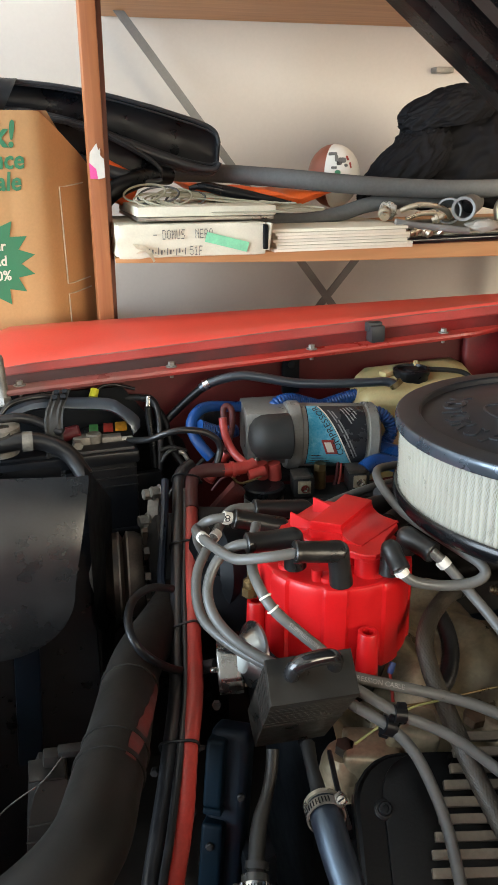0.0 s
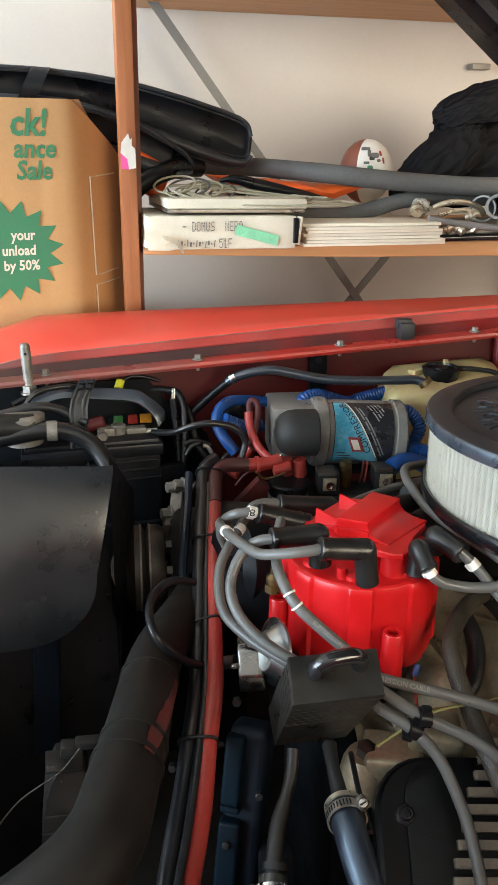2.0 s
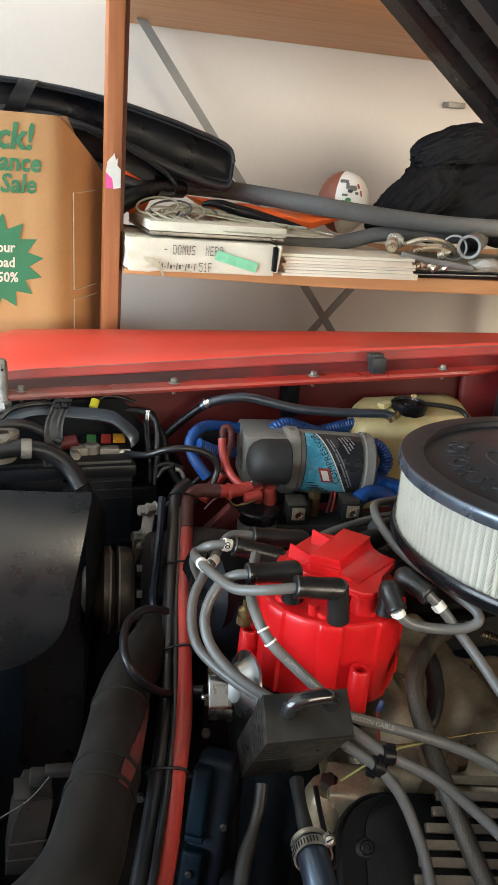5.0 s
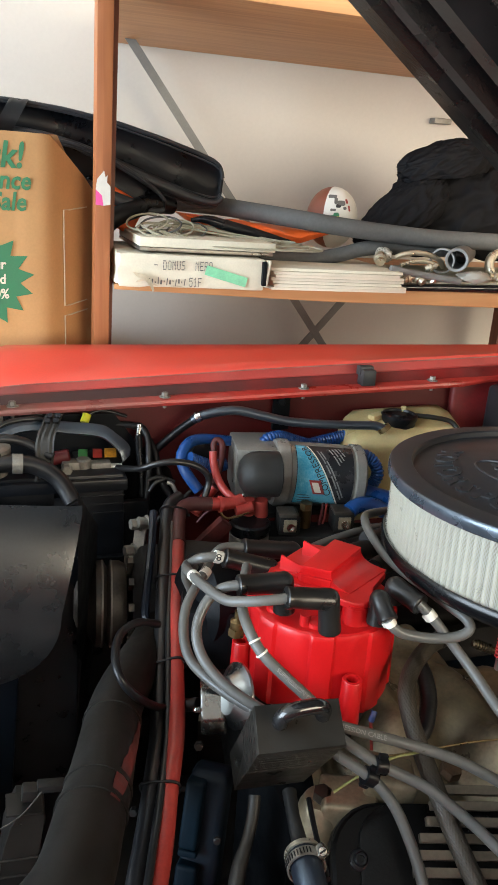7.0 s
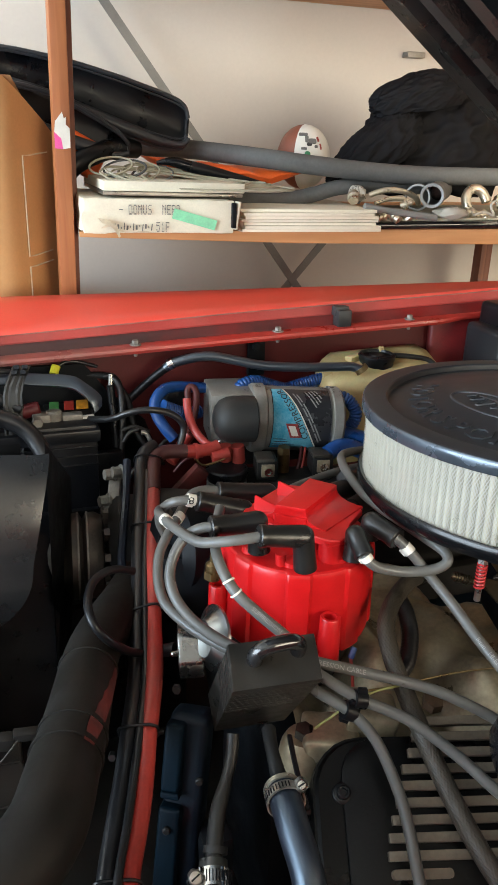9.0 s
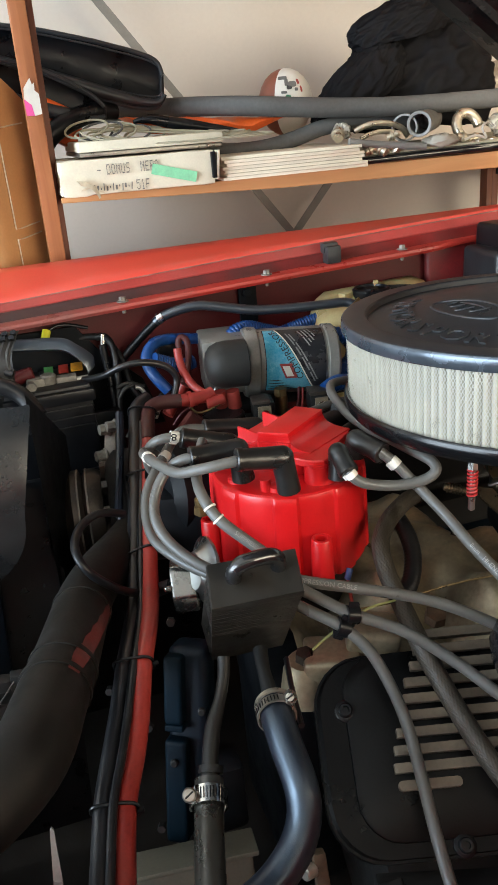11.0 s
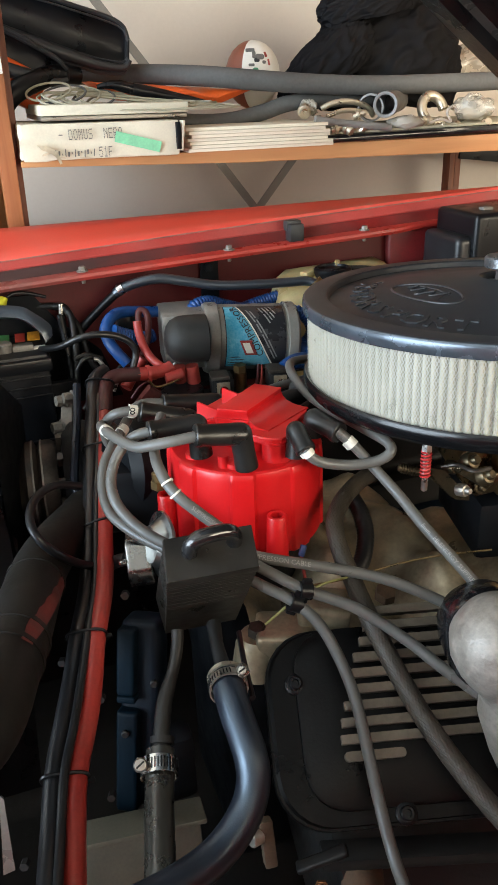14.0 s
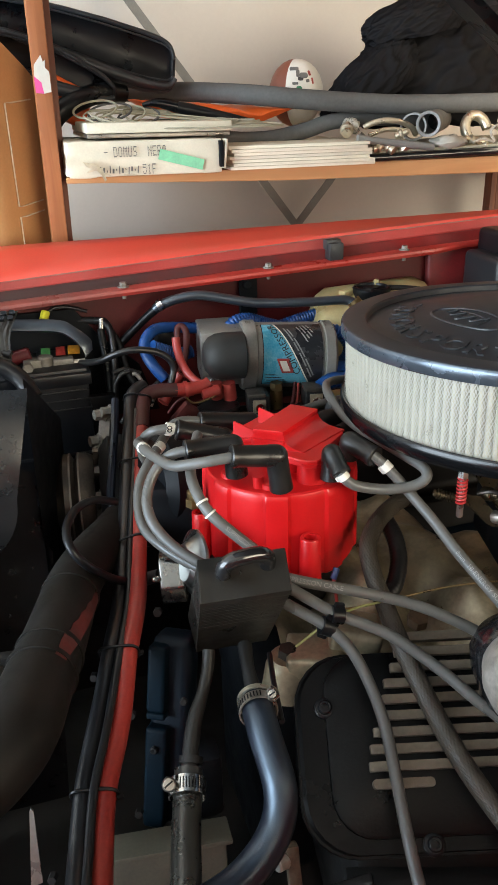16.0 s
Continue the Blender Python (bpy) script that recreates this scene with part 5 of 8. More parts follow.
tagged(part("hex_bolt", bm, M_DIRTY), "grimy hex bolt on the engine front", "bolt", "engine front bolts")
for q in ([(0.059, 0.490, 0.747), (0.053, 0.450, 0.685), (-0.014, 0.400, 0.704), (0.035, 0.520, 0.767)]):
    bm = B()
    add_hex(bm, q, (-0.3, -1, 0.3), 0.0034, 0.006)
    tagged(part("hex_bolt", bm, M_DIRTY), "small zinc hex bolt on the engine front", "bolt", "engine front bolts")

# ---- cable bundle with ties ----
red_path = [(0.207, 0.878, 0.868), (0.184, 0.877, 0.870), (0.158, 0.875, 0.873), (0.144, 0.865, 0.869), (0.136, 0.835, 0.858), (0.125, 0.785, 0.840), (0.112, 0.725, 0.820), (0.096, 0.650, 0.804), (0.082, 0.580, 0.790)]
red_path = red_path + [(0.063, 0.518, 0.782), (0.053, 0.485, 0.767), (0.043, 0.457, 0.756), (0.029, 0.420, 0.748), (0.020, 0.380, 0.737), (0.014, 0.335, 0.740), (0.010, 0.300, 0.746)]
bm = B()
add_tube(bm, red_path, 0.0080, 16, 8)
red_cable = tagged(part("battery_cable", bm, M_CABLERED), "thick red battery cable, dusty, tied to black cables", "cable", "tied cable bundle")
# dark skin over the cable's upper end: shade and dust as colour
bm = B()
add_tube(bm, [(0.186, 0.8765, 0.8705), *red_path[2:5], (0.132, 0.815, 0.851)], 0.0086, 16, 8)
part("sleeve", bm, M_CABLESHADE, red_cable, "dark maroon skin for the shaded, dusty end of the cable")
blk = [(0.148, 0.885, 0.879), (0.131, 0.870, 0.874), (0.122, 0.838, 0.857), (0.111, 0.790, 0.839), (0.098, 0.730, 0.818), (0.083, 0.660, 0.799), (0.068, 0.590, 0.784)] + [(0.050, 0.525, 0.781), (0.038, 0.490, 0.768), (0.027, 0.460, 0.759), (0.015, 0.425, 0.749), (0.006, 0.385, 0.738), (-0.001, 0.340, 0.741), (-0.006, 0.305, 0.748)]
bm = B()
add_tube(bm, blk, 0.0078, 14, 8)
tagged(part("battery_cable", bm, M_RUBBER), "thick black battery cable in a tied bundle", "cable", "tied cable bundle")
thin = [(0.131, 0.845, 0.864), (0.118, 0.785, 0.841), (0.104, 0.725, 0.821), (0.088, 0.648, 0.807), (0.074, 0.580, 0.791)] + [(0.056, 0.515, 0.787), (0.044, 0.480, 0.774), (0.034, 0.450, 0.766), (0.021, 0.415, 0.757), (0.012, 0.375, 0.747), (0.005, 0.330, 0.752)]
bm = B()
add_tube(bm, thin, 0.0034, 10, 8)
tagged(part("thin_cable", bm, M_RUBBER), "thin black cable tied beside the red one", "cable", "tied cable bundle")


def nearest(path, q):
    best = None
    for a, b in zip(path, path[1:]):
        a, b = Vector(a), Vector(b)
        t = max(0, min(1, (q - a).dot(b - a) / (b - a).length_squared))
        p = a.lerp(b, t)
        if best is None or (p - q).length < (best - q).length:
            best = p
    return best


for q in ([(0.135, 0.865, 0.865), (0.114, 0.765, 0.835), (0.090, 0.655, 0.800), (0.060, 0.522, 0.782)] + [(0.023, 0.418, 0.747)]):
    bm = B()
    q = Vector(q)
    pr, pb = nearest(red_path, q), nearest(blk, q)
    c, w = (pr + pb) / 2, pr - pb
    half = w.length / 2 + 0.0090
    w.normalize()
    nrm = w.cross(nearest(red_path, q + Vector((0, 0.02, 0.03))) - nearest(red_path, q - Vector((0, 0.02, 0.03)))).normalized()
    ring = [c + w * half * math.copysign(abs(math.cos(a)) ** 0.6, math.cos(a)) + nrm * 0.0095 * math.copysign(abs(math.sin(a)) ** 0.6, math.sin(a)) for a in (2 * math.pi * k / 32 for k in range(33))]
    add_tube(bm, ring, 0.0013, 6, smooth=False, caps=False)
    add_box(bm, c + w * (half + 0.001) + Vector((0, -0.002, 0)), (0.005, 0.004, 0.003), bevel=0.001)
    tagged(part("cable_tie", bm, M_BLACK), "black nylon cable tie round the bundle", "cable tie", "cable ties")

# ---- hoses at the front of the engine ----
def clamp(q, way, r, label, material=M_STEEL, flip=1, head=0.0046, wide=0.012):
    c = thing("hose_clamp", q, label, "hose clamp", "hose clamps")
    bm = B()
    add_ring(bm, q, way, r, 0.0012, wide, 36)
    band = part("band", bm, material, c)
    z = Vector(way).normalized()
    m = aim(q, way)
    fa = m.inverted() @ Vector(CAMERA_SIDE)
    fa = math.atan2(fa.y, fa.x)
    # screw on the camera's left side (lower x), unless flip swaps it
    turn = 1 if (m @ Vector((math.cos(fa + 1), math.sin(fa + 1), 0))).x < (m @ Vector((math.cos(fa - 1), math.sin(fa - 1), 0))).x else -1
    turn *= flip
    for k in range(11):
        bm = B()
        a = fa + turn * (0.35 - 0.165 * k)
        add_box(bm, ((r + 0.0013) * math.cos(a), (r + 0.0013) * math.sin(a), 0), (0.0006, r * 0.065, wide * 0.63), rot=(0, 0, math.degrees(a)), m=m)
        part("slot", bm, M_BLACK, band)
    a = fa + turn * 0.95
    side = (m.to_3x3() @ Vector((math.cos(a), math.sin(a), 0))).normalized()
    s = Vector(q) + side * (r + 0.003)
    bm = B()
    add_box(bm, (0, 0, 0), (0.009, 0.007, 0.008), bevel=0.002, m=aim(s, side))
    to_cam = (Vector(CAMERA_SIDE) - s).normalized()
    add_lathe(bm, [(0, 0.002), (head, 0.002), (head * 1.07, 0.004), (head * 1.07, 0.0062), (head * 0.85, 0.0075), (0, 0.008)], aim(s, to_cam), 20)
    screw = part("screw", bm, M_ZINC, c, "worm screw housing")
    bm = B()
    add_box(bm, (0, 0, 0.0077), (head * 1.5, 0.0012, 0.0012), rot=(0, 0, 35), m=aim(s, to_cam))
    part("screw_slot", bm, M_BLACK, screw)
    return c


bypass = thing("bypass_hose", (0.084, 0.400, 0.749), "black rubber heater hose on a grimy steel pipe", "hose", "engine bay hoses")
bm = B()
add_tube(bm, [(0.121, 0.475, 0.805), (0.117, 0.465, 0.795), (0.109, 0.452, 0.784), (0.100, 0.440, 0.775), (0.095, 0.430, 0.767), (0.089, 0.415, 0.756), (0.086, 0.405, 0.751)], 0.0047, 14, radii=[0.0050, 0.0048, 0.0046, 0.0058, 0.0062, 0.0062, 0.0062])
part("pipe", bm, M_DIRTY, bypass, "grimy steel pipe")
bm = B()
add_ring(bm, (0.091, 0.418, 0.758), Vector((0.089, 0.415, 0.756)) - Vector((0.095, 0.430, 0.767)), 0.0066, 0.0022, 0.005, 24)
part("collar", bm, M_DIRTY, bypass, "raised grimy collar")
bm = B()
add_tube(bm, [(0.088, 0.413, 0.755), (0.084, 0.400, 0.749), (0.076, 0.372, 0.743), (0.069, 0.342, 0.739), (0.061, 0.310, 0.733)], 0.0102, 20, 6)
part("hose", bm, M_OLDRUBBER, bypass, "worn black rubber hose")
ca, cb = [(0.085, 0.405, 0.752), (0.082, 0.394, 0.748)]
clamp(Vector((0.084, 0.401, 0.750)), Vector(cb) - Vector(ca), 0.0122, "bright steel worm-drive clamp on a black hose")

heater = thing("heater_hose", (0.140, 0.410, 0.795), "large black rubber heater hose curving forward", "hose", "engine bay hoses")
bm = B()
add_tube(bm, [(0.150, 0.475, 0.802), (0.146, 0.455, 0.799), (0.144, 0.435, 0.794), (0.141, 0.415, 0.793)], 0.0060, 16, radii=[0.0058, 0.0050, 0.0060, 0.0085])
part("pipe", bm, M_DIRTY, heater, "grimy steel outlet")
big = [(0.143, 0.425, 0.793), (0.140, 0.405, 0.794), (0.140, 0.388, 0.785), (0.141, 0.370, 0.775), (0.140, 0.360, 0.764), (0.133, 0.350, 0.752), (0.119, 0.340, 0.743), (0.099, 0.330, 0.738), (0.073, 0.320, 0.741), (0.043, 0.311, 0.747), (0.009, 0.300, 0.759), (-0.024, 0.290, 0.767)]
bm = B()
add_tube(bm, big, 0.0116, 32, 10)
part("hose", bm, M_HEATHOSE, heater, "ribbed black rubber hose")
ca, cb = Vector(big[0]), Vector(big[1])
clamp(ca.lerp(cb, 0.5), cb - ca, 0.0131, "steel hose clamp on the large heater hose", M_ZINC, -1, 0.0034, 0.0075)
bm = B()
add_ring(bm, ca.lerp(cb, 0.05), cb - ca, 0.0124, 0.0016, 0.0035, 32)
tagged(part("wire_clamp", bm, M_NICKEL), "pale wire clamp round the hose end", "hose clamp", "hose clamps")

rad = thing("radiator_hose", (-0.008, 0.530, 0.792), "large black radiator hose with a red mark", "hose", "engine bay hoses")
rp = [(0.112, 0.790, 0.769), (0.080, 0.710, 0.786), (0.050, 0.645, 0.800), (0.031, 0.600, 0.806), (0.017, 0.548, 0.810), (0.004, 0.500, 0.813), (-0.010, 0.456, 0.816), (-0.0205, 0.420, 0.818), (-0.041, 0.394, 0.817), (-0.080, 0.376, 0.806), (-0.130, 0.366, 0.790)]
rp = [Vector(v) for v in rp]
bm = B()
add_tube(bm, rp, 0.0235, 28, 8, radii=[0.0225, 0.0225, 0.0230, 0.0235, 0.0240, 0.0250, 0.0260, 0.0270, 0.0275, 0.0275])
part("hose", bm, M_RADHOSE, rad, "dusty black rubber hose")
for k, s in ((3, 0.45), (5, 0.05), (5, 0.55)):
    bm = B()
    q = rp[k].lerp(rp[k + 1], s)
    add_ring(bm, q, rp[k + 1] - rp[k], 0.0232 + 0.0012 * (k == 5) + 0.0006 * (s > 0.5), 0.0022, 0.0045, 36)
    part("band", bm, M_RADHOSE, rad, "raised black band")
d = (rp[5] - rp[4]).normalized()
s0 = Vector(CAMERA_SIDE) - rp[4]
s0 = (s0 - d * s0.dot(d)).normalized()
t0 = s0.cross(d)
bm = B()
rows = []
for k in range(13):
    t = k / 12
    at = 3.48 + 2.2 * t
    i = int(at)
    c = rp[i].lerp(rp[i + 1], at - i)
    g0, g1 = radians(-80 + 46 * t), radians(-58 + 52 * t - 8 * (t > 0.9) + 3 * (k % 2))
    rows.append([c + (s0 * math.cos(g) - t0 * math.sin(g)) * (0.0246 + 0.0022 * t) for g in (g0, (g0 + g1) / 2, g1)])
loft(bm, rows)
part("stripe", bm, M_FADED, rad, "faded red paint stripe")

# ---- braided hose over the valve cover ----
bm = B()
braid = [(0.355, 0.600, 0.833), (0.333, 0.590, 0.831), (0.304, 0.565, 0.830), (0.285, 0.540, 0.825), (0.279, 0.515, 0.812), (0.279, 0.492, 0.798)] + [(0.276, 0.457, 0.786), (0.280, 0.436, 0.768), (0.285, 0.412, 0.749), (0.291, 0.382, 0.730), (0.301, 0.353, 0.711), (0.313, 0.323, 0.694), (0.325, 0.297, 0.681)]
add_braid(bm, braid, 0.0078)
fuel = thing("fuel_hose", braid[0], "brown-grey woven braided fuel hose", "hose", "engine bay hoses")
part("braided_hose", bm, M_BRAID, fuel)
bm = B()
add_ring(bm, braid[0], Vector(braid[1]) - Vector(braid[0]), 0.0074, 0.0016, 0.012, 24)
part("end_ferrule", bm, M_GRIME, fuel, "crimped metal ferrule")
bm = B()
add_tube(bm, [(0.343, 0.620, 0.799), (0.344, 0.600, 0.788), (0.339, 0.580, 0.774), (0.324, 0.560, 0.761), (0.305, 0.550, 0.756)], 0.0085, 14, 8, rib=0.0003, pitch=0.004)
tagged(part("vacuum_hose", bm, M_RUBBER), "black ribbed hose behind the braided hose", "hose", "engine bay hoses")

# ---- breather and dusty elbow at the right of the valve cover ----
br = thing("oil_breather", (0.36, 0.39, 0.76), "black breather cap with a dusty grey cast elbow", "breather")
bq = Vector((0.350, 0.405, 0.792))
bm = B()
add_lathe(bm, [(0.034, -0.030), (0.0385, -0.028), (0.0395, -0.020), (0.0385, -0.016), (0.0375, -0.010), (0.036, 0.006), (0.031, 0.020), (0.020, 0.030), (0, 0.034)], aim(bq, (-0.30, 0.42, 0.86)), 48)
part("cap", bm, M_GLOSS, br, "glossy black dome")
bm = B()
eb, ew = Vector((0.317, 0.346, 0.831)), Vector((0.332, 0.345, 0.788))
ed = (ew - eb).normalized()
add_tube(bm, [eb - ed * 0.0345, eb - ed * 0.0325, eb - ed * 0.026, eb - ed * 0.014, eb, eb + ed * 0.014, eb + ed * 0.027, eb + ed * 0.037, ew + Vector((0.001, 0, -0.006)), (0.334, 0.344, 0.768), (0.345, 0.342, 0.732), (0.360, 0.340, 0.690)], 0.03, 28, smooth=False, radii=[0.004, 0.0125, 0.0235, 0.0325, 0.0352, 0.0335, 0.0290, 0.0248, 0.0238, 0.0255, 0.0245, 0.0215])
part("elbow", bm, M_DUSTY, br, "dusty grey cast elbow")

# ---- bits below the valve cover ----
low_bits = thing("exhaust_manifold", (0.186, 0.300, 0.718), "rusty brown exhaust manifold in shadow", "manifold")
bm = B()
add_tube(bm, [(0.241, 0.390, 0.614), (0.226, 0.360, 0.612), (0.212, 0.330, 0.594)], 0.017, 20, 6)
add_tube(bm, [(0.323, 0.380, 0.587), (0.301, 0.355, 0.580), (0.282, 0.330, 0.554)], 0.015, 20, 6)
part("runner", bm, M_RUST, low_bits, "rusty brown pipe")
bm = B()
add_box(bm, (0.186, 0.350, 0.671), (0.040, 0.010, 0.005), rot=(0, -22, -15), bevel=0.0022, seg=3)
add_box(bm, (0.269, 0.345, 0.646), (0.16, 0.02, 0.012), rot=(0, 4, -15), bevel=0.003)
part("flange", bm, M_DIRTY, low_bits, "dark cast flange")
bm = B()
add_hex(bm, (0.177, 0.331, 0.669), (-0.3, -0.8, 1), 0.0058, 0.008)
add_lathe(bm, solid(0.0034, 0.008, 0.011, 0.0008), aim((0.177, 0.331, 0.669), (-0.3, -0.8, 1)), 14)
part("nut", bm, M_RUSTNUT, low_bits, "orange rusty nut")
studs = thing("bracket_stud", (0.147, 0.360, 0.696), "rusty bolted bracket beside the hose", "bracket")
bm = B()
add_box(bm, (0.150, 0.365, 0.688), (0.0095, 0.010, 0.034), rot=(-25, 0, -6), bevel=0.002)
part("plate", bm, M_TANRUST, studs)
bm = B()
add_lathe(bm, solid(0.0050, -0.004, 0.006), aim(Vector((0.142, 0.365, 0.696)), (-1, -0.4, 0.3)), 14)
part("stud", bm, M_ZINC, studs, "dull stud end")
bm = B()
add_tube(bm, [(0.175, 0.490, 0.775), (0.167, 0.455, 0.776), (0.158, 0.410, 0.781)], 0.0022, 8)
tagged(part("thin_cable", bm, M_RUBBER), "thin black cable beside the heater pipe", "cable")

bm = B()
add_tube(bm, [(0.200, 0.495, 0.772), (0.220, 0.490, 0.790), (0.248, 0.490, 0.802), (0.274, 0.490, 0.803)], 0.0011, 6)
tagged(part("thin_wire", bm, M_OLIVE), "thin olive wire beside the intake", "wire")

# ---- alternator and pulley ----
alt = thing("alternator", (0.09, 0.84, 0.76), "black alternator with bracket and pulley", "alternator")
am = aim(Vector((0.043, 0.830, 0.773)), (-1, 0.10, 0.02))
bm = B()
add_lathe(bm, [(0, -0.030), (0.046, -0.030), (0.050, -0.022), (0.050, -0.012), (0.043, -0.008), (0.050, -0.004), (0.050, 0.004), (0.044, 0.007), (0.038, 0.012), (0.026, 0.026), (0, 0.034)], am, 48)
part("pulley", bm, M_GRIME, alt, "dark worn steel pulley")
for z in (-0.013, -0.003):
    bm = B()
    add_lathe(bm, [(0.0502, z - 0.0012), (0.0508, z - 0.0008), (0.0508, z + 0.0008), (0.0502, z + 0.0012)], am, 48)
    part("rim_line", bm, M_LEAD, alt, "thin bright line round the pulley edge")
bm = B()
add_lathe(bm, solid(0.068, -0.14, -0.036, 0.012), am, 40)
part("housing", bm, M_DIRTY, alt, "dark alternator housing")
bm = B()
for k in range(14):
    a = 2 * math.pi * k / 14
    add_box(bm, (0.056 * math.cos(a), 0.056 * math.sin(a), -0.034), (0.018, 0.008, 0.006), rot=(0, 0, math.degrees(a)), m=am)
part("fan", bm, M_GRIME, alt, "dull fan blades")
bm = B()
a, b = Vector((0.108, 0.845, 0.880)), Vector((0.082, 0.745, 0.808))
add_tube(bm, [a, a.lerp(b, 0.35) + Vector((0.001, 0, 0)), a.lerp(b, 0.75), b, b + Vector((0.003, -0.006, -0.012)), b + Vector((0.014, -0.008, -0.020))], 0.0046, 8)
part("adjusting_strap", bm, M_BLOCKBAR, alt, "black steel strap")
bm = B()
a, b = Vector((0.098, 0.865, 0.857)), Vector((0.085, 0.830, 0.813))
add_box(bm, (0, 0, (b - a).length / 2), (0.014, 0.008, (b - a).length), bevel=0.002, m=aim(a, b - a))
part("bracket", bm, M_DUSTY, alt, "zinc bracket arm")
for q in ([(0.093, 0.860, 0.858), (0.101, 0.855, 0.862), (0.083, 0.840, 0.834), (0.086, 0.835, 0.825), (0.084, 0.830, 0.811), (0.118, 0.830, 0.828)]):
    bm = B()
    add_hex(bm, q, (-1, -0.25, 0.1), 0.0068, 0.010)
    add_lathe(bm, solid(0.0088, -0.003, 0), aim(q, (-1, -0.25, 0.1)), 18)
    part("bolt", bm, M_LEAD, alt, "dull bolt and washer")
bm = B()
add_tube(bm, [(0.080, 0.660, 0.847), (0.058, 0.650, 0.858), (0.040, 0.635, 0.858), (0.030, 0.600, 0.860), (0.032, 0.580, 0.851), (0.045, 0.580, 0.831), (0.069, 0.598, 0.801), (0.093, 0.618, 0.783)], 0.0038, 14)
tagged(part("vacuum_hose", bm, M_BLACK), "black rubber hose looped in front of the engine", "hose", "engine bay hoses")

# ---- radiator shroud ----
shroud = thing("fan_shroud", (-0.08, 0.70, 0.60), "dark plastic fan shroud with a rolled top edge", "shroud")
bm = B()
rows = []
for z in [0.962 - 0.0075 * k for k in range(24)] + [0.7865, 0.7835, 0.7822]:
    right = 0.0145 - 0.235 * max(0.0, 0.957 - z) if z > 0.855 else -0.0095 - 0.072 * (1 - math.sqrt(max(0.0, 1 - ((0.855 - z) / 0.0735) ** 2)))
    lean = math.exp(-(0.962 - z) / 0.040)
    y = 0.695 + 0.024 * lean - 0.018 * math.sin((0.962 - z) * 14)
    zz = z - 0.0125 * lean
    rows.append([(-0.40, y, zz + 0.030 * lean), (-0.2, y, zz + 0.020 * lean), (-0.10, y, zz + 0.010 * lean), (right - 0.01, y, zz), (right, y + 0.001, zz), (right, y + 0.004, zz)])
loft(bm, rows)
part("panel", bm, M_SHEET, shroud, "smooth dark plastic panel")
bm = B()
loft(bm, [[(-0.4, 0.750, 0.950), (-0.010, 0.750, 0.950)], [(-0.4, 0.750, 0.858), (-0.012, 0.750, 0.856)], [(-0.4, 0.750, 0.850), (0.008, 0.750, 0.848)], [(-0.4, 0.750, 0.770), (0.006, 0.750, 0.768)], [(-0.4, 0.748, 0.755), (0.015, 0.748, 0.753)], [(-0.4, 0.745, 0.40), (-0.01, 0.745, 0.40)]])
part("backing", bm, M_BLACK, shroud, "dull black lower shroud panel")
# unidentified blue strip, modelled as a brace
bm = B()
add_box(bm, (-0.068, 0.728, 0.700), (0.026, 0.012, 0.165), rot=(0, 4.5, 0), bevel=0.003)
part("brace", bm, M_NAVY, shroud, "narrow navy part of unknown use in shade")
# near-black sheet, so that the bay's side reads as deep shade
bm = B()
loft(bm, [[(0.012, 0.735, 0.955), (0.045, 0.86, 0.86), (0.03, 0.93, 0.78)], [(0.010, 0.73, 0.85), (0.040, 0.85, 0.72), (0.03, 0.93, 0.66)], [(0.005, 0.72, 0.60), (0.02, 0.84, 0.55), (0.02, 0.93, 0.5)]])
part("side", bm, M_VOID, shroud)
bm = B()
add_prism(bm, [(-0.0490, 0.686), (-0.0395, 0.728), (-0.0335, 0.758), (-0.0345, 0.764), (-0.0560, 0.766), (-0.0605, 0.756), (-0.0670, 0.738), (-0.0690, 0.722), (-0.0715, 0.706), (-0.0735, 0.690)], -0.570, -0.535, pose(0, 0, 0, 90, 0, 0))
bmesh.ops.bevel(bm, geom=bm.edges[:], offset=0.0012, segments=2, profile=0.6, affect="EDGES")
fitting = tagged(part("coolant_fitting", bm, M_OLDBOX), "dull grey-brown plastic box beside the radiator hose", "fitting")
for a, b in (((-0.070, 0.7235), (-0.040, 0.7215)), ((-0.0725, 0.7065), (-0.0435, 0.7040))):
    bm = B()
    add_tube(bm, [(a[0], 0.5345, a[1]), (b[0], 0.5345, b[1])], 0.0011, 6, 2, smooth=False)
    part("ridge", bm, M_OLDBOX, fitting, "raised moulding line")
bm = B()
add_box(bm, (-0.050, 0.545, 0.7685), (0.028, 0.024, 0.002), rot=(0, 5, 0), bevel=0.0006)
part("lid", bm, M_OLDBOX, fitting, "thin flat lid")
bm = B()
add_box(bm, (-0.0455, 0.545, 0.7795), (0.012, 0.012, 0.011), rot=(0, 8, 0), bevel=0.002)
part("plug", bm, M_OLDBOX, fitting, "small square plug")
bm = B()
add_box(bm, (-0.0285, 0.545, 0.7825), (0.022, 0.010, 0.007), rot=(0, 6, 0), bevel=0.0015)
tagged(part("bracket", bm, M_DIRTY), "dull dusty bracket strip near the radiator hose", "bracket")
bm = B()
add_tube(bm, [(-0.110, 0.540, 0.712), (-0.097, 0.538, 0.731), (-0.084, 0.535, 0.747), (-0.068, 0.532, 0.760), (-0.052, 0.532, 0.770), (-0.036, 0.536, 0.786)], 0.0006, 6)
tagged(part("thin_cable", bm, M_GRIME), "thin bare wire beside the radiator hose", "cable")

# ---- battery ----
bat = thing("battery", (0.02, 0.99, 0.80), "black car battery with clamps, stickers and hold-down strap", "battery")
bm = B()
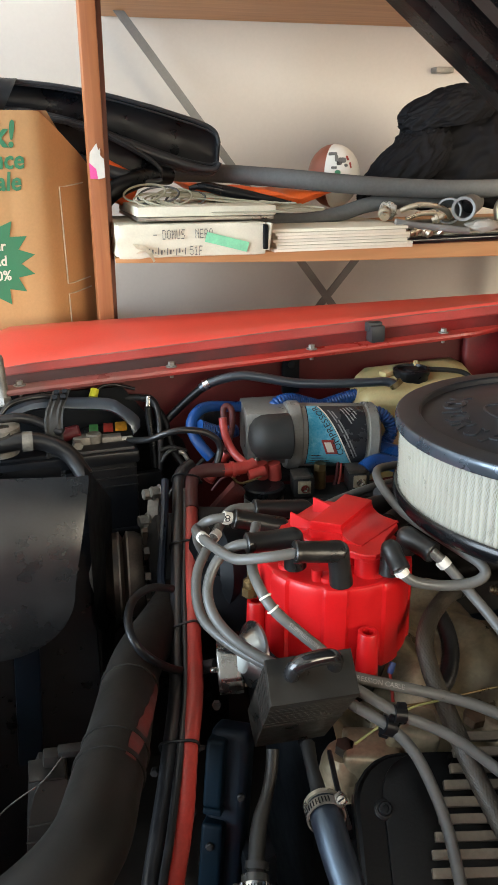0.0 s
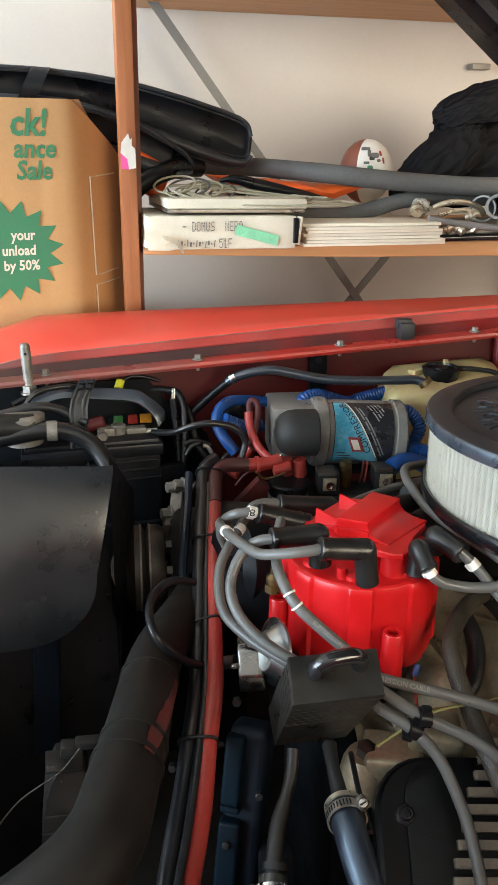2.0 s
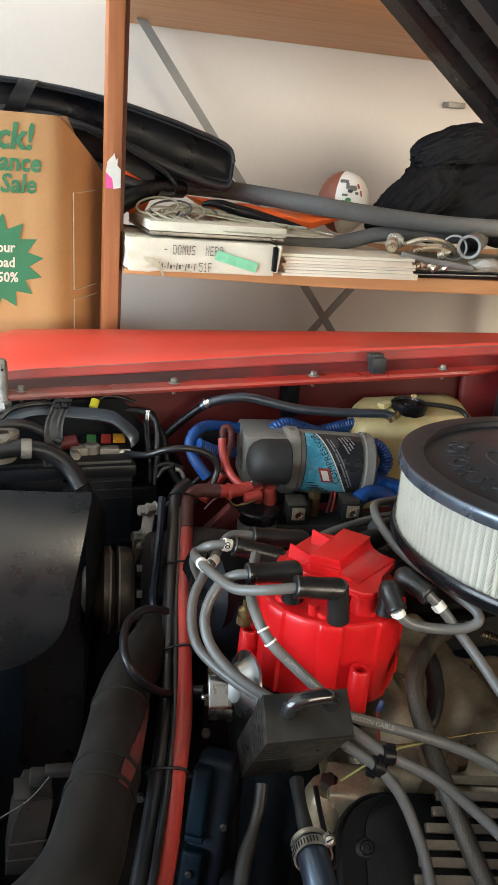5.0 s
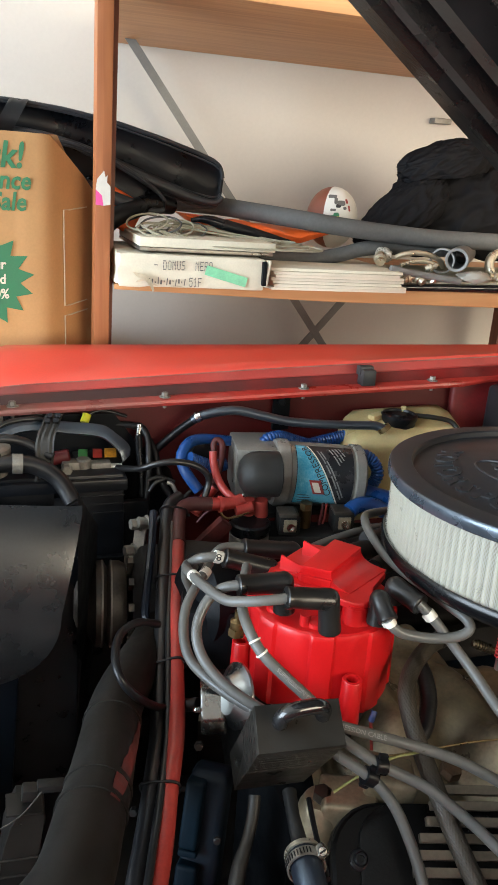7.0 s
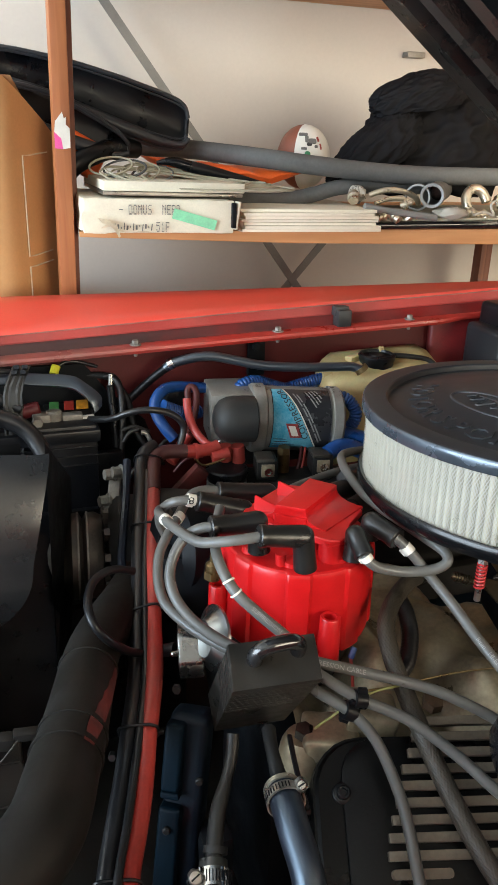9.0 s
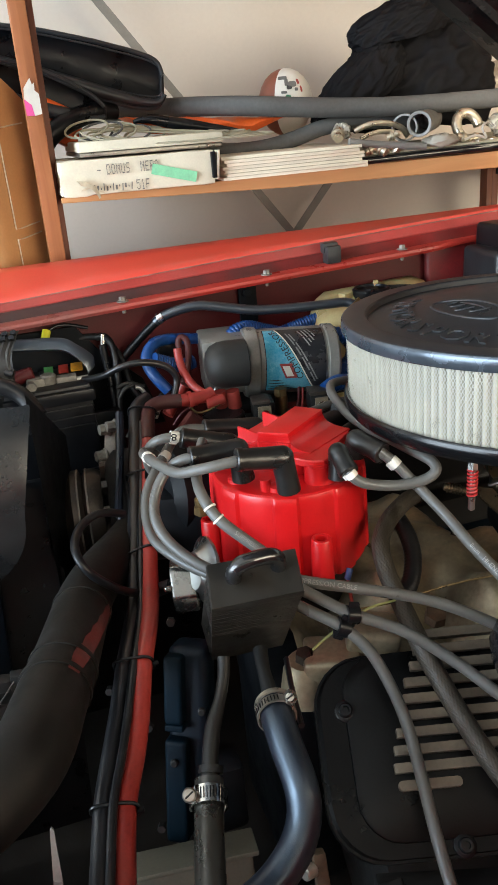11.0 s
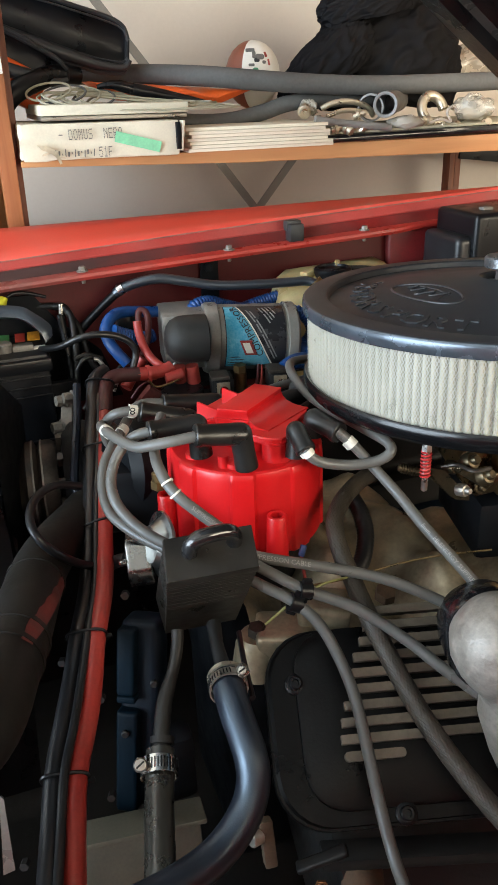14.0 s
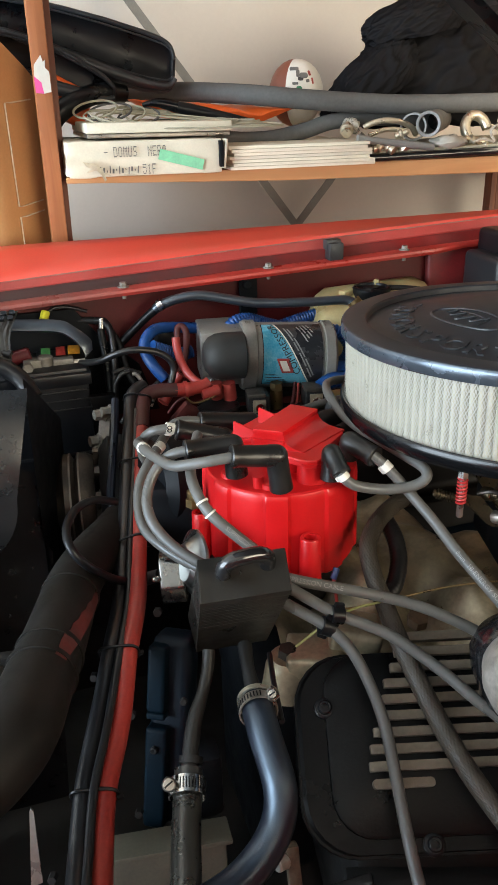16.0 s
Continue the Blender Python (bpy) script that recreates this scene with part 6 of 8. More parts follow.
add_box(bm, (0.005, 0.995, 0.812), (0.165, 0.115, 0.16), bevel=0.004)
add_box(bm, (0.005, 0.990, 0.880), (0.172, 0.122, 0.016), bevel=0.003)
case = part("case", bm, M_BATTERY, bat, "black ribbed battery case")
for k in range(3):
    bm = B()
    add_box(bm, (0.005, 0.936, 0.864 - 0.012 * k), (0.166, 0.003, 0.0025), bevel=0.001)
    part("ridge", bm, M_BATTERY, case)
bm = B()
add_box(bm, (0.060, 1.000, 0.890), (0.060, 0.070, 0.006), bevel=0.001)
part("top_label", bm, M_DIRTY, bat, "worn dark top label")
for x, w, mt in ((0.0415, 0.0135, M_GREEN), (0.0605, 0.0140, M_CABLERED), (0.0775, 0.0170, M_AMBER)):
    bm = B()
    add_box(bm, (x, 0.998, 0.8990), (w - 0.0015, 0.019, 0.0012), rot=(18, 0, -6), bevel=0.0004)
    part("sticker", bm, mt, bat, "coloured warning sticker")
bm = B()
add_box(bm, (0.080, 0.966, 0.893), (0.017, 0.009, 0.003), bevel=0.001)
part("sticker", bm, M_WHITE, bat, "white sticker")
for q in ([(0.039, 0.968, 0.896)]):
    bm = B()
    add_lathe(bm, solid(0.010, -0.016, 0.008, 0.002), Matrix.Translation(q), 20)
    add_box(bm, Vector(q) + Vector((-0.016, 0, -0.002)), (0.022, 0.020, 0.016), bevel=0.003)
    add_box(bm, Vector(q) + Vector((0.022, 0.0, -0.002)), (0.026, 0.016, 0.010), bevel=0.003)
    add_hex(bm, Vector(q) + Vector((-0.022, -0.014, 0)), (0, -1, 0), 0.007, 0.010)
    part("terminal_clamp", bm, M_LEAD, bat, "corroded lead terminal clamp")
bm = B()
add_lathe(bm, solid(0.009, -0.012, 0.014, 0.002), aim(Vector((0.009, 0.975, 0.904)), (1, 0, 0.2)), 18)
part("terminal_cover", bm, M_MAROON, bat, "dark red terminal cover")
bm = B()
rows = []
for k in range(9):
    t = k / 8
    a = Vector((0.005, 0.975, 0.962)).lerp(Vector((-0.009, 0.940, 0.943)), min(1, t * 2.2)) if t < 0.46 else Vector((-0.009, 0.940, 0.943)).lerp(Vector((-0.013, 0.935, 0.860)), (t - 0.46) / 0.54)
    rows.append([a + Vector((dx, -0.001 * (j % 2), 0.001 * (j % 2))) for j, dx in enumerate((-0.011, -0.0085, -0.0055, -0.0025, 0.0025, 0.0055, 0.0085, 0.011))])
loft(bm, rows)
geom = bmesh.ops.solidify(bm, geom=bm.faces[:], thickness=0.004)
strap = part("hold_down_strap", bm, M_STRAPGREY, bat, "ridged dark grey hold-down strap")
for k in range(4):
    bm = B()
    q = Vector((0.004, 0.971, 0.961)).lerp(Vector((-0.003, 0.953, 0.952)), 0.1 + 0.45 * (k // 2)) + Vector((0.005 if k % 2 else -0.005, -0.002, 0.002))
    add_box(bm, q, (0.0065, 0.005, 0.005), rot=(45, 0, 0))
    part("slot", bm, M_GLOSS, strap)
bm = B()
up = [(-0.089, 0.985, 0.929), (-0.048, 0.990, 0.945), (-0.020, 0.990, 0.950), (0.022, 0.990, 0.947), (0.064, 0.985, 0.943), (0.081, 0.978, 0.934), (0.098, 0.970, 0.919), (0.099, 0.966, 0.907)]
low = [(-0.089, 0.975, 0.919), (-0.048, 0.980, 0.935), (-0.021, 0.980, 0.940), (0.021, 0.980, 0.935), (0.059, 0.975, 0.931), (0.074, 0.968, 0.924), (0.085, 0.962, 0.912), (0.089, 0.960, 0.900)]
up, low = spline([Vector(v) for v in up], 5), spline([Vector(v) for v in low], 5)
loft(bm, [[u + Vector((0, 0.004, -0.003)), u, u.lerp(v, 0.5) + Vector((0, -0.002, 0.0015)), v, v + Vector((0, 0.004, -0.003))] for u, v in zip(up, low)], close=True)
part("carry_handle", bm, M_PIPE, bat, "glossy black carrying handle")
bm = B()
add_box(bm, (0.03, 0.985, 0.722), (0.26, 0.16, 0.012), bevel=0.003)
tagged(part("battery_tray", bm, M_BLACK), "black steel battery tray", "tray")
bm = B()
add_box(bm, (0.095, 0.950, 0.64), (0.05, 0.012, 0.42), bevel=0.003)
tagged(part("radiator_support", bm, M_BLACK), "black steel radiator support panel beside the battery", "panel")
# added fill: stands in for the dark space below the battery
bm = B()
add_box(bm, (-0.04, 0.945, 0.60), (0.42, 0.012, 0.24), bevel=0.003)
add_box(bm, (0.03, 0.935, 0.58), (0.34, 0.012, 0.40), bevel=0.003)
tagged(part("bay_dark_fill", bm, M_BLACK), "black panel added to keep the space under the battery dark", "panel", kind="structure")

# small leads round the battery
def lead(name, pts, r, material, label, category="cable", rib=0.0, pitch=0.004, group=""):
    bm = B()
    add_tube(bm, pts, r, 12, 8, rib=rib, pitch=pitch)
    return tagged(part(name, bm, material), label, category, group)


lead("battery_lead", [(0.071, 0.985, 0.885), (0.086, 0.955, 0.893), (0.104, 0.925, 0.903), (0.123, 0.910, 0.914), (0.144, 0.905, 0.918), (0.168, 0.905, 0.913), (0.184, 0.904, 0.903), (0.190, 0.904, 0.889), (0.185, 0.900, 0.874), (0.178, 0.892, 0.858)], 0.0042, M_RUBBER, "black battery lead looping across the bay")
lead("battery_lead", [(0.110, 1.020, 0.928), (0.122, 1.015, 0.928), (0.128, 1.000, 0.914), (0.127, 0.985, 0.879), (0.119, 0.960, 0.832), (0.112, 0.930, 0.797), (0.109, 0.900, 0.781)], 0.0048, M_RUBBER, "black cable beside the battery")
lead("battery_lead", [(0.068, 1.030, 0.928), (0.092, 1.030, 0.928), (0.118, 1.020, 0.927), (0.129, 1.010, 0.914), (0.138, 1.000, 0.897), (0.144, 0.985, 0.861), (0.157, 0.950, 0.842)], 0.0045, M_DIRTY, "grey-brown cable behind the battery")
lead("convoluted_tube", [(0.115, 1.000, 0.922), (0.116, 0.995, 0.900), (0.117, 0.985, 0.871), (0.116, 0.970, 0.844)], 0.0048, M_BLACK, "black wire tube beside the battery", rib=0.0003)
# pale piece added in place of daylight coming through a gap
bm = B()
add_prism(bm, [(-0.0045, -0.022), (0.0038, -0.021), (0.0045, 0.030), (0.0030, 0.032), (0.0016, 0.030)], -0.002, 0.002, Matrix.Translation((-0.028, 0.430, 0.694)) @ pose(0, 0, 0, 62, 0, 0))
tagged(part("gap_daylight", bm, M_COMP), "pale strip standing in for daylight through a low gap", "strip")
lead("steel_stud", [(0.119, 1.015, 0.932), (0.117, 1.010, 0.911)], 0.0038, M_ZINC, "threaded steel hold-down stud", "stud")
lead("tag_lead", [(0.051, 1.018, 0.946), (0.062, 1.020, 0.951), (0.080, 1.022, 0.949), (0.102, 1.020, 0.942)], 0.0022, M_RUBBER, "thin black lead with a yellow end")
lead("yellow_cap", [(0.049, 1.018, 0.947), (0.045, 1.012, 0.938)], 0.0058, M_YELLOW, "bright yellow plastic wire cap", "cap")
lead("cooler_hose", [(-0.100, 0.950, 0.933), (-0.061, 0.950, 0.940), (-0.035, 0.950, 0.936), (-0.013, 0.945, 0.924), (0.000, 0.940, 0.918)], 0.0060, M_RUBBER, "black rubber hose across the battery", "hose", group="engine bay hoses")
lead("cooler_hose", [(-0.106, 0.920, 0.913), (-0.069, 0.920, 0.918), (-0.043, 0.920, 0.920), (-0.017, 0.918, 0.914), (0.005, 0.910, 0.900), (0.020, 0.895, 0.876)], 0.0105, M_RUBBER, "black rubber hose in front of the battery", "hose", group="engine bay hoses")
bm = B()
cq = Vector((-0.042, 0.920, 0.919))
add_ring(bm, cq, (1, 0.0, -0.05), 0.0106, 0.0014, 0.012, 30)
tagged(part("hose_clamp", bm, M_LEAD), "dull metal clamp on a battery-side hose", "hose clamp", "hose clamps")
bm = B()
rc = Vector((-0.075, 0.940, 0.930))
radiator = thing("radiator", (-0.05, 0.93, 0.60), "dull metal radiator tank with filler neck and cap", "radiator")
add_lathe(bm, [(0, -0.03), (0.022, -0.03), (0.022, -0.006), (0.026, -0.005), (0.026, 0.004), (0.020, 0.007), (0, 0.007)], Matrix.Translation(rc), 32)
part("radiator_cap", bm, M_LEAD, radiator, "dull metal radiator cap")
bm = B()
add_tube(bm, [(-0.138, 0.920, 0.929), (-0.101, 0.925, 0.926), (-0.063, 0.930, 0.922)], 0.016, 12)
part("filler_neck", bm, M_DIRTY, radiator, "dull metal filler neck")
pin = thing("hood_prop_pin", (-0.0655, 0.995, 0.955), "dull steel hood pin with a cross hole on the fender lip", "pin")
PM = aim((-0.0655, 0.995, 0.950), (-0.022, 0.0, 1.0), (0, 1, 0))
bm = B()
add_lathe(bm, [(0, 0), (0.0064, 0), (0.0064, 0.0525), (0.0062, 0.0545), (0.0048, 0.0580), (0.0030, 0.0590), (0, 0.0593)], PM, 24)
part("stud", bm, M_LEAD, pin, "dull grey steel stud")
# black disc in place of a hole, for the shade inside it
bm = B()
add_lathe(bm, [(0, 0), (0.0017, 0), (0.0017, 0.0006), (0, 0.0006)], PM @ pose(0, -0.0062, 0.0465, 90, 0, 0), 14)
part("cross_hole", bm, M_VOID, pin, "dark cross hole")
bm = B()
add_hex(bm, PM @ Vector((0, 0, -0.003)), (-0.022, 0, 1), 0.0100, 0.0085)
part("nut", bm, M_LEAD, pin, "dull hex nut")
bm = B()
add_lathe(bm, solid(0.0118, -0.0055, -0.003, 0.0005), PM, 24)
part("washer", bm, M_ZINC, pin, "plain washer")
lead("thin_cable", [(-0.079, 0.960, 0.929), (-0.061, 0.970, 0.950), (-0.037, 0.980, 0.954), (-0.013, 0.985, 0.953), (0.008, 0.990, 0.946)], 0.0032, M_RUBBER, "thin black cable over the battery")
lead("washer_tube", [(-0.088, 0.990, 0.933), (-0.054, 1.000, 0.945), (-0.034, 1.005, 0.949), (-0.009, 1.010, 0.951)], 0.0035, M_RUBBER, "thin black tube along the fender lip")

# ---- black pipe along the inner fender ----
# same hose continued in black, since this end shows no sheen
lead("overflow_hose_tail", [(0.118, 1.005, 0.878), (0.150, 1.005, 0.907), (0.176, 1.000, 0.931), (0.196, 0.9918, 0.9485)], 0.0056, M_BLACK, "black hose end without the painted sheen, clipped to the inner fender", "hose", group="engine bay hoses")
lead("coolant_overflow_hose", [(0.188, 0.9945, 0.942), (0.195, 0.992, 0.948), (0.219, 0.985, 0.956), (0.245, 0.980, 0.959), (0.276, 0.975, 0.953), (0.315, 0.968, 0.945), (0.362, 0.960, 0.942), (0.411, 0.953, 0.941), (0.439, 0.948, 0.941), (0.451, 0.942, 0.936)], 0.0064, M_PIPE, "glossy black hose from the reservoir", "hose", group="engine bay hoses")
bm = B()
add_ring(bm, (0.195, 0.992, 0.948), Vector((0.211, 0.987, 0.954)) - Vector((0.186, 0.995, 0.940)), 0.0064, 0.0012, 0.008, 24)
tagged(part("pipe_clip", bm, M_STEEL), "small bright steel pipe clip", "clip")
bm = B()
add_ring(bm, (0.450, 0.943, 0.938), (0.5, -0.3, -0.7), 0.0074, 0.0022, 0.007, 24)
tagged(part("hose_clamp", bm, M_BRASS), "brown spring clamp at the reservoir", "hose clamp", "hose clamps")
bm = B()
add_box(bm, (0.326, 1.028, 0.948), (0.026, 0.008, 0.07), bevel=0.003)
add_lathe(bm, solid(0.006, 0, 0.006), aim(Vector((0.323, 1.022, 0.957)), (0, -1, 0.1)), 16)
tagged(part("fender_bracket", bm, M_VOID), "black bracket plate on the inner fender", "bracket")

# ---- washer reservoir ----
res = thing("washer_reservoir", (0.49, 0.95, 0.86), "yellowed translucent plastic fluid reservoir", "reservoir")
bm = B()
o = [(0.402, 0.956), (0.410, 0.946), (0.572, 0.940), (0.590, 0.950), (0.594, 1.000), (0.582, 1.020), (0.43, 1.022), (0.408, 1.006)]
cx, cy = 0.500, 0.985
rows = []
for z, s in ((0.80, 0.94), (0.815, 0.99), (0.87, 1.0), (0.902, 1.0), (0.913, 0.988), (0.921, 0.955), (0.927, 0.90)):
    rows.append([(cx + (x - cx) * s, cy + (y - cy) * s, z + 0.30 * max(0, y - 0.962) * max(0, (z - 0.90) / 0.026) + 0.004 * (x - cx) / 0.1) for x, y in o])
rows.append([(cx + (x - cx) * 0.72, cy + (y - cy) * 0.72, 0.9325 + 0.25 * max(0, y - 0.962) * 0.8) for x, y in o])
loft(bm, rows, close=True, caps=True)
bmesh.ops.bevel(bm, geom=[e for e in bm.edges if abs(e.verts[0].co.z - e.verts[1].co.z) > 0.03], offset=0.006, segments=2, profile=0.5, affect="EDGES")
part("tank", bm, M_CREAM, res, "yellowed plastic tank", sharp=85)
bm = B()
rq = Vector((0.491, 0.978, 0.950))
add_lathe(bm, [(0.024, -0.022), (0.0245, -0.012), (0.0265, -0.008), (0.0265, -0.003), (0.0240, -0.001), (0.0215, -0.001), (0.0205, -0.004), (0.012, -0.005), (0.010, -0.002), (0, -0.002)], Matrix.Translation(rq), 36)
part("filler_cap", bm, M_BLACK, res, "black screw cap")
bm = B()
add_box(bm, rq + Vector((-0.030, 0.010, -0.008)), (0.026, 0.014, 0.008), rot=(0, -6, 20), bevel=0.002)
part("cap_tab", bm, M_CREAM, res, "yellowed cap tab")
bm = B()
add_box(bm, rq + Vector((0.016, 0.018, -0.001)), (0.007, 0.006, 0.010), bevel=0.002)
part("cap_knob", bm, M_CREAM, res, "yellowed cap knob")
bm = B()
add_tube(bm, [rq + Vector((0.020, -0.004, -0.004)), rq + Vector((0.050, -0.010, -0.006)), rq + Vector((0.078, -0.018, -0.012)), rq + Vector((0.086, -0.034, -0.030)), rq + Vector((0.087, -0.040, -0.05))], 0.0036, 10)
part("cap_leash", bm, M_DIRTY, res, "brown-black cap leash")

# ---- compressor ----
comp = thing("air_compressor", (0.33, 0.92, 0.87), "small grey electric air compressor with teal label", "compressor")
c0, c1 = Vector((0.288, 0.930, 0.887)), Vector((0.389, 0.915, 0.881))
cd = (c1 - c0)
cl = cd.length
cm = aim(c0, cd, (0, 0, 1))
CR = 0.0425
bm = B()
add_lathe(bm, [(0, -0.004), (CR + 0.001, -0.004), (CR + 0.003, 0.0), (CR + 0.003, 0.012), (CR, 0.014), (CR, cl - 0.005), (CR - 0.0012, cl - 0.004), (CR - 0.0012, cl - 0.001), (CR + 0.0018, cl), (CR + 0.0018, cl + 0.011), (CR - 0.003, cl + 0.015), (0, cl + 0.015)], cm, 64)
motor = part("motor_body", bm, M_COMP, comp, "grey metal motor barrel")


def wrap(a0, a1, z0, z1, r, m, n=14, skew=0.0):
    """A patch on the barrel between two angles and two lengths."""
    b = B()
    rows = []
    for i in range(n + 1):
        a = radians(a0 + (a1 - a0) * i / n)
        s = skew * i / n
        rows.append([m @ Vector((r * math.cos(a), r * math.sin(a), z)) for z in (z0 + s, z1 + s)])
    return loft(b, rows)


# angle round the barrel that faces the camera
fc = cm.inverted() @ Vector(CAMERA_SIDE)
FA = math.degrees(math.atan2(fc.y, fc.x))
SGN = 1 if (cm.to_3x3() @ Vector((math.cos(radians(FA + 40)), math.sin(radians(FA + 40)), 0))).z > (cm.to_3x3() @ Vector((math.cos(radians(FA)), math.sin(radians(FA)), 0))).z else -1
sgn = SGN
part("label", wrap(FA - 62, FA + 62, 0.019, cl - 0.0055, CR + 0.0004, cm), M_LABEL, motor, "black label")
b = B()
rows = []
for i in range(15):
    a = radians(FA + SGN * (60 - 120 * i / 14))
    rows.append([cm @ Vector(((CR + 0.0008) * math.cos(a), (CR + 0.0008) * math.sin(a), z)) for z in (0.020, 0.034 + 0.046 * i / 14)])
part("label", loft(b, rows), M_TEAL, motor, "teal label panel")
b = B()
rows = []
for i in range(15):
    a = radians(FA + SGN * (60 - 120 * i / 14))
    rows.append([cm @ Vector(((CR + 0.0009) * math.cos(a), (CR + 0.0009) * math.sin(a), z)) for z in (0.0345 + 0.046 * i / 14, 0.0365 + 0.046 * i / 14)])
part("label_stripe", loft(b, rows), M_PRINTWHITE, motor, "white diagonal stripe")


def on_barrel(body, size, z, ang, turn, material, label, r=CR + 0.0013):
    b = B()
    ct, st = math.cos(radians(turn)), math.sin(radians(turn))

    def bend(q):
        x, y = q.x * ct - q.y * st, q.x * st + q.y * ct
        a = radians(FA + sgn * ang) + sgn * y / r
        return cm @ Vector(((r + q.z) * math.cos(a), (r + q.z) * math.sin(a), z + x))
    add_text(b, body, size, None, 0.0001, bend)
    part("lettering", b, material, motor, label)


on_barrel("COMPRESSOR", 0.0125, 0.0475, 10, 117, M_LABEL, "black printed lettering")
def edge_line(off, a0, a1, w, material):
    """A print line that runs beside the diagonal edge of the teal panel."""
    b = B()
    rows = []
    for i in range(6):
        g = a0 + (a1 - a0) * i / 5
        z = 0.0345 + 0.046 * (60 - g) / 120 + off
        a = radians(FA + SGN * g)
        rows.append([cm @ Vector(((CR + 0.0009) * math.cos(a), (CR + 0.0009) * math.sin(a), s)) for s in (z, z + w)])
    part("print_line", loft(b, rows), material, motor)


for off, dashes in ((0.0075, ((48, 22), (19, 4), (1, -22), (-25, -44))), (0.0115, ((46, 30), (27, -6), (-9, -40))), (0.026, ((52, 40), (38, 20))), (0.031, ((54, 36), (34, 26))), (0.036, ((56, 44), (42, 30))), (0.041, ((57, 48), (46, 38)))):
    for a0, a1 in dashes:
        edge_line(off, a0, a1, 0.0020, M_FAINT)
b = wrap(FA - sgn * 8, FA - sgn * 34, 0.036, 0.052, CR + 0.0012, cm, 6, skew=0.008)
badge = part("badge", b, M_CABLERED, motor, "red rounded badge")
part("badge_bar", wrap(FA - sgn * 12, FA - sgn * 30, 0.0395, 0.0485, CR + 0.0018, cm, 6, skew=0.006), M_PRINTWHITE, motor)
for k in range(4):
    part("label_stripe", wrap(FA - sgn * (36 + 6 * k), FA - sgn * (38 + 6 * k), 0.021, 0.034 + 0.006 * k, CR + 0.0012, cm, 3, skew=0.006), M_LABEL, motor)
bm = B()
hq = Vector((0.252, 0.935, 0.890))
add_box(bm, hq + Vector((0.012, 0.02, -0.002)), (0.058, 0.075, 0.072), rot=(0, 0, -8), bevel=0.004)
part("pump_head", bm, M_COMP, comp, "grey finned pump head")
for dx, dz in ((-0.012, 0.026), (-0.012, -0.026), (0.03, 0.026)):
    bm = B()
    add_lathe(bm, solid(0.0028, 0, 0.004), aim(hq + Vector((dx, -0.022, dz)), (-0.1, -1, 0)), 12)
    part("screw", bm, M_STEEL, comp)
bm = B()
fm = aim(Vector((0.2765, 0.885, 0.902)), (-1, 0.12, 0.02))
add_lathe(bm, [(0, 0), (0.0270, 0), (0.0292, 0.0015), (0.0292, 0.026), (0.0280, 0.036), (0.0240, 0.0445), (0.0170, 0.0500), (0.0085, 0.0525), (0, 0.0530)], fm, 40)
part("intake_filter", bm, M_DOME, comp, "rounded matt black intake filter")
bm = B()
add_box(bm, c0.lerp(c1, 0.45) + Vector((0, 0.02, -0.050)), (0.17, 0.075, 0.008), bevel=0.002)
part("mount_plate", bm, M_DIRTY, comp, "dark mounting plate")

# solenoid valves and manifold below the compressor
for q, mt in (((0.286, 0.865, 0.845), M_DIRTY), ((0.361, 0.865, 0.843), M_DIRTY)):
    s = thing("air_solenoid", q, "small dark solenoid valve block under the compressor", "solenoid", "air solenoids")
    bm = B()
    add_box(bm, q, (0.027, 0.034, 0.026), rot=(0, 0, -10), bevel=0.003)
    part("body", bm, mt, s)
    bm = B()
    add_box(bm, Vector(q) + Vector((-0.003, -0.0175, 0.001)), (0.0165, 0.003, 0.0165), rot=(0, 0, -10), bevel=0.001)
    part("face_plate", bm, M_TANSTEEL, s, "dull brown square face plate")
    bm = B()
    add_lathe(bm, [(0, 0), (0.0052, 0), (0.0052, 0.003), (0.003, 0.003), (0.003, 0.001), (0, 0.001)], aim(Vector(q) + Vector((-0.003, -0.0192, 0.0)), (-0.17, -1, 0.1)), 18)
    part("screw", bm, M_STEEL, s, "bright socket screw")
    bm = B()
    add_box(bm, Vector(q) + Vector((-0.004, -0.004, 0.0145)), (0.023, 0.028, 0.005), rot=(0, 0, -10), bevel=0.002)
    part("bracket", bm, M_GRIME, s, "tarnished top bracket")
bm = B()
bq = Vector((0.316, 0.880, 0.853))
add_hex(bm, bq, (0, 0, 1), 0.009, 0.009)
add_lathe(bm, solid(0.008, -0.03, 0), Matrix.Translation(bq), 16)
tagged(part("brass_fitting", bm, M_BRASS), "brass hose fitting under the compressor", "fitting")
lead("thin_cable", [(0.345, 0.890, 0.860), (0.341, 0.885, 0.838), (0.334, 0.880, 0.820)], 0.0022, M_MAROON, "thin dark red wire under the compressor")
lead("thin_cable", [(0.350, 0.890, 0.860), (0.346, 0.885, 0.833), (0.337, 0.880, 0.816)], 0.0018, M_CABLERED, "thin red wire under the compressor")
bm = B()
add_box(bm, (0.331, 0.870, 0.813), (0.20, 0.05, 0.03), rot=(0, 0, -12), bevel=0.006)
tagged(part("air_manifold", bm, M_DIRTY), "dark bracket plate under the solenoids", "bracket")
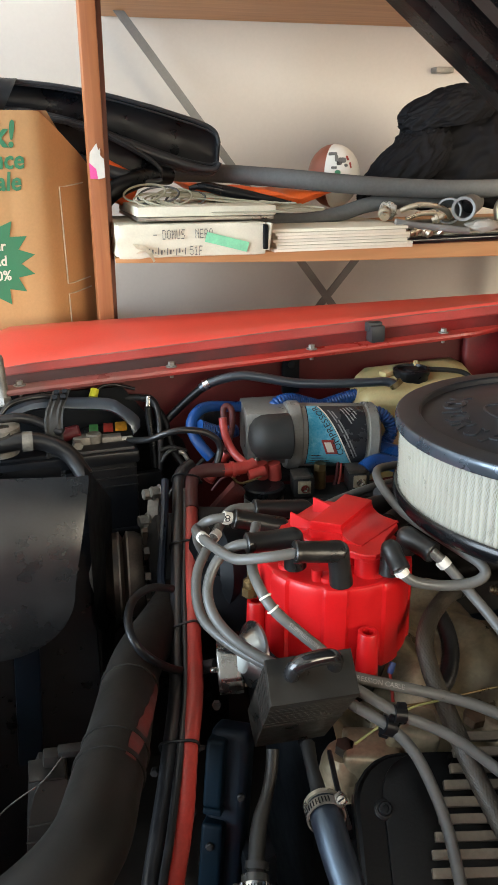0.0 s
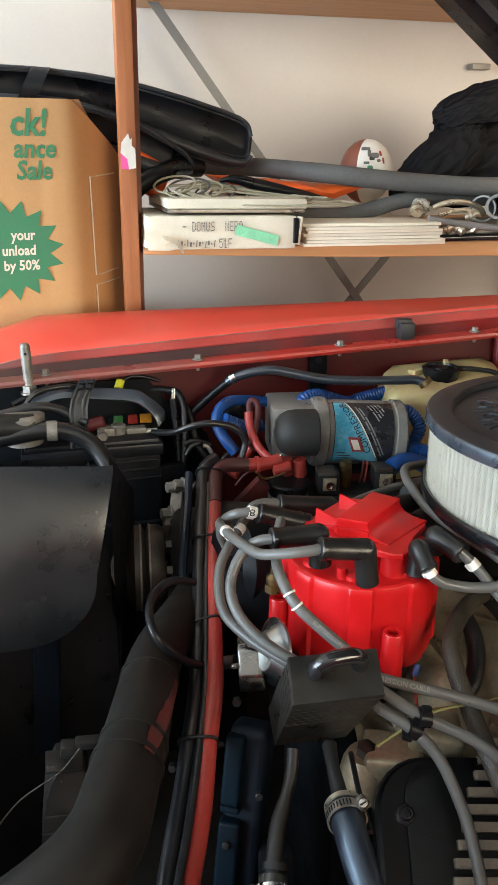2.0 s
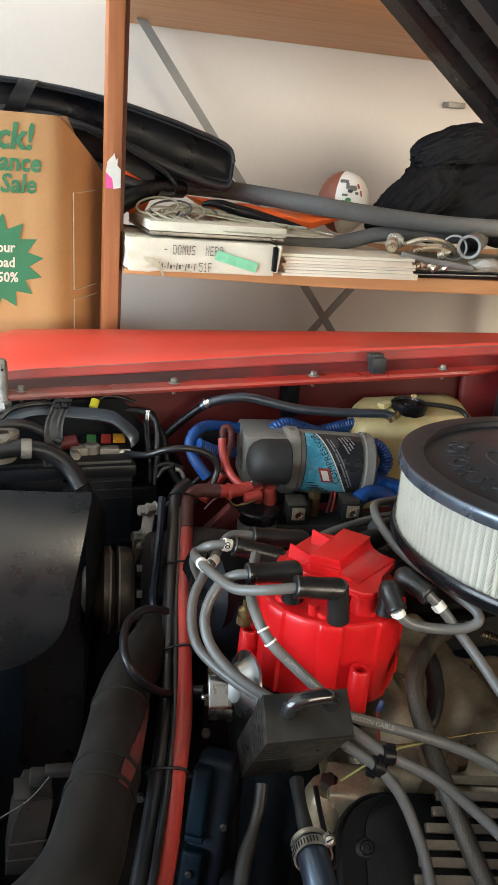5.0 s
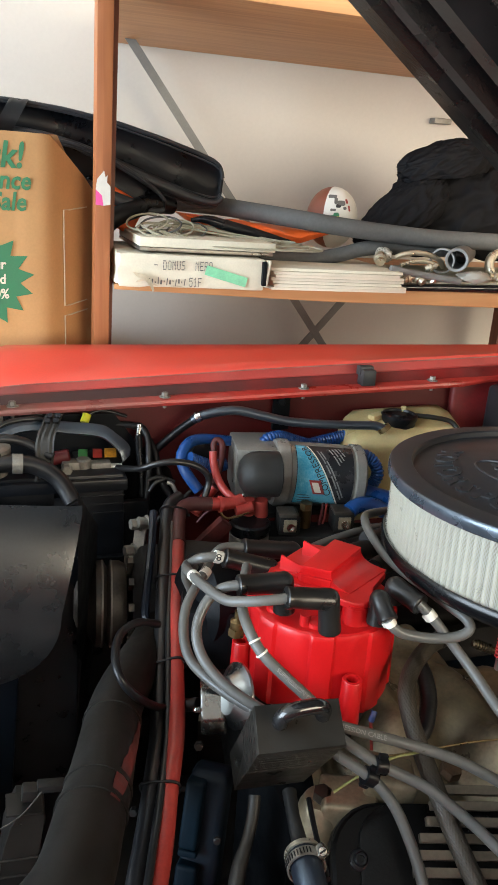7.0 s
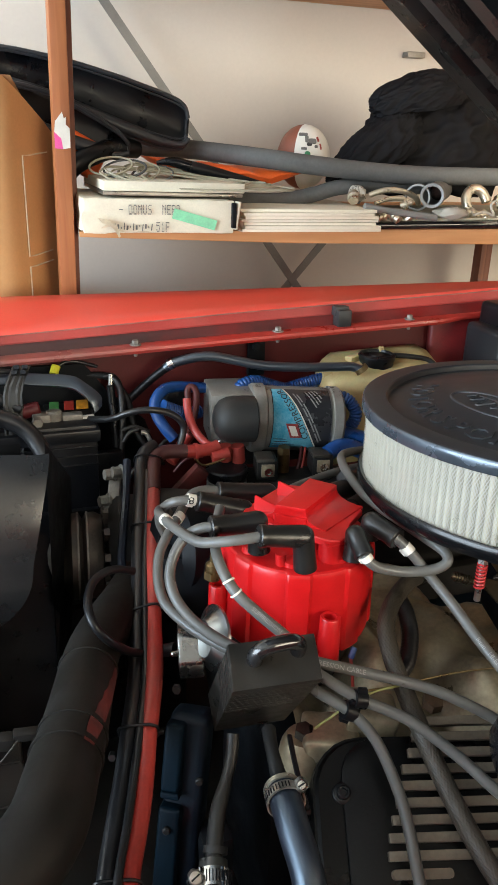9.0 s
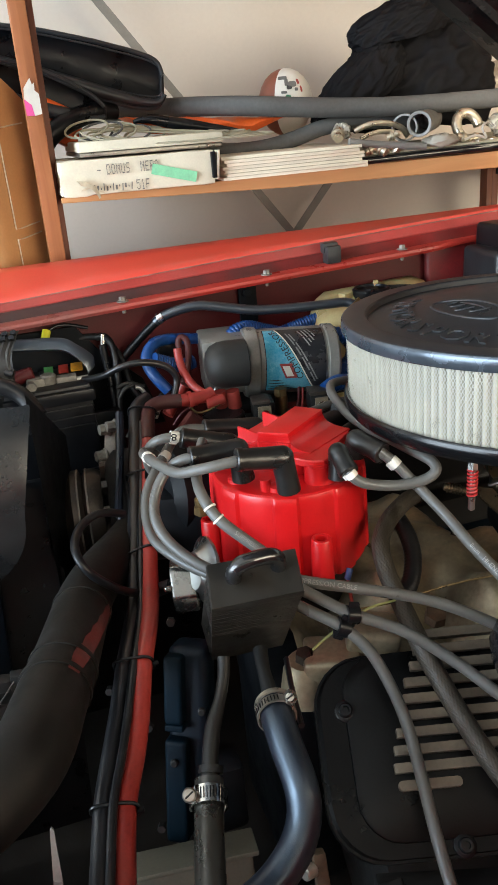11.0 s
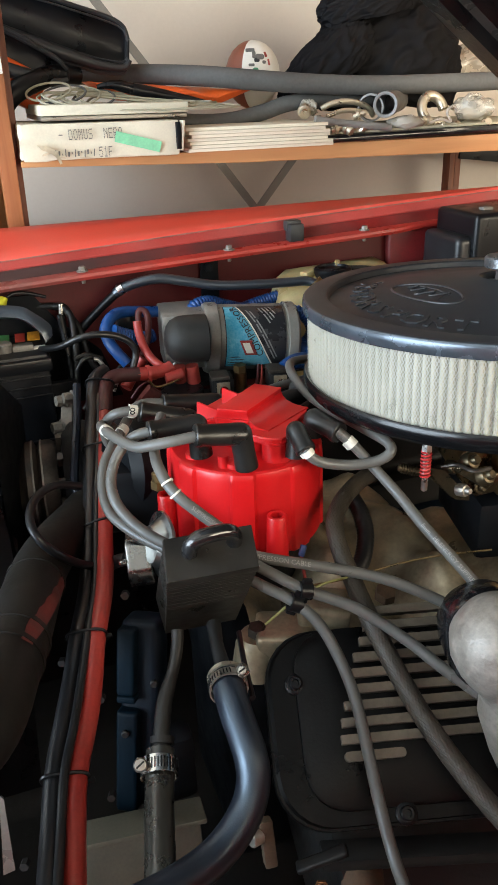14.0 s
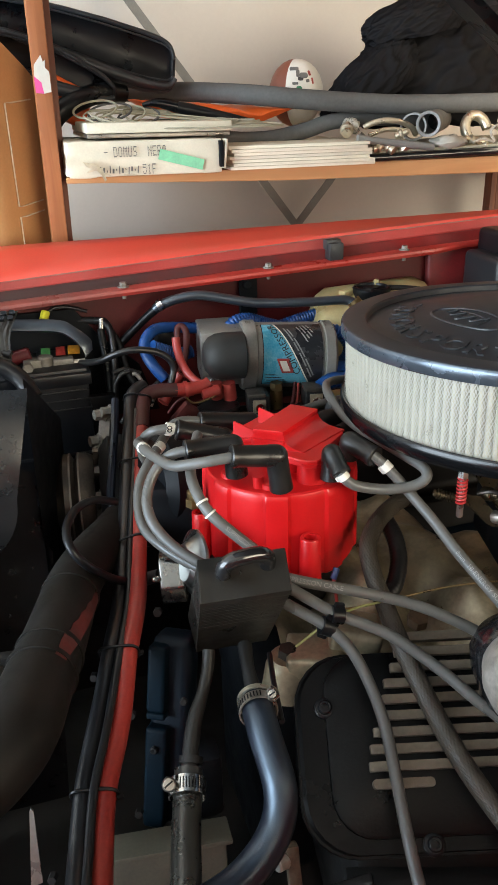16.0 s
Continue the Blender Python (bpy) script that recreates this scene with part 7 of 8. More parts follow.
lead("blue_air_hose", [(0.181, 0.920, 0.871), (0.171, 0.925, 0.884), (0.163, 0.935, 0.898), (0.162, 0.945, 0.912), (0.173, 0.955, 0.923), (0.192, 0.968, 0.924), (0.230, 0.978, 0.917), (0.272, 0.984, 0.910), (0.331, 0.984, 0.905), (0.402, 0.985, 0.908)], 0.0074, M_BLUE, "smooth bright blue air hose", "hose", group="blue air hoses")
lead("blue_air_hose", [(0.170, 0.935, 0.910), (0.187, 0.940, 0.901), (0.206, 0.945, 0.893), (0.224, 0.950, 0.894)], 0.0082, M_BLUE, "bright blue corrugated air hose", "hose", 0.0018, 0.0040, "blue air hoses")
lead("blue_air_hose", [(0.279, 0.955, 0.913), (0.281, 0.958, 0.921), (0.291, 0.960, 0.925), (0.307, 0.965, 0.924), (0.327, 0.970, 0.916), (0.351, 0.975, 0.907)], 0.0080, M_BLUE, "bright blue corrugated air hose", "hose", 0.0018, 0.0040, "blue air hoses")
lead("blue_air_hose", [(0.351, 0.985, 0.902), (0.380, 0.985, 0.909), (0.411, 0.985, 0.915), (0.437, 0.985, 0.917)], 0.0080, M_BLUE, "bright blue corrugated air hose", "hose", 0.0018, 0.0040, "blue air hoses")
lead("blue_air_hose", [(0.398, 0.915, 0.912), (0.410, 0.910, 0.911), (0.420, 0.905, 0.903), (0.425, 0.900, 0.890), (0.421, 0.900, 0.877), (0.412, 0.900, 0.870)], 0.0080, M_BLUE, "bright blue corrugated air hose", "hose", 0.0018, 0.0040, "blue air hoses")
lead("blue_air_hose", [(0.386, 0.895, 0.866), (0.403, 0.890, 0.865), (0.427, 0.885, 0.858), (0.451, 0.880, 0.853)], 0.0135, M_BLUE, "smooth bright blue hose sleeve", "hose", group="blue air hoses")
lead("blue_air_hose", [(0.369, 0.860, 0.855), (0.382, 0.865, 0.860), (0.403, 0.870, 0.858), (0.425, 0.870, 0.847)], 0.0105, M_BLUE, "smooth bright blue hose sleeve", "hose", group="blue air hoses")
bm = B()
add_box(bm, (0.197, 0.975, 0.908), (0.03, 0.02, 0.022), rot=(0, 15, 0), bevel=0.004)
tagged(part("relay", bm, M_BLACK), "small black relay behind the blue hose", "relay")

# red starter leads and solenoid can
lead("red_lead", [(0.206, 0.945, 0.914), (0.206, 0.950, 0.924), (0.211, 0.950, 0.930), (0.217, 0.945, 0.922), (0.212, 0.935, 0.894), (0.197, 0.925, 0.867)], 0.0042, M_FADED, "dark red cable looped beside the compressor", group="red cables")
lead("red_lead", [(0.199, 0.925, 0.922), (0.199, 0.920, 0.908), (0.202, 0.910, 0.892), (0.208, 0.895, 0.880), (0.217, 0.880, 0.873)], 0.0052, M_CABLERED, "red cable looped beside the compressor", group="red cables")
lead("red_lead", [(0.202, 0.920, 0.875), (0.191, 0.920, 0.861), (0.174, 0.910, 0.843)], 0.0075, M_CABLERED, "dusty red cable by the starter relay", group="red cables")
lead("terminal_boot", [(0.183, 0.876, 0.871), (0.199, 0.876, 0.870), (0.219, 0.878, 0.870), (0.228, 0.880, 0.873)], 0.0080, M_CABLERED, "red rubber terminal boot", "boot", group="terminal boots")
lead("terminal_boot", [(0.236, 0.880, 0.872), (0.237, 0.880, 0.864), (0.238, 0.882, 0.852)], 0.0084, M_CABLERED, "red rubber terminal boot", "boot", group="terminal boots")
lead("terminal_boot", [(0.252, 0.878, 0.871), (0.253, 0.878, 0.862), (0.255, 0.880, 0.849)], 0.0088, M_CABLERED, "red rubber terminal boot", "boot", group="terminal boots")
lead("terminal_boot", [(0.217, 0.870, 0.862), (0.226, 0.870, 0.863), (0.238, 0.872, 0.865)], 0.0070, M_CABLERED, "red rubber terminal boot", "boot", group="terminal boots")
bm = B()
add_ring(bm, (0.197, 0.872, 0.871), (1, 0, 0), 0.009, 0.0016, 0.004, 24)
tagged(part("boot_collar", bm, M_CABLERED), "red rubber collar of a terminal boot", "boot", "terminal boots")
can = thing("starter_relay", (0.235, 0.87, 0.80), "black starter relay can with red terminal boots", "relay")
kq = Vector((0.236, 0.868, 0.835))
bm = B()
add_lathe(bm, [(0, -0.06), (0.0240, -0.06), (0.0240, 0.002), (0.0265, 0.003), (0.0265, 0.011), (0.0240, 0.013), (0, 0.013)], Matrix.Translation(kq), 36)
part("body", bm, M_BLACK, can)
bm = B()
add_lathe(bm, [(0.0242, -0.034), (0.0252, -0.034), (0.0252, -0.003), (0.0242, -0.003)], Matrix.Translation(kq), 36)
band = part("steel_band", bm, M_LEAD, can, "dull steel band")
for k in range(5):
    a = radians(-118 + 13 * k)
    bm = B()
    add_box(bm, (kq.x + 0.0254 * math.cos(a), kq.y + 0.0254 * math.sin(a), kq.z - 0.018), (0.0006, 0.0036, 0.009), rot=(0, 0, math.degrees(a)))
    part("print_mark", bm, M_INK, band)
lead("bare_wire", [(0.195, 0.865, 0.865), (0.202, 0.863, 0.856), (0.217, 0.863, 0.857), (0.232, 0.865, 0.861)], 0.0014, M_BRASS, "bare twisted wire below the red boots", "wire")
# bare and painted metal behind the bundle
bm = B()
add_box(bm, (0.184, 0.850, 0.842), (0.046, 0.012, 0.020), rot=(10, -48, -10), bevel=0.003)
tagged(part("engine_bracket", bm, M_FADED), "faded red painted engine bracket", "bracket")
bm = B()
add_box(bm, (0.170, 0.800, 0.821), (0.11, 0.05, 0.05), rot=(10, 0, -20), bevel=0.008)
tagged(part("pump_bracket", bm, M_DIRTY), "grimy pump bracket behind the cables", "bracket")
for k in range(9):
    q = Vector((0.161, 0.920, 0.855)) + Vector((random.uniform(-0.05, 0.05), random.uniform(-0.03, 0.03), random.uniform(-0.04, 0.03)))
    d = Vector((random.uniform(-1, 1), random.uniform(-0.5, 0.5), random.uniform(-0.6, 1)))
    lead("loom_wire", [q, q + d * 0.015 + Vector((0, 0, 0.006)), q + d * 0.035], random.choice((0.0018, 0.0028, 0.004)), random.choice((M_DIRTY, M_RUBBER, M_ZINC, M_MAROON)), "short wiring loom end behind the cables", "wire", group="loom ends")
# pump blacked out to sit in the bay's shade
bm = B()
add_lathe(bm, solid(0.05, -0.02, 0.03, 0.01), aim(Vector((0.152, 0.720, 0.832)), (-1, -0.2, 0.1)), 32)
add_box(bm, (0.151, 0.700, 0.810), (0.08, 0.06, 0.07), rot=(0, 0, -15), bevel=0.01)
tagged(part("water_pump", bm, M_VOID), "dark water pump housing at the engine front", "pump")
# heater box at the firewall
hb = thing("heater_box", (0.72, 0.93, 0.95), "dark grey plastic heater box at the firewall", "heater box")
bm = B()
add_box(bm, (0.735, 0.95, 0.955), (0.135, 0.10, 0.12), bevel=0.008, seg=3)
part("body", bm, M_BLACK, hb)
bm = B()
add_box(bm, (0.672, 0.955, 0.930), (0.05, 0.09, 0.11), bevel=0.010, seg=3)
part("duct", bm, M_SHEET, hb, "scuffed grey duct")
for dx in (-0.03, 0.01, 0.045):
    bm = B()
    add_box(bm, (0.735 + dx, 0.935, 1.0165), (0.016, 0.012, 0.004), bevel=0.001)
    part("lug", bm, M_DUSTY, hb, "chipped lug on top")

# ---- carton beside the shelf post ----
carton = thing("cardboard_box", (-0.15, 1.36, 0.94), "large brown moving carton with green print, dented corner", "box")
K0 = Vector((0.030, 1.212, 0))
KX = Vector((0.992, 0.124, 0))
KY = Vector((-0.124, 0.992, 0))


def kp(s, d, z):
    """s metres along the front from the corner (left is minus), d metres deep."""
    return K0 + KX * s + KY * d + Vector((0, 0, z))


bm = B()
rows = []
for i in range(15):
    z = 0.945 + 0.351 * i / 14
    row = []
    for s in [-0.44, -0.38, -0.32, -0.26] + [-0.22 + 0.0095 * k for k in range(21)]:
        # soft upright flutes and a dent or two
        row.append(kp(s, 0.0009 * noise.noise(Vector((s * 75, z * 4, 3))) + 0.0006 * noise.noise(Vector((s * 210, z * 3, 8))), z))
    for d, s in ((0.0008, -0.020), (0.0040, -0.010), (0.0095, -0.001), (0.024, 0.020), (0.046, 0.048), (0.085, 0.078), (0.22, 0.112), (0.36, 0.140)):
        top = 1.296 - min(0.085, max(0, d - 0.003) * 1.25)
        row.append(kp(s + 0.004 * noise.noise(Vector((d * 20, z * 10, 5))), d, min(z, top)))
    rows.append(row)
loft(bm, rows)
shell = part("side_panel", bm, M_CARD, carton, "creased brown corrugated panels", sharp=25)
bm = B()
loft(bm, [[kp(-0.44, 0, 1.296), kp(-0.006, 0.0, 1.296), kp(0.0, 0.004, 1.296)], [kp(-0.44, 0.15, 1.300), kp(-0.05, 0.12, 1.297), kp(0.056, 0.10, 1.226)], [kp(-0.44, 0.36, 1.296), kp(-0.05, 0.36, 1.290), kp(0.136, 0.36, 1.212)]])
part("top_flap", bm, M_CARDTOP, carton, "folded top flap")
bm = B()
loft(bm, [[kp(-0.44, 0, 0.945), kp(0, 0.0, 0.945)], [kp(-0.44, 0.36, 0.945), kp(0.104, 0.36, 0.945)]])
part("base", bm, M_CARDTOP, carton)


def on_carton(body, size, s, z, material, slant=0.18):
    b = B()
    m = Matrix(((KX.x, 0, -KY.x, 0), (KX.y, 0, -KY.y, 0), (0, 1, 0, 0), (0, 0, 0, 1)))
    q = kp(s, -0.0013, z)
    add_text(b, body, size, Matrix.Translation(q) @ m @ Matrix.Diagonal((0.94, 1.06, 1, 1)), 0.0002, None, slant, size * 0.026)
    part("print", b, material, shell, "bold printed lettering")


on_carton("ck!", 0.045, -0.073, 1.264, M_PRINTGREEN)
on_carton("ance", 0.0325, -0.067, 1.2315, M_PRINTGREEN)
on_carton("Sale", 0.0325, -0.070, 1.203, M_PRINTGREEN)
bm = B()
pts = []
for k in range(32):
    a = 2 * math.pi * k / 32
    r = 0.071 if k % 2 == 0 else 0.052
    pts.append((r * 1.08 * math.cos(a + 0.1), r * math.sin(a + 0.1)))
KM = Matrix(((KX.x, 0, -KY.x, 0), (KX.y, 0, -KY.y, 0), (0, 1, 0, 0), (0, 0, 0, 1)))
add_prism(bm, pts, 0, 0.0006, Matrix.Translation(kp(-0.113, -0.0006, 1.096)) @ KM)
part("starburst", bm, M_PRINTGREEN, shell, "green printed starburst")
on_carton("your", 0.0185, -0.093, 1.117, M_PRINTWHITE, 0.05)
on_carton("unload", 0.0185, -0.1005, 1.096, M_PRINTWHITE, 0.05)
on_carton("by 50%", 0.0185, -0.0985, 1.075, M_PRINTWHITE, 0.05)
for z0, z1 in ((1.055, 1.195), (0.96, 1.040)):
    bm = B()
    path = [kp(0.052, 0.0510, z1 + 0.004), kp(0.020, 0.0240, z1), kp(0.0105, 0.0170, z1), kp(0.0105, 0.0170, z0), kp(0.020, 0.0240, z0), kp(0.052, 0.0510, z0 + 0.004)]
    add_tube(bm, [q - KY * 0.0006 for q in path], 0.0011, 5, smooth=False)
    part("outline", bm, M_TORN, shell, "thin white printed outline")
bm = B()
add_box(bm, (-0.20, 1.42, 0.47), (0.60, 0.50, 0.94), bevel=0.01)
tagged(part("lower_carton", bm, M_CARD), "plain brown carton standing on the floor", "box")

# ---- white tile carton and flat packs ----
SZ = 1.094
wb = thing("tile_carton", (0.22, 1.26, SZ), "torn white carton with dot-matrix print and green tape", "box")
bm = B()
add_box(bm, (0.2225, 1.262, SZ + 0.0245), (0.2225, 0.20, 0.047), rot=(0, 0.6, -1.5), bevel=0.0025)
bmesh.ops.subdivide_edges(bm, edges=[e for e in bm.edges if e.calc_length() > 0.03], cuts=14, use_grid_fill=True)
for v in bm.verts:
    # crushed, frayed end
    f = max(0.22, min(1.5, (0.175 - v.co.x) / 0.035))
    v.co += Vector((0.003 * noise.noise(v.co * 60), 0.002 * noise.noise(v.co * 70 + Vector((9, 0, 0))), 0.0035 * noise.noise(v.co * 55 + Vector((0, 7, 0))))) * f
body = part("carton", bm, M_BOXWHITE, wb, "battered white card")
# black block set in for the shade inside the tear
bm = B()
add_box(bm, (0.3295, 1.158, SZ + 0.026), (0.006, 0.012, 0.036), bevel=0.001)
part("torn_end", bm, M_VOID, wb, "dark torn opening")
bm = B()
add_box(bm, (0.3345, 1.160, SZ + 0.026), (0.004, 0.014, 0.040), rot=(0, 8, 10), bevel=0.001)
part("flap", bm, M_BOXWHITE, wb, "ragged white flap")
bm = B()
loft(bm, [[(0.130, 1.161, SZ + 0.023), (0.143, 1.155, SZ + 0.021), (0.156, 1.152, SZ + 0.013), (0.160, 1.148, SZ - 0.001)], [(0.136, 1.161, SZ + 0.016), (0.147, 1.153, SZ + 0.012), (0.153, 1.150, SZ + 0.006), (0.157, 1.146, SZ - 0.003)]])
bmesh.ops.solidify(bm, geom=bm.faces[:], thickness=0.001)
part("torn_strip", bm, M_TORN, wb, "curled torn paper strip")
for x, z, w, h, turn in ((0.143, 0.0110, 0.017, 0.0035, -12), (0.162, 0.0050, 0.012, 0.0030, 8), (0.196, 0.0035, 0.022, 0.0022, 2)):
    bm = B()
    add_prism(bm, [(-w * 0.5, -h * 0.2), (-w * 0.25, -h * 0.5), (w * 0.1, -h * 0.3), (w * 0.5, -h * 0.45), (w * 0.35, h * 0.2), (w * 0.05, h * 0.5), (-w * 0.3, h * 0.3)], 0, 0.0008, Matrix.Translation((x, 1.1612 - 0.026 * (x - 0.2225), SZ + z)) @ pose(0, 0, 0, 90, turn, 0))
    part("torn_patch", bm, M_TORN, wb, "pale brown patch where the white face is torn off")
WM = pose(0.2225, 1.1605, SZ + 0.0245, 90, 0, -1.5)
bm = B()
DOTS = {"-": "00000 00000 00000 11111 00000 00000 00000", "D": "11110 10001 10001 10001 10001 10001 11110", "O": "01110 10001 10001 10001 10001 10001 01110",
        "M": "10001 11011 10101 10101 10001 10001 10001", "U": "10001 10001 10001 10001 10001 10001 01110", "S": "01111 10000 10000 01110 00001 00001 11110",
        "N": "10001 11001 10101 10011 10001 10001 10001", "E": "11111 10000 10000 11110 10000 10000 11111", "R": "11110 10001 10001 11110 10100 10010 10001",
        "5": "11111 10000 11110 00001 00001 10001 01110", "1": "00100 01100 00100 00100 00100 00100 01110", "F": "11111 10000 10000 11110 10000 10000 10000"}


def dot_print(word, x0, y0, pitch=0.0069, wide=0.00106, tall=0.0020):
    """A word in dot-matrix print, from its first letter's middle."""
    for i, letter in enumerate(word):
        for r, line in enumerate(DOTS[letter].split()):
            for c, dot in enumerate(line):
                if dot == "1":
                    add_box(bm, (x0 + pitch * i + (c - 2) * wide, y0 + (3 - r) * tall, 0.0008), (wide * 0.85, tall * 0.72, 0.0006), m=WM)


dot_print("-", -0.0590, 0.0095)
dot_print("DOMUS", -0.0455, 0.0095)
dot_print("NERO", 0.0030, 0.0095)
part("print", bm, M_INK, body, "grey dot-matrix lettering")
bm = B()
dot_print("51F", -0.0060, -0.0145)
part("print", bm, M_INK, body, "grey dot-matrix lettering")
for k in range(13):
    bm = B()
    add_box(bm, (-0.068 + 0.0044 * k, -0.0145 + 0.0012 * math.sin(k * 2.6), 0.0006), (0.0013 + 0.0012 * (k % 3 == 1), 0.0098 - 0.0036 * (k % 3), 0.0006), rot=(0, 0, 9 * math.sin(k * 4.1)), m=WM)
    part("print_mark", bm, M_INK, body)
bm = B()
add_box(bm, (0.048, -0.004, 0.0015), (0.066, 0.0145, 0.0006), rot=(0, 0, -15), m=WM)
part("tape", bm, M_TAPE, body, "pale green adhesive tape")
for z, dy, dx, h, mt in ((0.0535, 0.004, 0.010, 0.006, M_ZINC), (0.0640, 0.0, 0.012, 0.014, M_BOXWHITE)):
    bm = B()
    add_box(bm, (0.2425 + dx * 0.3, 1.275 + dy, SZ + z), (0.199 + dx, 0.20, h), rot=(0, 0.7, 0.5), bevel=0.002)
    tagged(part("flat_pack", bm, mt), "thin pale wrapped slab on the white carton", "flat pack", "flat packs")
for k in range(7):
    bm = B()
    w = 0.234 - 0.005 * (k % 3) - 0.0012 * k
    add_box(bm, (0.463 + 0.003 * math.sin(k * 2.1) - 0.004 * (k > 2), 1.275 + 0.0015 * math.sin(k * 3.3), SZ + 0.0028 + 0.0048 * k), (w, 0.22 + 0.004 * math.sin(k * 1.7), 0.0045), rot=(0, 0.3, 0.8 * math.sin(k * 5)), bevel=0.0006)
    tagged(part("paper_pad", bm, M_PAPER), "thin off-white pad in a neat stack", "paper pad", "stack of pads")
bm = B()
add_box(bm, (0.80, 1.31, SZ + 0.008), (0.44, 0.25, 0.012), rot=(0, -0.4, 0), bevel=0.004)
tray = thing("black_tray", (0.80, 1.31, SZ), "shallow black tray with a pale liner holding fittings", "tray")
part("tray", bm, M_GLOSS, tray)
bm = B()
add_box(bm, (0.80, 1.312, SZ + 0.0165), (0.43, 0.245, 0.004), rot=(0, -0.4, 0), bevel=0.001)
part("liner", bm, M_BEIGE, tray, "pale paper liner")


# ---- long things lying on the shelf ----
def length_of(name, pts, r, material, label, category, group="", radii=None, rib=0.0, seg=14):
    bm = B()
    add_tube(bm, pts, r, seg, 8, rib=rib, radii=radii)
    return tagged(part(name, bm, material), label, category, group)


length_of("foam_pipe", [(0.183, 1.480, 1.210), (0.251, 1.455, 1.207), (0.287, 1.430, 1.206), (0.329, 1.390, 1.205), (0.365, 1.340, 1.202), (0.420, 1.290, 1.197), (0.495, 1.270, 1.189), (0.592, 1.270, 1.181), (0.693, 1.270, 1.176), (0.813, 1.270, 1.175), (0.959, 1.270, 1.176), (1.158, 1.270, 1.180)], 0.0152, M_FOAM, "long grey foam pipe insulation, sagging", "pipe insulation", "foam pipes", seg=24)
length_of("foam_pipe", [(0.307, 1.300, 1.147), (0.375, 1.290, 1.133), (0.445, 1.285, 1.131), (0.505, 1.280, 1.141), (0.557, 1.280, 1.154), (0.639, 1.290, 1.156), (0.738, 1.300, 1.155)], 0.0125, M_FOAM, "dark grey foam pipe under the long one", "pipe insulation", "foam pipes", seg=20)
bm = B()
rows = []
for i in range(41):
    t = i / 40
    a = Vector((0.232, 1.325, 1.196)).lerp(Vector((0.492, 1.325, 1.178)), t)
    full = min(1.0, 0.10 + 5.5 * t, 0.10 + 4.0 * (1 - t))
    row = []
    for j in range(15):
        g = math.pi * j / 14
        # loose folds along a flattened bundle
        fold = 0.0022 * math.sin(t * 23 + g * 3) + 0.0016 * noise.noise(Vector((t * 14, g * 2, 1)))
        row.append(a + Vector((0, -0.042 * math.cos(g), (0.011 * math.sin(g) ** 0.7 - 0.014) * full + fold * full)))
    rows.append(row + [a + Vector((0, 0.03, -0.026 * full)), a + Vector((0, -0.034, -0.026 * full))])
loft(bm, rows, close=True, caps=True)
tagged(part("orange_tarp", bm, M_ORANGE), "folded bright orange plastic sheet", "tarp")
bm = B()
add_box(bm, (0.131, 1.360, 1.196), (0.075, 0.08, 0.055), rot=(0, 28, 0), bevel=0.012, seg=3)
tagged(part("orange_bag", bm, M_ORANGE), "orange plastic bag behind the post", "bag")
cord = thing("cord_coil", (0.30, 1.25, SZ + 0.07), "loosely coiled beige cord on the flat packs", "cord")
for k in range(8):
    bm = B()
    wa = Vector((0.144, 1.220, 1.175)) + Vector((0.010 * math.sin(k * 2.3) + 0.009 * k, 0.003 * k, 0.003 * math.sin(k * 4)))
    wb2 = Vector((0.441, 1.200, 1.155)) + Vector((0.010 * math.sin(k * 1.7) - 0.009 * k, 0.006 * k, 0.0012 * k))
    ring = []
    for j in range(21):
        a = 2 * math.pi * (j % 20) / 20
        s = (1 - math.cos(a)) / 2
        ring.append(wa.lerp(wb2, s) + Vector((0, 0.038 * math.sin(a), 0.015 * math.sin(a) * (1 - s) - 0.004 * math.sin(math.pi * s) + 0.0015 * math.sin(3 * a + k))))
    add_tube(bm, ring, 0.0014, 6, 3, caps=False)
    part("strand", bm, M_BEIGE, cord)
for k in range(5):
    bm = B()
    c = Vector((0.184, 1.240, 1.183)) + Vector((0.022 * k - 0.02, 0.006 * k, -0.004 * k))
    ring = [c + Vector((0.032 * math.cos(a), 0.02 * math.sin(a), 0.011 * math.sin(a) + 0.004 * math.cos(a))) for a in [2 * math.pi * j / 14 + k for j in range(15)]]
    add_tube(bm, ring, 0.0017, 6, 4, caps=False)
    part("strand", bm, M_FOAM if k % 2 else M_BEIGE, cord, "grey looped cord")
length_of("black_sleeve", [(0.240, 1.275, 1.187), (0.262, 1.270, 1.190), (0.292, 1.270, 1.183), (0.326, 1.270, 1.176), (0.365, 1.270, 1.168), (0.410, 1.270, 1.160)], 0.012, M_BAG, "limp black sleeve lying behind the cord", "sleeve", radii=[0.003, 0.008, 0.009, 0.008, 0.006, 0.003])
length_of("foam_pipe", [(0.098, 1.300, 1.158), (0.110, 1.300, 1.174), (0.128, 1.302, 1.187), (0.152, 1.308, 1.197), (0.185, 1.325, 1.206), (0.222, 1.350, 1.205)], 0.0150, M_BAG, "black foam pipe end curling down behind the cord", "pipe insulation", "foam pipes", seg=20)


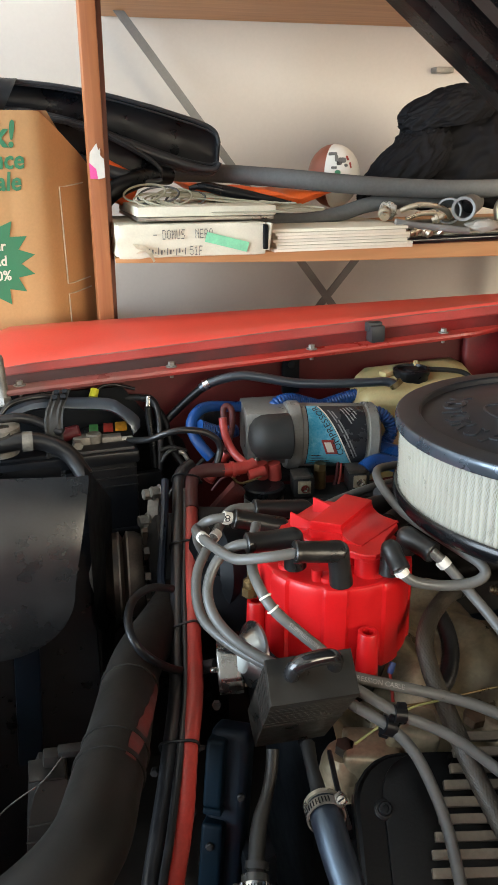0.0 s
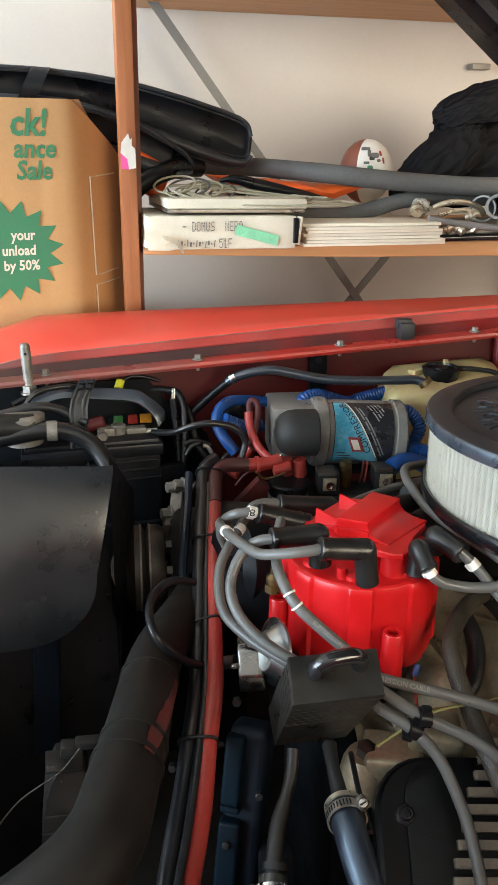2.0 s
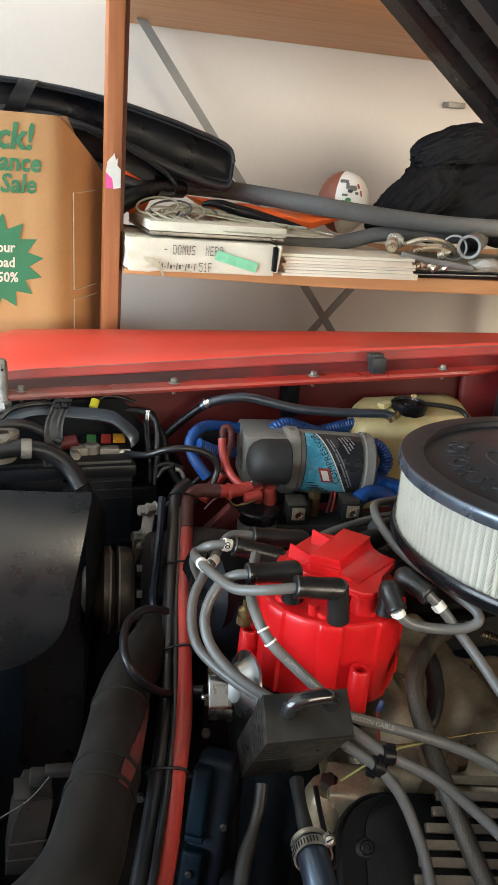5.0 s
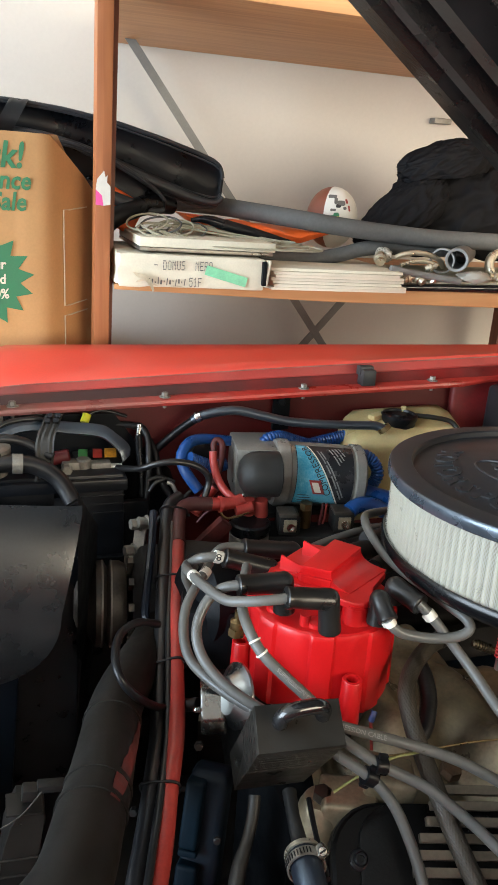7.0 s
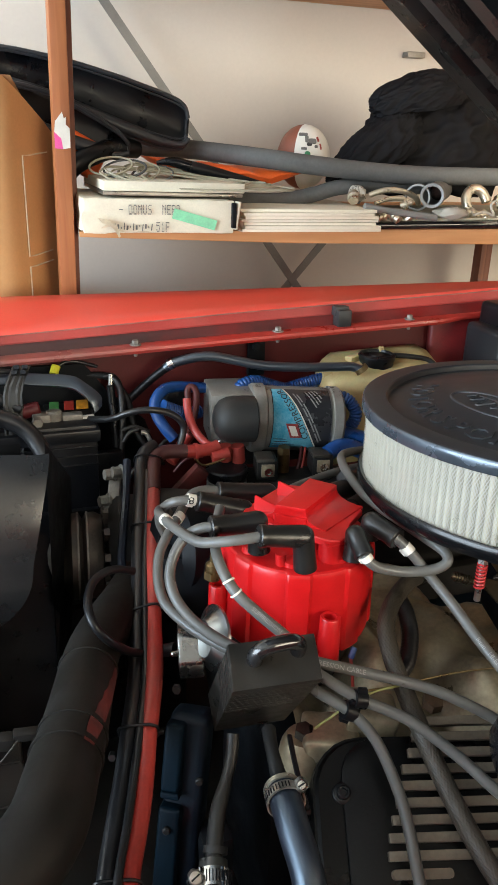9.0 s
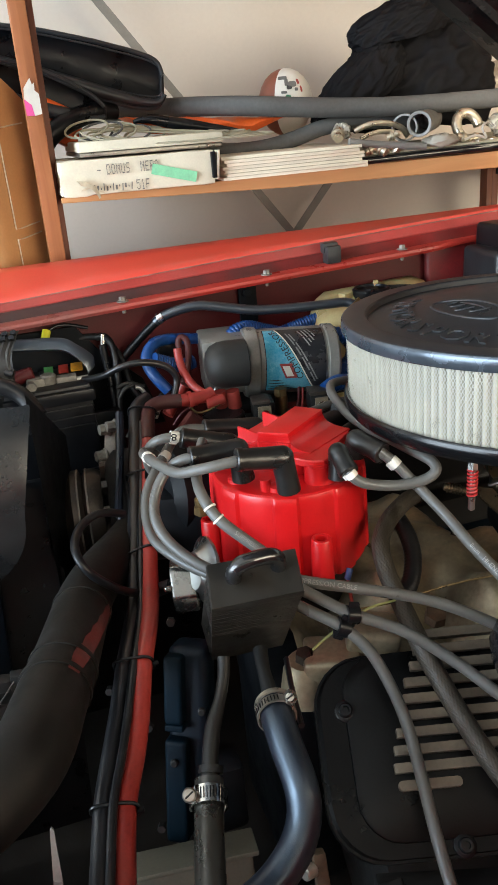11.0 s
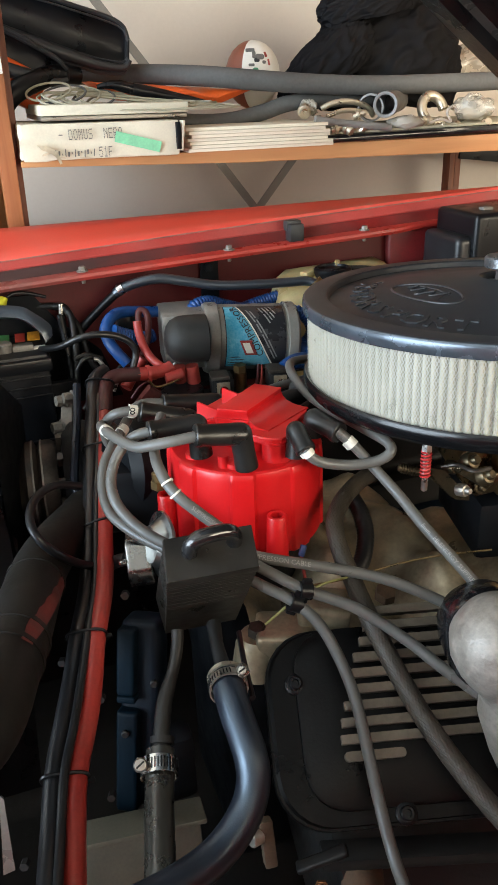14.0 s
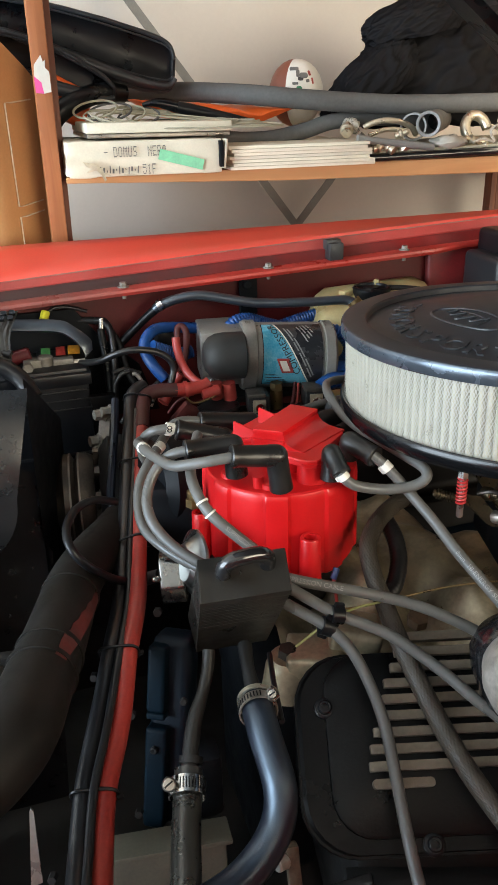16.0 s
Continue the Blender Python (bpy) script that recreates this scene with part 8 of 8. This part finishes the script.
# ---- folded black vinyl bags ----
def pouch(name, axis, half, depth, label):
    t = thing(name, axis[0], label, "bag", "black vinyl bags")
    path = spline(axis, 6)
    n = len(path)

    def width(k, table):
        s = k / (n - 1) * (len(table) - 1)
        i = min(int(s), len(table) - 2)
        return table[i] + (table[i + 1] - table[i]) * (s - i)
    bm = B()
    rows = []
    for k, q in enumerate(path):
        h = width(k, half)
        row = []
        for j in range(20):
            a = 2 * math.pi * j / 20
            # the side towards the room is hollow like a half-open sleeve
            y = -depth * math.cos(a)
            if math.cos(a) > 0.3:
                y = -depth * 0.3 + depth * 0.5 * (math.cos(a) - 0.3)
            row.append(q + Vector((0.10 * h * math.sin(a), y + 0.003 * noise.noise(q * 30 + Vector((j, 0, 0))), h * math.sin(a))))
        rows.append(row)
    loft(bm, rows, close=True, caps=True)
    part("sleeve", bm, M_BAG, t, "creased black vinyl", sharp=60)
    # part real piping, part edge highlights drawn as paler lines
    for sgn, r in ((1, 0.0036), (0.84, 0.0016), (-0.55, 0.0016), (-0.74, 0.0028), (-1, 0.0040)):
        bm = B()
        add_tube(bm, [q + Vector((0.10 * width(k, half) * sgn, -depth * 0.42, width(k, half) * sgn)) for k, q in enumerate(path)][::3], r, 8, 3)
        part("piping", bm, M_SATIN, t, "edge piping and painted edge highlights")
    # light caught by the top edge, drawn as a thin pale bead
    bm = B()
    add_tube(bm, [q + Vector((0.10 * width(k, half), depth * 0.10, width(k, half) + 0.0022)) for k, q in enumerate(path)][: -6 : 3], 0.0030, 6, 3)
    part("edge_light", bm, M_BEIGE, t, "pale line painted for the light on the top edge")
    # rolled lower flap
    bm = B()
    add_tube(bm, [q + Vector((0, -depth * 0.62, -width(k, half) * 0.80)) for k, q in enumerate(path)][::3], 0.008, 12, 3, radii=[0.006, 0.009, 0.010, 0.010, 0.004])
    part("flap", bm, M_SATIN, t, "rolled lower flap")
    k = n - 1
    h = width(k, half)
    bm = B()
    add_tube(bm, [path[k] + Vector((0.10 * h * s, -depth * 0.25, h * s)) for s in (1, 0.6, 0.2, -0.2, -0.6, -1)], 0.0040, 8, 4)
    part("end_seam", bm, M_BAG, t, "stitched closed end")
    return t


long_bag = pouch("vinyl_bag", [(-0.094, 1.360, 1.322), (-0.046, 1.360, 1.321), (0.013, 1.360, 1.316), (0.073, 1.360, 1.305), (0.135, 1.360, 1.288), (0.200, 1.360, 1.268), (0.255, 1.360, 1.251), (0.286, 1.360, 1.243), (0.300, 1.360, 1.239), (0.306, 1.360, 1.237)], [0.024, 0.024, 0.025, 0.029, 0.035, 0.039, 0.040, 0.037, 0.031, 0.016], 0.040, "long black vinyl bag lying across the shelf")
bm = B()
rows = []
for u in (0.0, 0.25, 0.5, 0.75, 1.0):
    row = []
    for k in range(9):
        a = math.pi * (k / 8 - 0.5)
        row.append((-0.060 + 0.022 * u + 0.030 * (math.sin(a) + 1) / 2 + 0.006 * u, 1.360 - 0.042 * math.cos(a) ** 0.6 + 0.001 * math.sin(u * 12), 1.3205 + 0.0275 * math.sin(a) + 0.0012 * math.sin(u * 9)))
    rows.append(row)
loft(bm, rows)
bmesh.ops.solidify(bm, geom=bm.faces[:], thickness=0.0015)
part("strap", bm, M_SATIN, long_bag, "black strap wrapped round the bag")
pouch("vinyl_bag", [(0.002, 1.330, 1.276), (0.061, 1.330, 1.259), (0.114, 1.330, 1.240), (0.159, 1.330, 1.222), (0.189, 1.330, 1.210), (0.204, 1.330, 1.205)], [0.020, 0.028, 0.030, 0.025, 0.018, 0.008], 0.03, "smaller black vinyl bag tucked under the long one")

# ---- ball ----
ball = thing("toy_ball", (0.537, 1.380, 1.198), "small brown and white toy ball with plain coloured patches", "ball")
bq = Vector((0.528, 1.380, 1.198))
for name, lo, hi, mt in (("white_panel", -28, 85, M_BALLW), ("brown_panel", 85, 332, M_BALLB)):
    bm = B()
    rows = []
    for i in range(13):
        a = radians(lo + (hi - lo) * i / 12 - 105)
        rows.append([bq + Vector((0.047 * math.cos(a) * math.cos(e), 0.047 * math.sin(a) * math.cos(e), 0.054 * math.sin(e))) for e in [radians(-90 + 15 * j) for j in range(13)]])
    loft(bm, rows)
    part(name, bm, mt, ball)
for a, e, w, h, mt in ((-116, 44, 0.015, 0.006, M_INK), (-106, 34, 0.006, 0.012, M_INK), (-92, 30, 0.014, 0.009, M_INK), (-100, 24, 0.009, 0.006, M_LABEL), (-112, 16, 0.010, 0.004, M_INK), (-84, 20, 0.006, 0.005, M_INK), (-108, 0, 0.018, 0.012, M_PRINTGREEN), (-104, 5, 0.010, 0.012, M_PRINTGREEN), (-100, 1, 0.007, 0.008, M_YELLOW), (-76, 34, 0.004, 0.009, M_CABLERED), (-72, 20, 0.003, 0.010, M_CABLERED)):
    bm = B()
    ra, re = radians(a), radians(e)
    way = Vector((math.cos(ra) * math.cos(re), math.sin(ra) * math.cos(re), math.sin(re)))
    q = bq + Vector((way.x * 0.047, way.y * 0.047, way.z * 0.054))
    add_prism(bm, rounded(-w / 2, w / 2, -h / 2, h / 2, min(w, h) * 0.35, 3), -0.003, 0.0006 if mt != M_YELLOW else 0.0010, aim(q, way))
    part("patch", bm, mt, ball, "plain coloured patch")

# ---- black jacket in a heap ----
jc = Vector((0.805, 1.420, 1.188))
jacket = thing("jacket", (jc.x, jc.y, SZ), "black fabric jacket heaped on the shelf", "jacket")


def heap(name, c, size, lean, seed, label):
    """A crumpled cloth form with ridged folds that run down to the left."""
    bm = B()
    rows = []
    nj, ni = 132, 72
    for i in range(ni + 1):
        e = radians(-30 + 120 * i / ni)
        row = []
        for j in range(nj):
            a = 2 * math.pi * j / nj
            d = Vector((math.cos(a) * math.cos(e), math.sin(a) * math.cos(e), math.sin(e)))
            u, v = d.x * 0.75 + d.z * 0.66, d.z * 0.75 - d.x * 0.66
            big = noise.noise(Vector((u * 1.6, v * 1.6, d.y * 1.6 + seed)))
            ridge = 0.5 - abs(noise.noise(Vector((u * 2.2 + 0.6 * big, v * 4.6, d.y * 3 + seed)))) * 2.2
            crease = 0.5 - abs(noise.noise(Vector((u * 4, v * 11, d.y * 6 + seed * 2)))) * 2.0
            r = 1 + 0.07 * big + 0.085 * ridge + 0.030 * crease
            x, z = d.x * size[0] * r, d.z * size[2] * r
            row.append(c + Vector((x, d.y * size[1] * r, z + lean * x)))
        rows.append(row)
    loft(bm, rows, close=True, caps=True)
    part(name, bm, M_CLOTH, jacket, label, sharp=80)


heap("body", jc + Vector((0, 0, 0.012)), (0.152, 0.10, 0.125), 0.0, 3.1, "creased black fabric")
heap("collar", Vector((0.737, 1.360, 1.303)), (0.092, 0.055, 0.043), 0.18, 7.7, "rolled collar")
heap("sleeve", Vector((0.652, 1.345, 1.207)), (0.086, 0.045, 0.058), 0.50, 11.3, "bunched sleeve")

# ---- plumbing bits on the tray ----
pq = Vector((0.688, 1.200, 1.147))
pd = Vector((0.62, 0.78, 0.03))
pipe = thing("plastic_pipe", tuple(pq), "short grey plastic pipe, open end forward", "pipe")
bm = B()
add_lathe(bm, [(0.0150, 0.09), (0.0150, 0.001), (0.0165, 0), (0.0195, 0), (0.0200, 0.001), (0.0200, 0.02), (0.0185, 0.022), (0.0185, 0.13), (0, 0.13)], aim(pq, pd), 36)
part("barrel", bm, M_PVC, pipe)
bm = B()
add_lathe(bm, [(0, 0.085), (0.0149, 0.085)], aim(pq, pd), 24)
part("bore", bm, M_GLOSS, pipe, "dark bore")
bm = B()
add_ring(bm, pq + Vector((-0.012, 0.025, -0.004)), pd, 0.0185, 0.003, 0.012, 32)
tagged(part("pipe_ring", bm, M_PVC), "grey plastic coupling ring beside the pipe", "coupling")
length_of("chrome_pipe", [(0.593, 1.240, 1.144), (0.605, 1.235, 1.150), (0.625, 1.230, 1.154), (0.653, 1.230, 1.151), (0.677, 1.235, 1.142), (0.688, 1.240, 1.130)], 0.0046, M_NICKEL, "curved nickel-plated water pipe", "pipe", "plated pipes")
length_of("chrome_pipe", [(0.594, 1.220, 1.133), (0.618, 1.220, 1.140), (0.643, 1.220, 1.140), (0.664, 1.220, 1.135)], 0.0038, M_NICKEL, "curved nickel-plated water pipe", "pipe", "plated pipes")
length_of("clear_tube", [(0.560, 1.190, 1.131), (0.593, 1.188, 1.125), (0.651, 1.185, 1.118), (0.691, 1.185, 1.113)], 0.0058, M_PVC, "length of cloudy plastic tube", "tube")
for k, (q, r) in enumerate((((0.594, 1.190, 1.116), 0.0085), ((0.616, 1.190, 1.114), 0.0095), ((0.639, 1.190, 1.116), 0.0090), ((0.639, 1.200, 1.133), 0.0080), ((0.559, 1.230, 1.142), 0.0110), ((0.774, 1.210, 1.118), 0.0100), ((0.790, 1.200, 1.108), 0.0085), ((0.823, 1.200, 1.108), 0.0085), ((0.851, 1.200, 1.104), 0.0085), ((0.884, 1.200, 1.108), 0.010))):
    bm = B()
    way = (math.cos(k * 1.9), math.sin(k * 1.9) * 0.6, 0.35)
    add_lathe(bm, [(0, -r), (r * 0.7, -r), (r * 0.75, -r * 0.3), (r, -r * 0.2), (r, r * 0.3), (r * 0.6, r * 0.5), (r * 0.6, r * 1.3), (0, r * 1.3)], aim(q, way), 14)
    tagged(part("pipe_fitting", bm, M_NICKEL), "small nickel-plated plumbing fitting", "fitting", "plumbing fittings")
vr = Vector((0.796, 1.230, 1.135))
bm = B()
ring = [vr + Vector((0.021 * math.cos(a), 0.010 * math.sin(a), 0.022 * math.sin(a))) for a in [2 * math.pi * j / 14 for j in range(13)]]
add_tube(bm, ring, 0.0085, 12, 4)
tagged(part("pipe_elbow", bm, M_NICKEL), "tarnished plated pipe bend", "fitting", "plumbing fittings")
length_of("white_ring", [(0.767, 1.190, 1.117), (0.788, 1.190, 1.122), (0.808, 1.190, 1.116), (0.798, 1.190, 1.132), (0.813, 1.195, 1.141), (0.822, 1.195, 1.133)], 0.0022, M_PLASTICBAG, "thin white plastic loop", "ring")


def crumpled(name, q, size, label, category, group=""):
    bm = B()
    rows = []
    for i in range(11):
        e = radians(-60 + 150 * i / 10)
        row = []
        for j in range(22):
            a = 2 * math.pi * j / 22
            d = Vector((math.cos(a) * math.cos(e), math.sin(a) * math.cos(e), math.sin(e)))
            r = 1 + 0.35 * noise.noise(d * 2.6 + Vector(q) * 40) + 0.12 * noise.noise(d * 8)
            row.append(Vector(q) + Vector((d.x * size[0] * r, d.y * size[1] * r, d.z * size[2] * r)))
        rows.append(row)
    loft(bm, rows, close=True, caps=True)
    return tagged(part(name, bm, M_PLASTICBAG, sharp=70), label, category, group)


crumpled("plastic_bag", (0.729, 1.200, 1.118), (0.030, 0.02, 0.012), "crumpled white plastic wrapping", "wrapping", "white wrappings")
crumpled("plastic_bag", (0.884, 1.240, 1.134), (0.036, 0.03, 0.022), "crumpled white plastic bag", "wrapping", "white wrappings")
crumpled("plastic_bag", (1.006, 1.450, 1.202), (0.055, 0.04, 0.040), "pale crumpled plastic sack behind the pipe", "wrapping", "white wrappings")
crumpled("plastic_bag", (0.578, 1.255, 1.146), (0.014, 0.02, 0.013), "clear plastic bag round a fitting", "wrapping", "white wrappings")
length_of("white_ring", [(0.864, 1.230, 1.151), (0.877, 1.230, 1.156), (0.896, 1.230, 1.150), (0.899, 1.230, 1.142)], 0.0022, M_PLASTICBAG, "thin white plastic loop", "ring")
bm = B()
add_box(bm, (0.925, 1.727, 1.408), (0.044, 0.026, 0.012), bevel=0.002)
tagged(part("wall_bracket", bm, M_LEAD), "small grey-green bracket on the wall", "bracket")
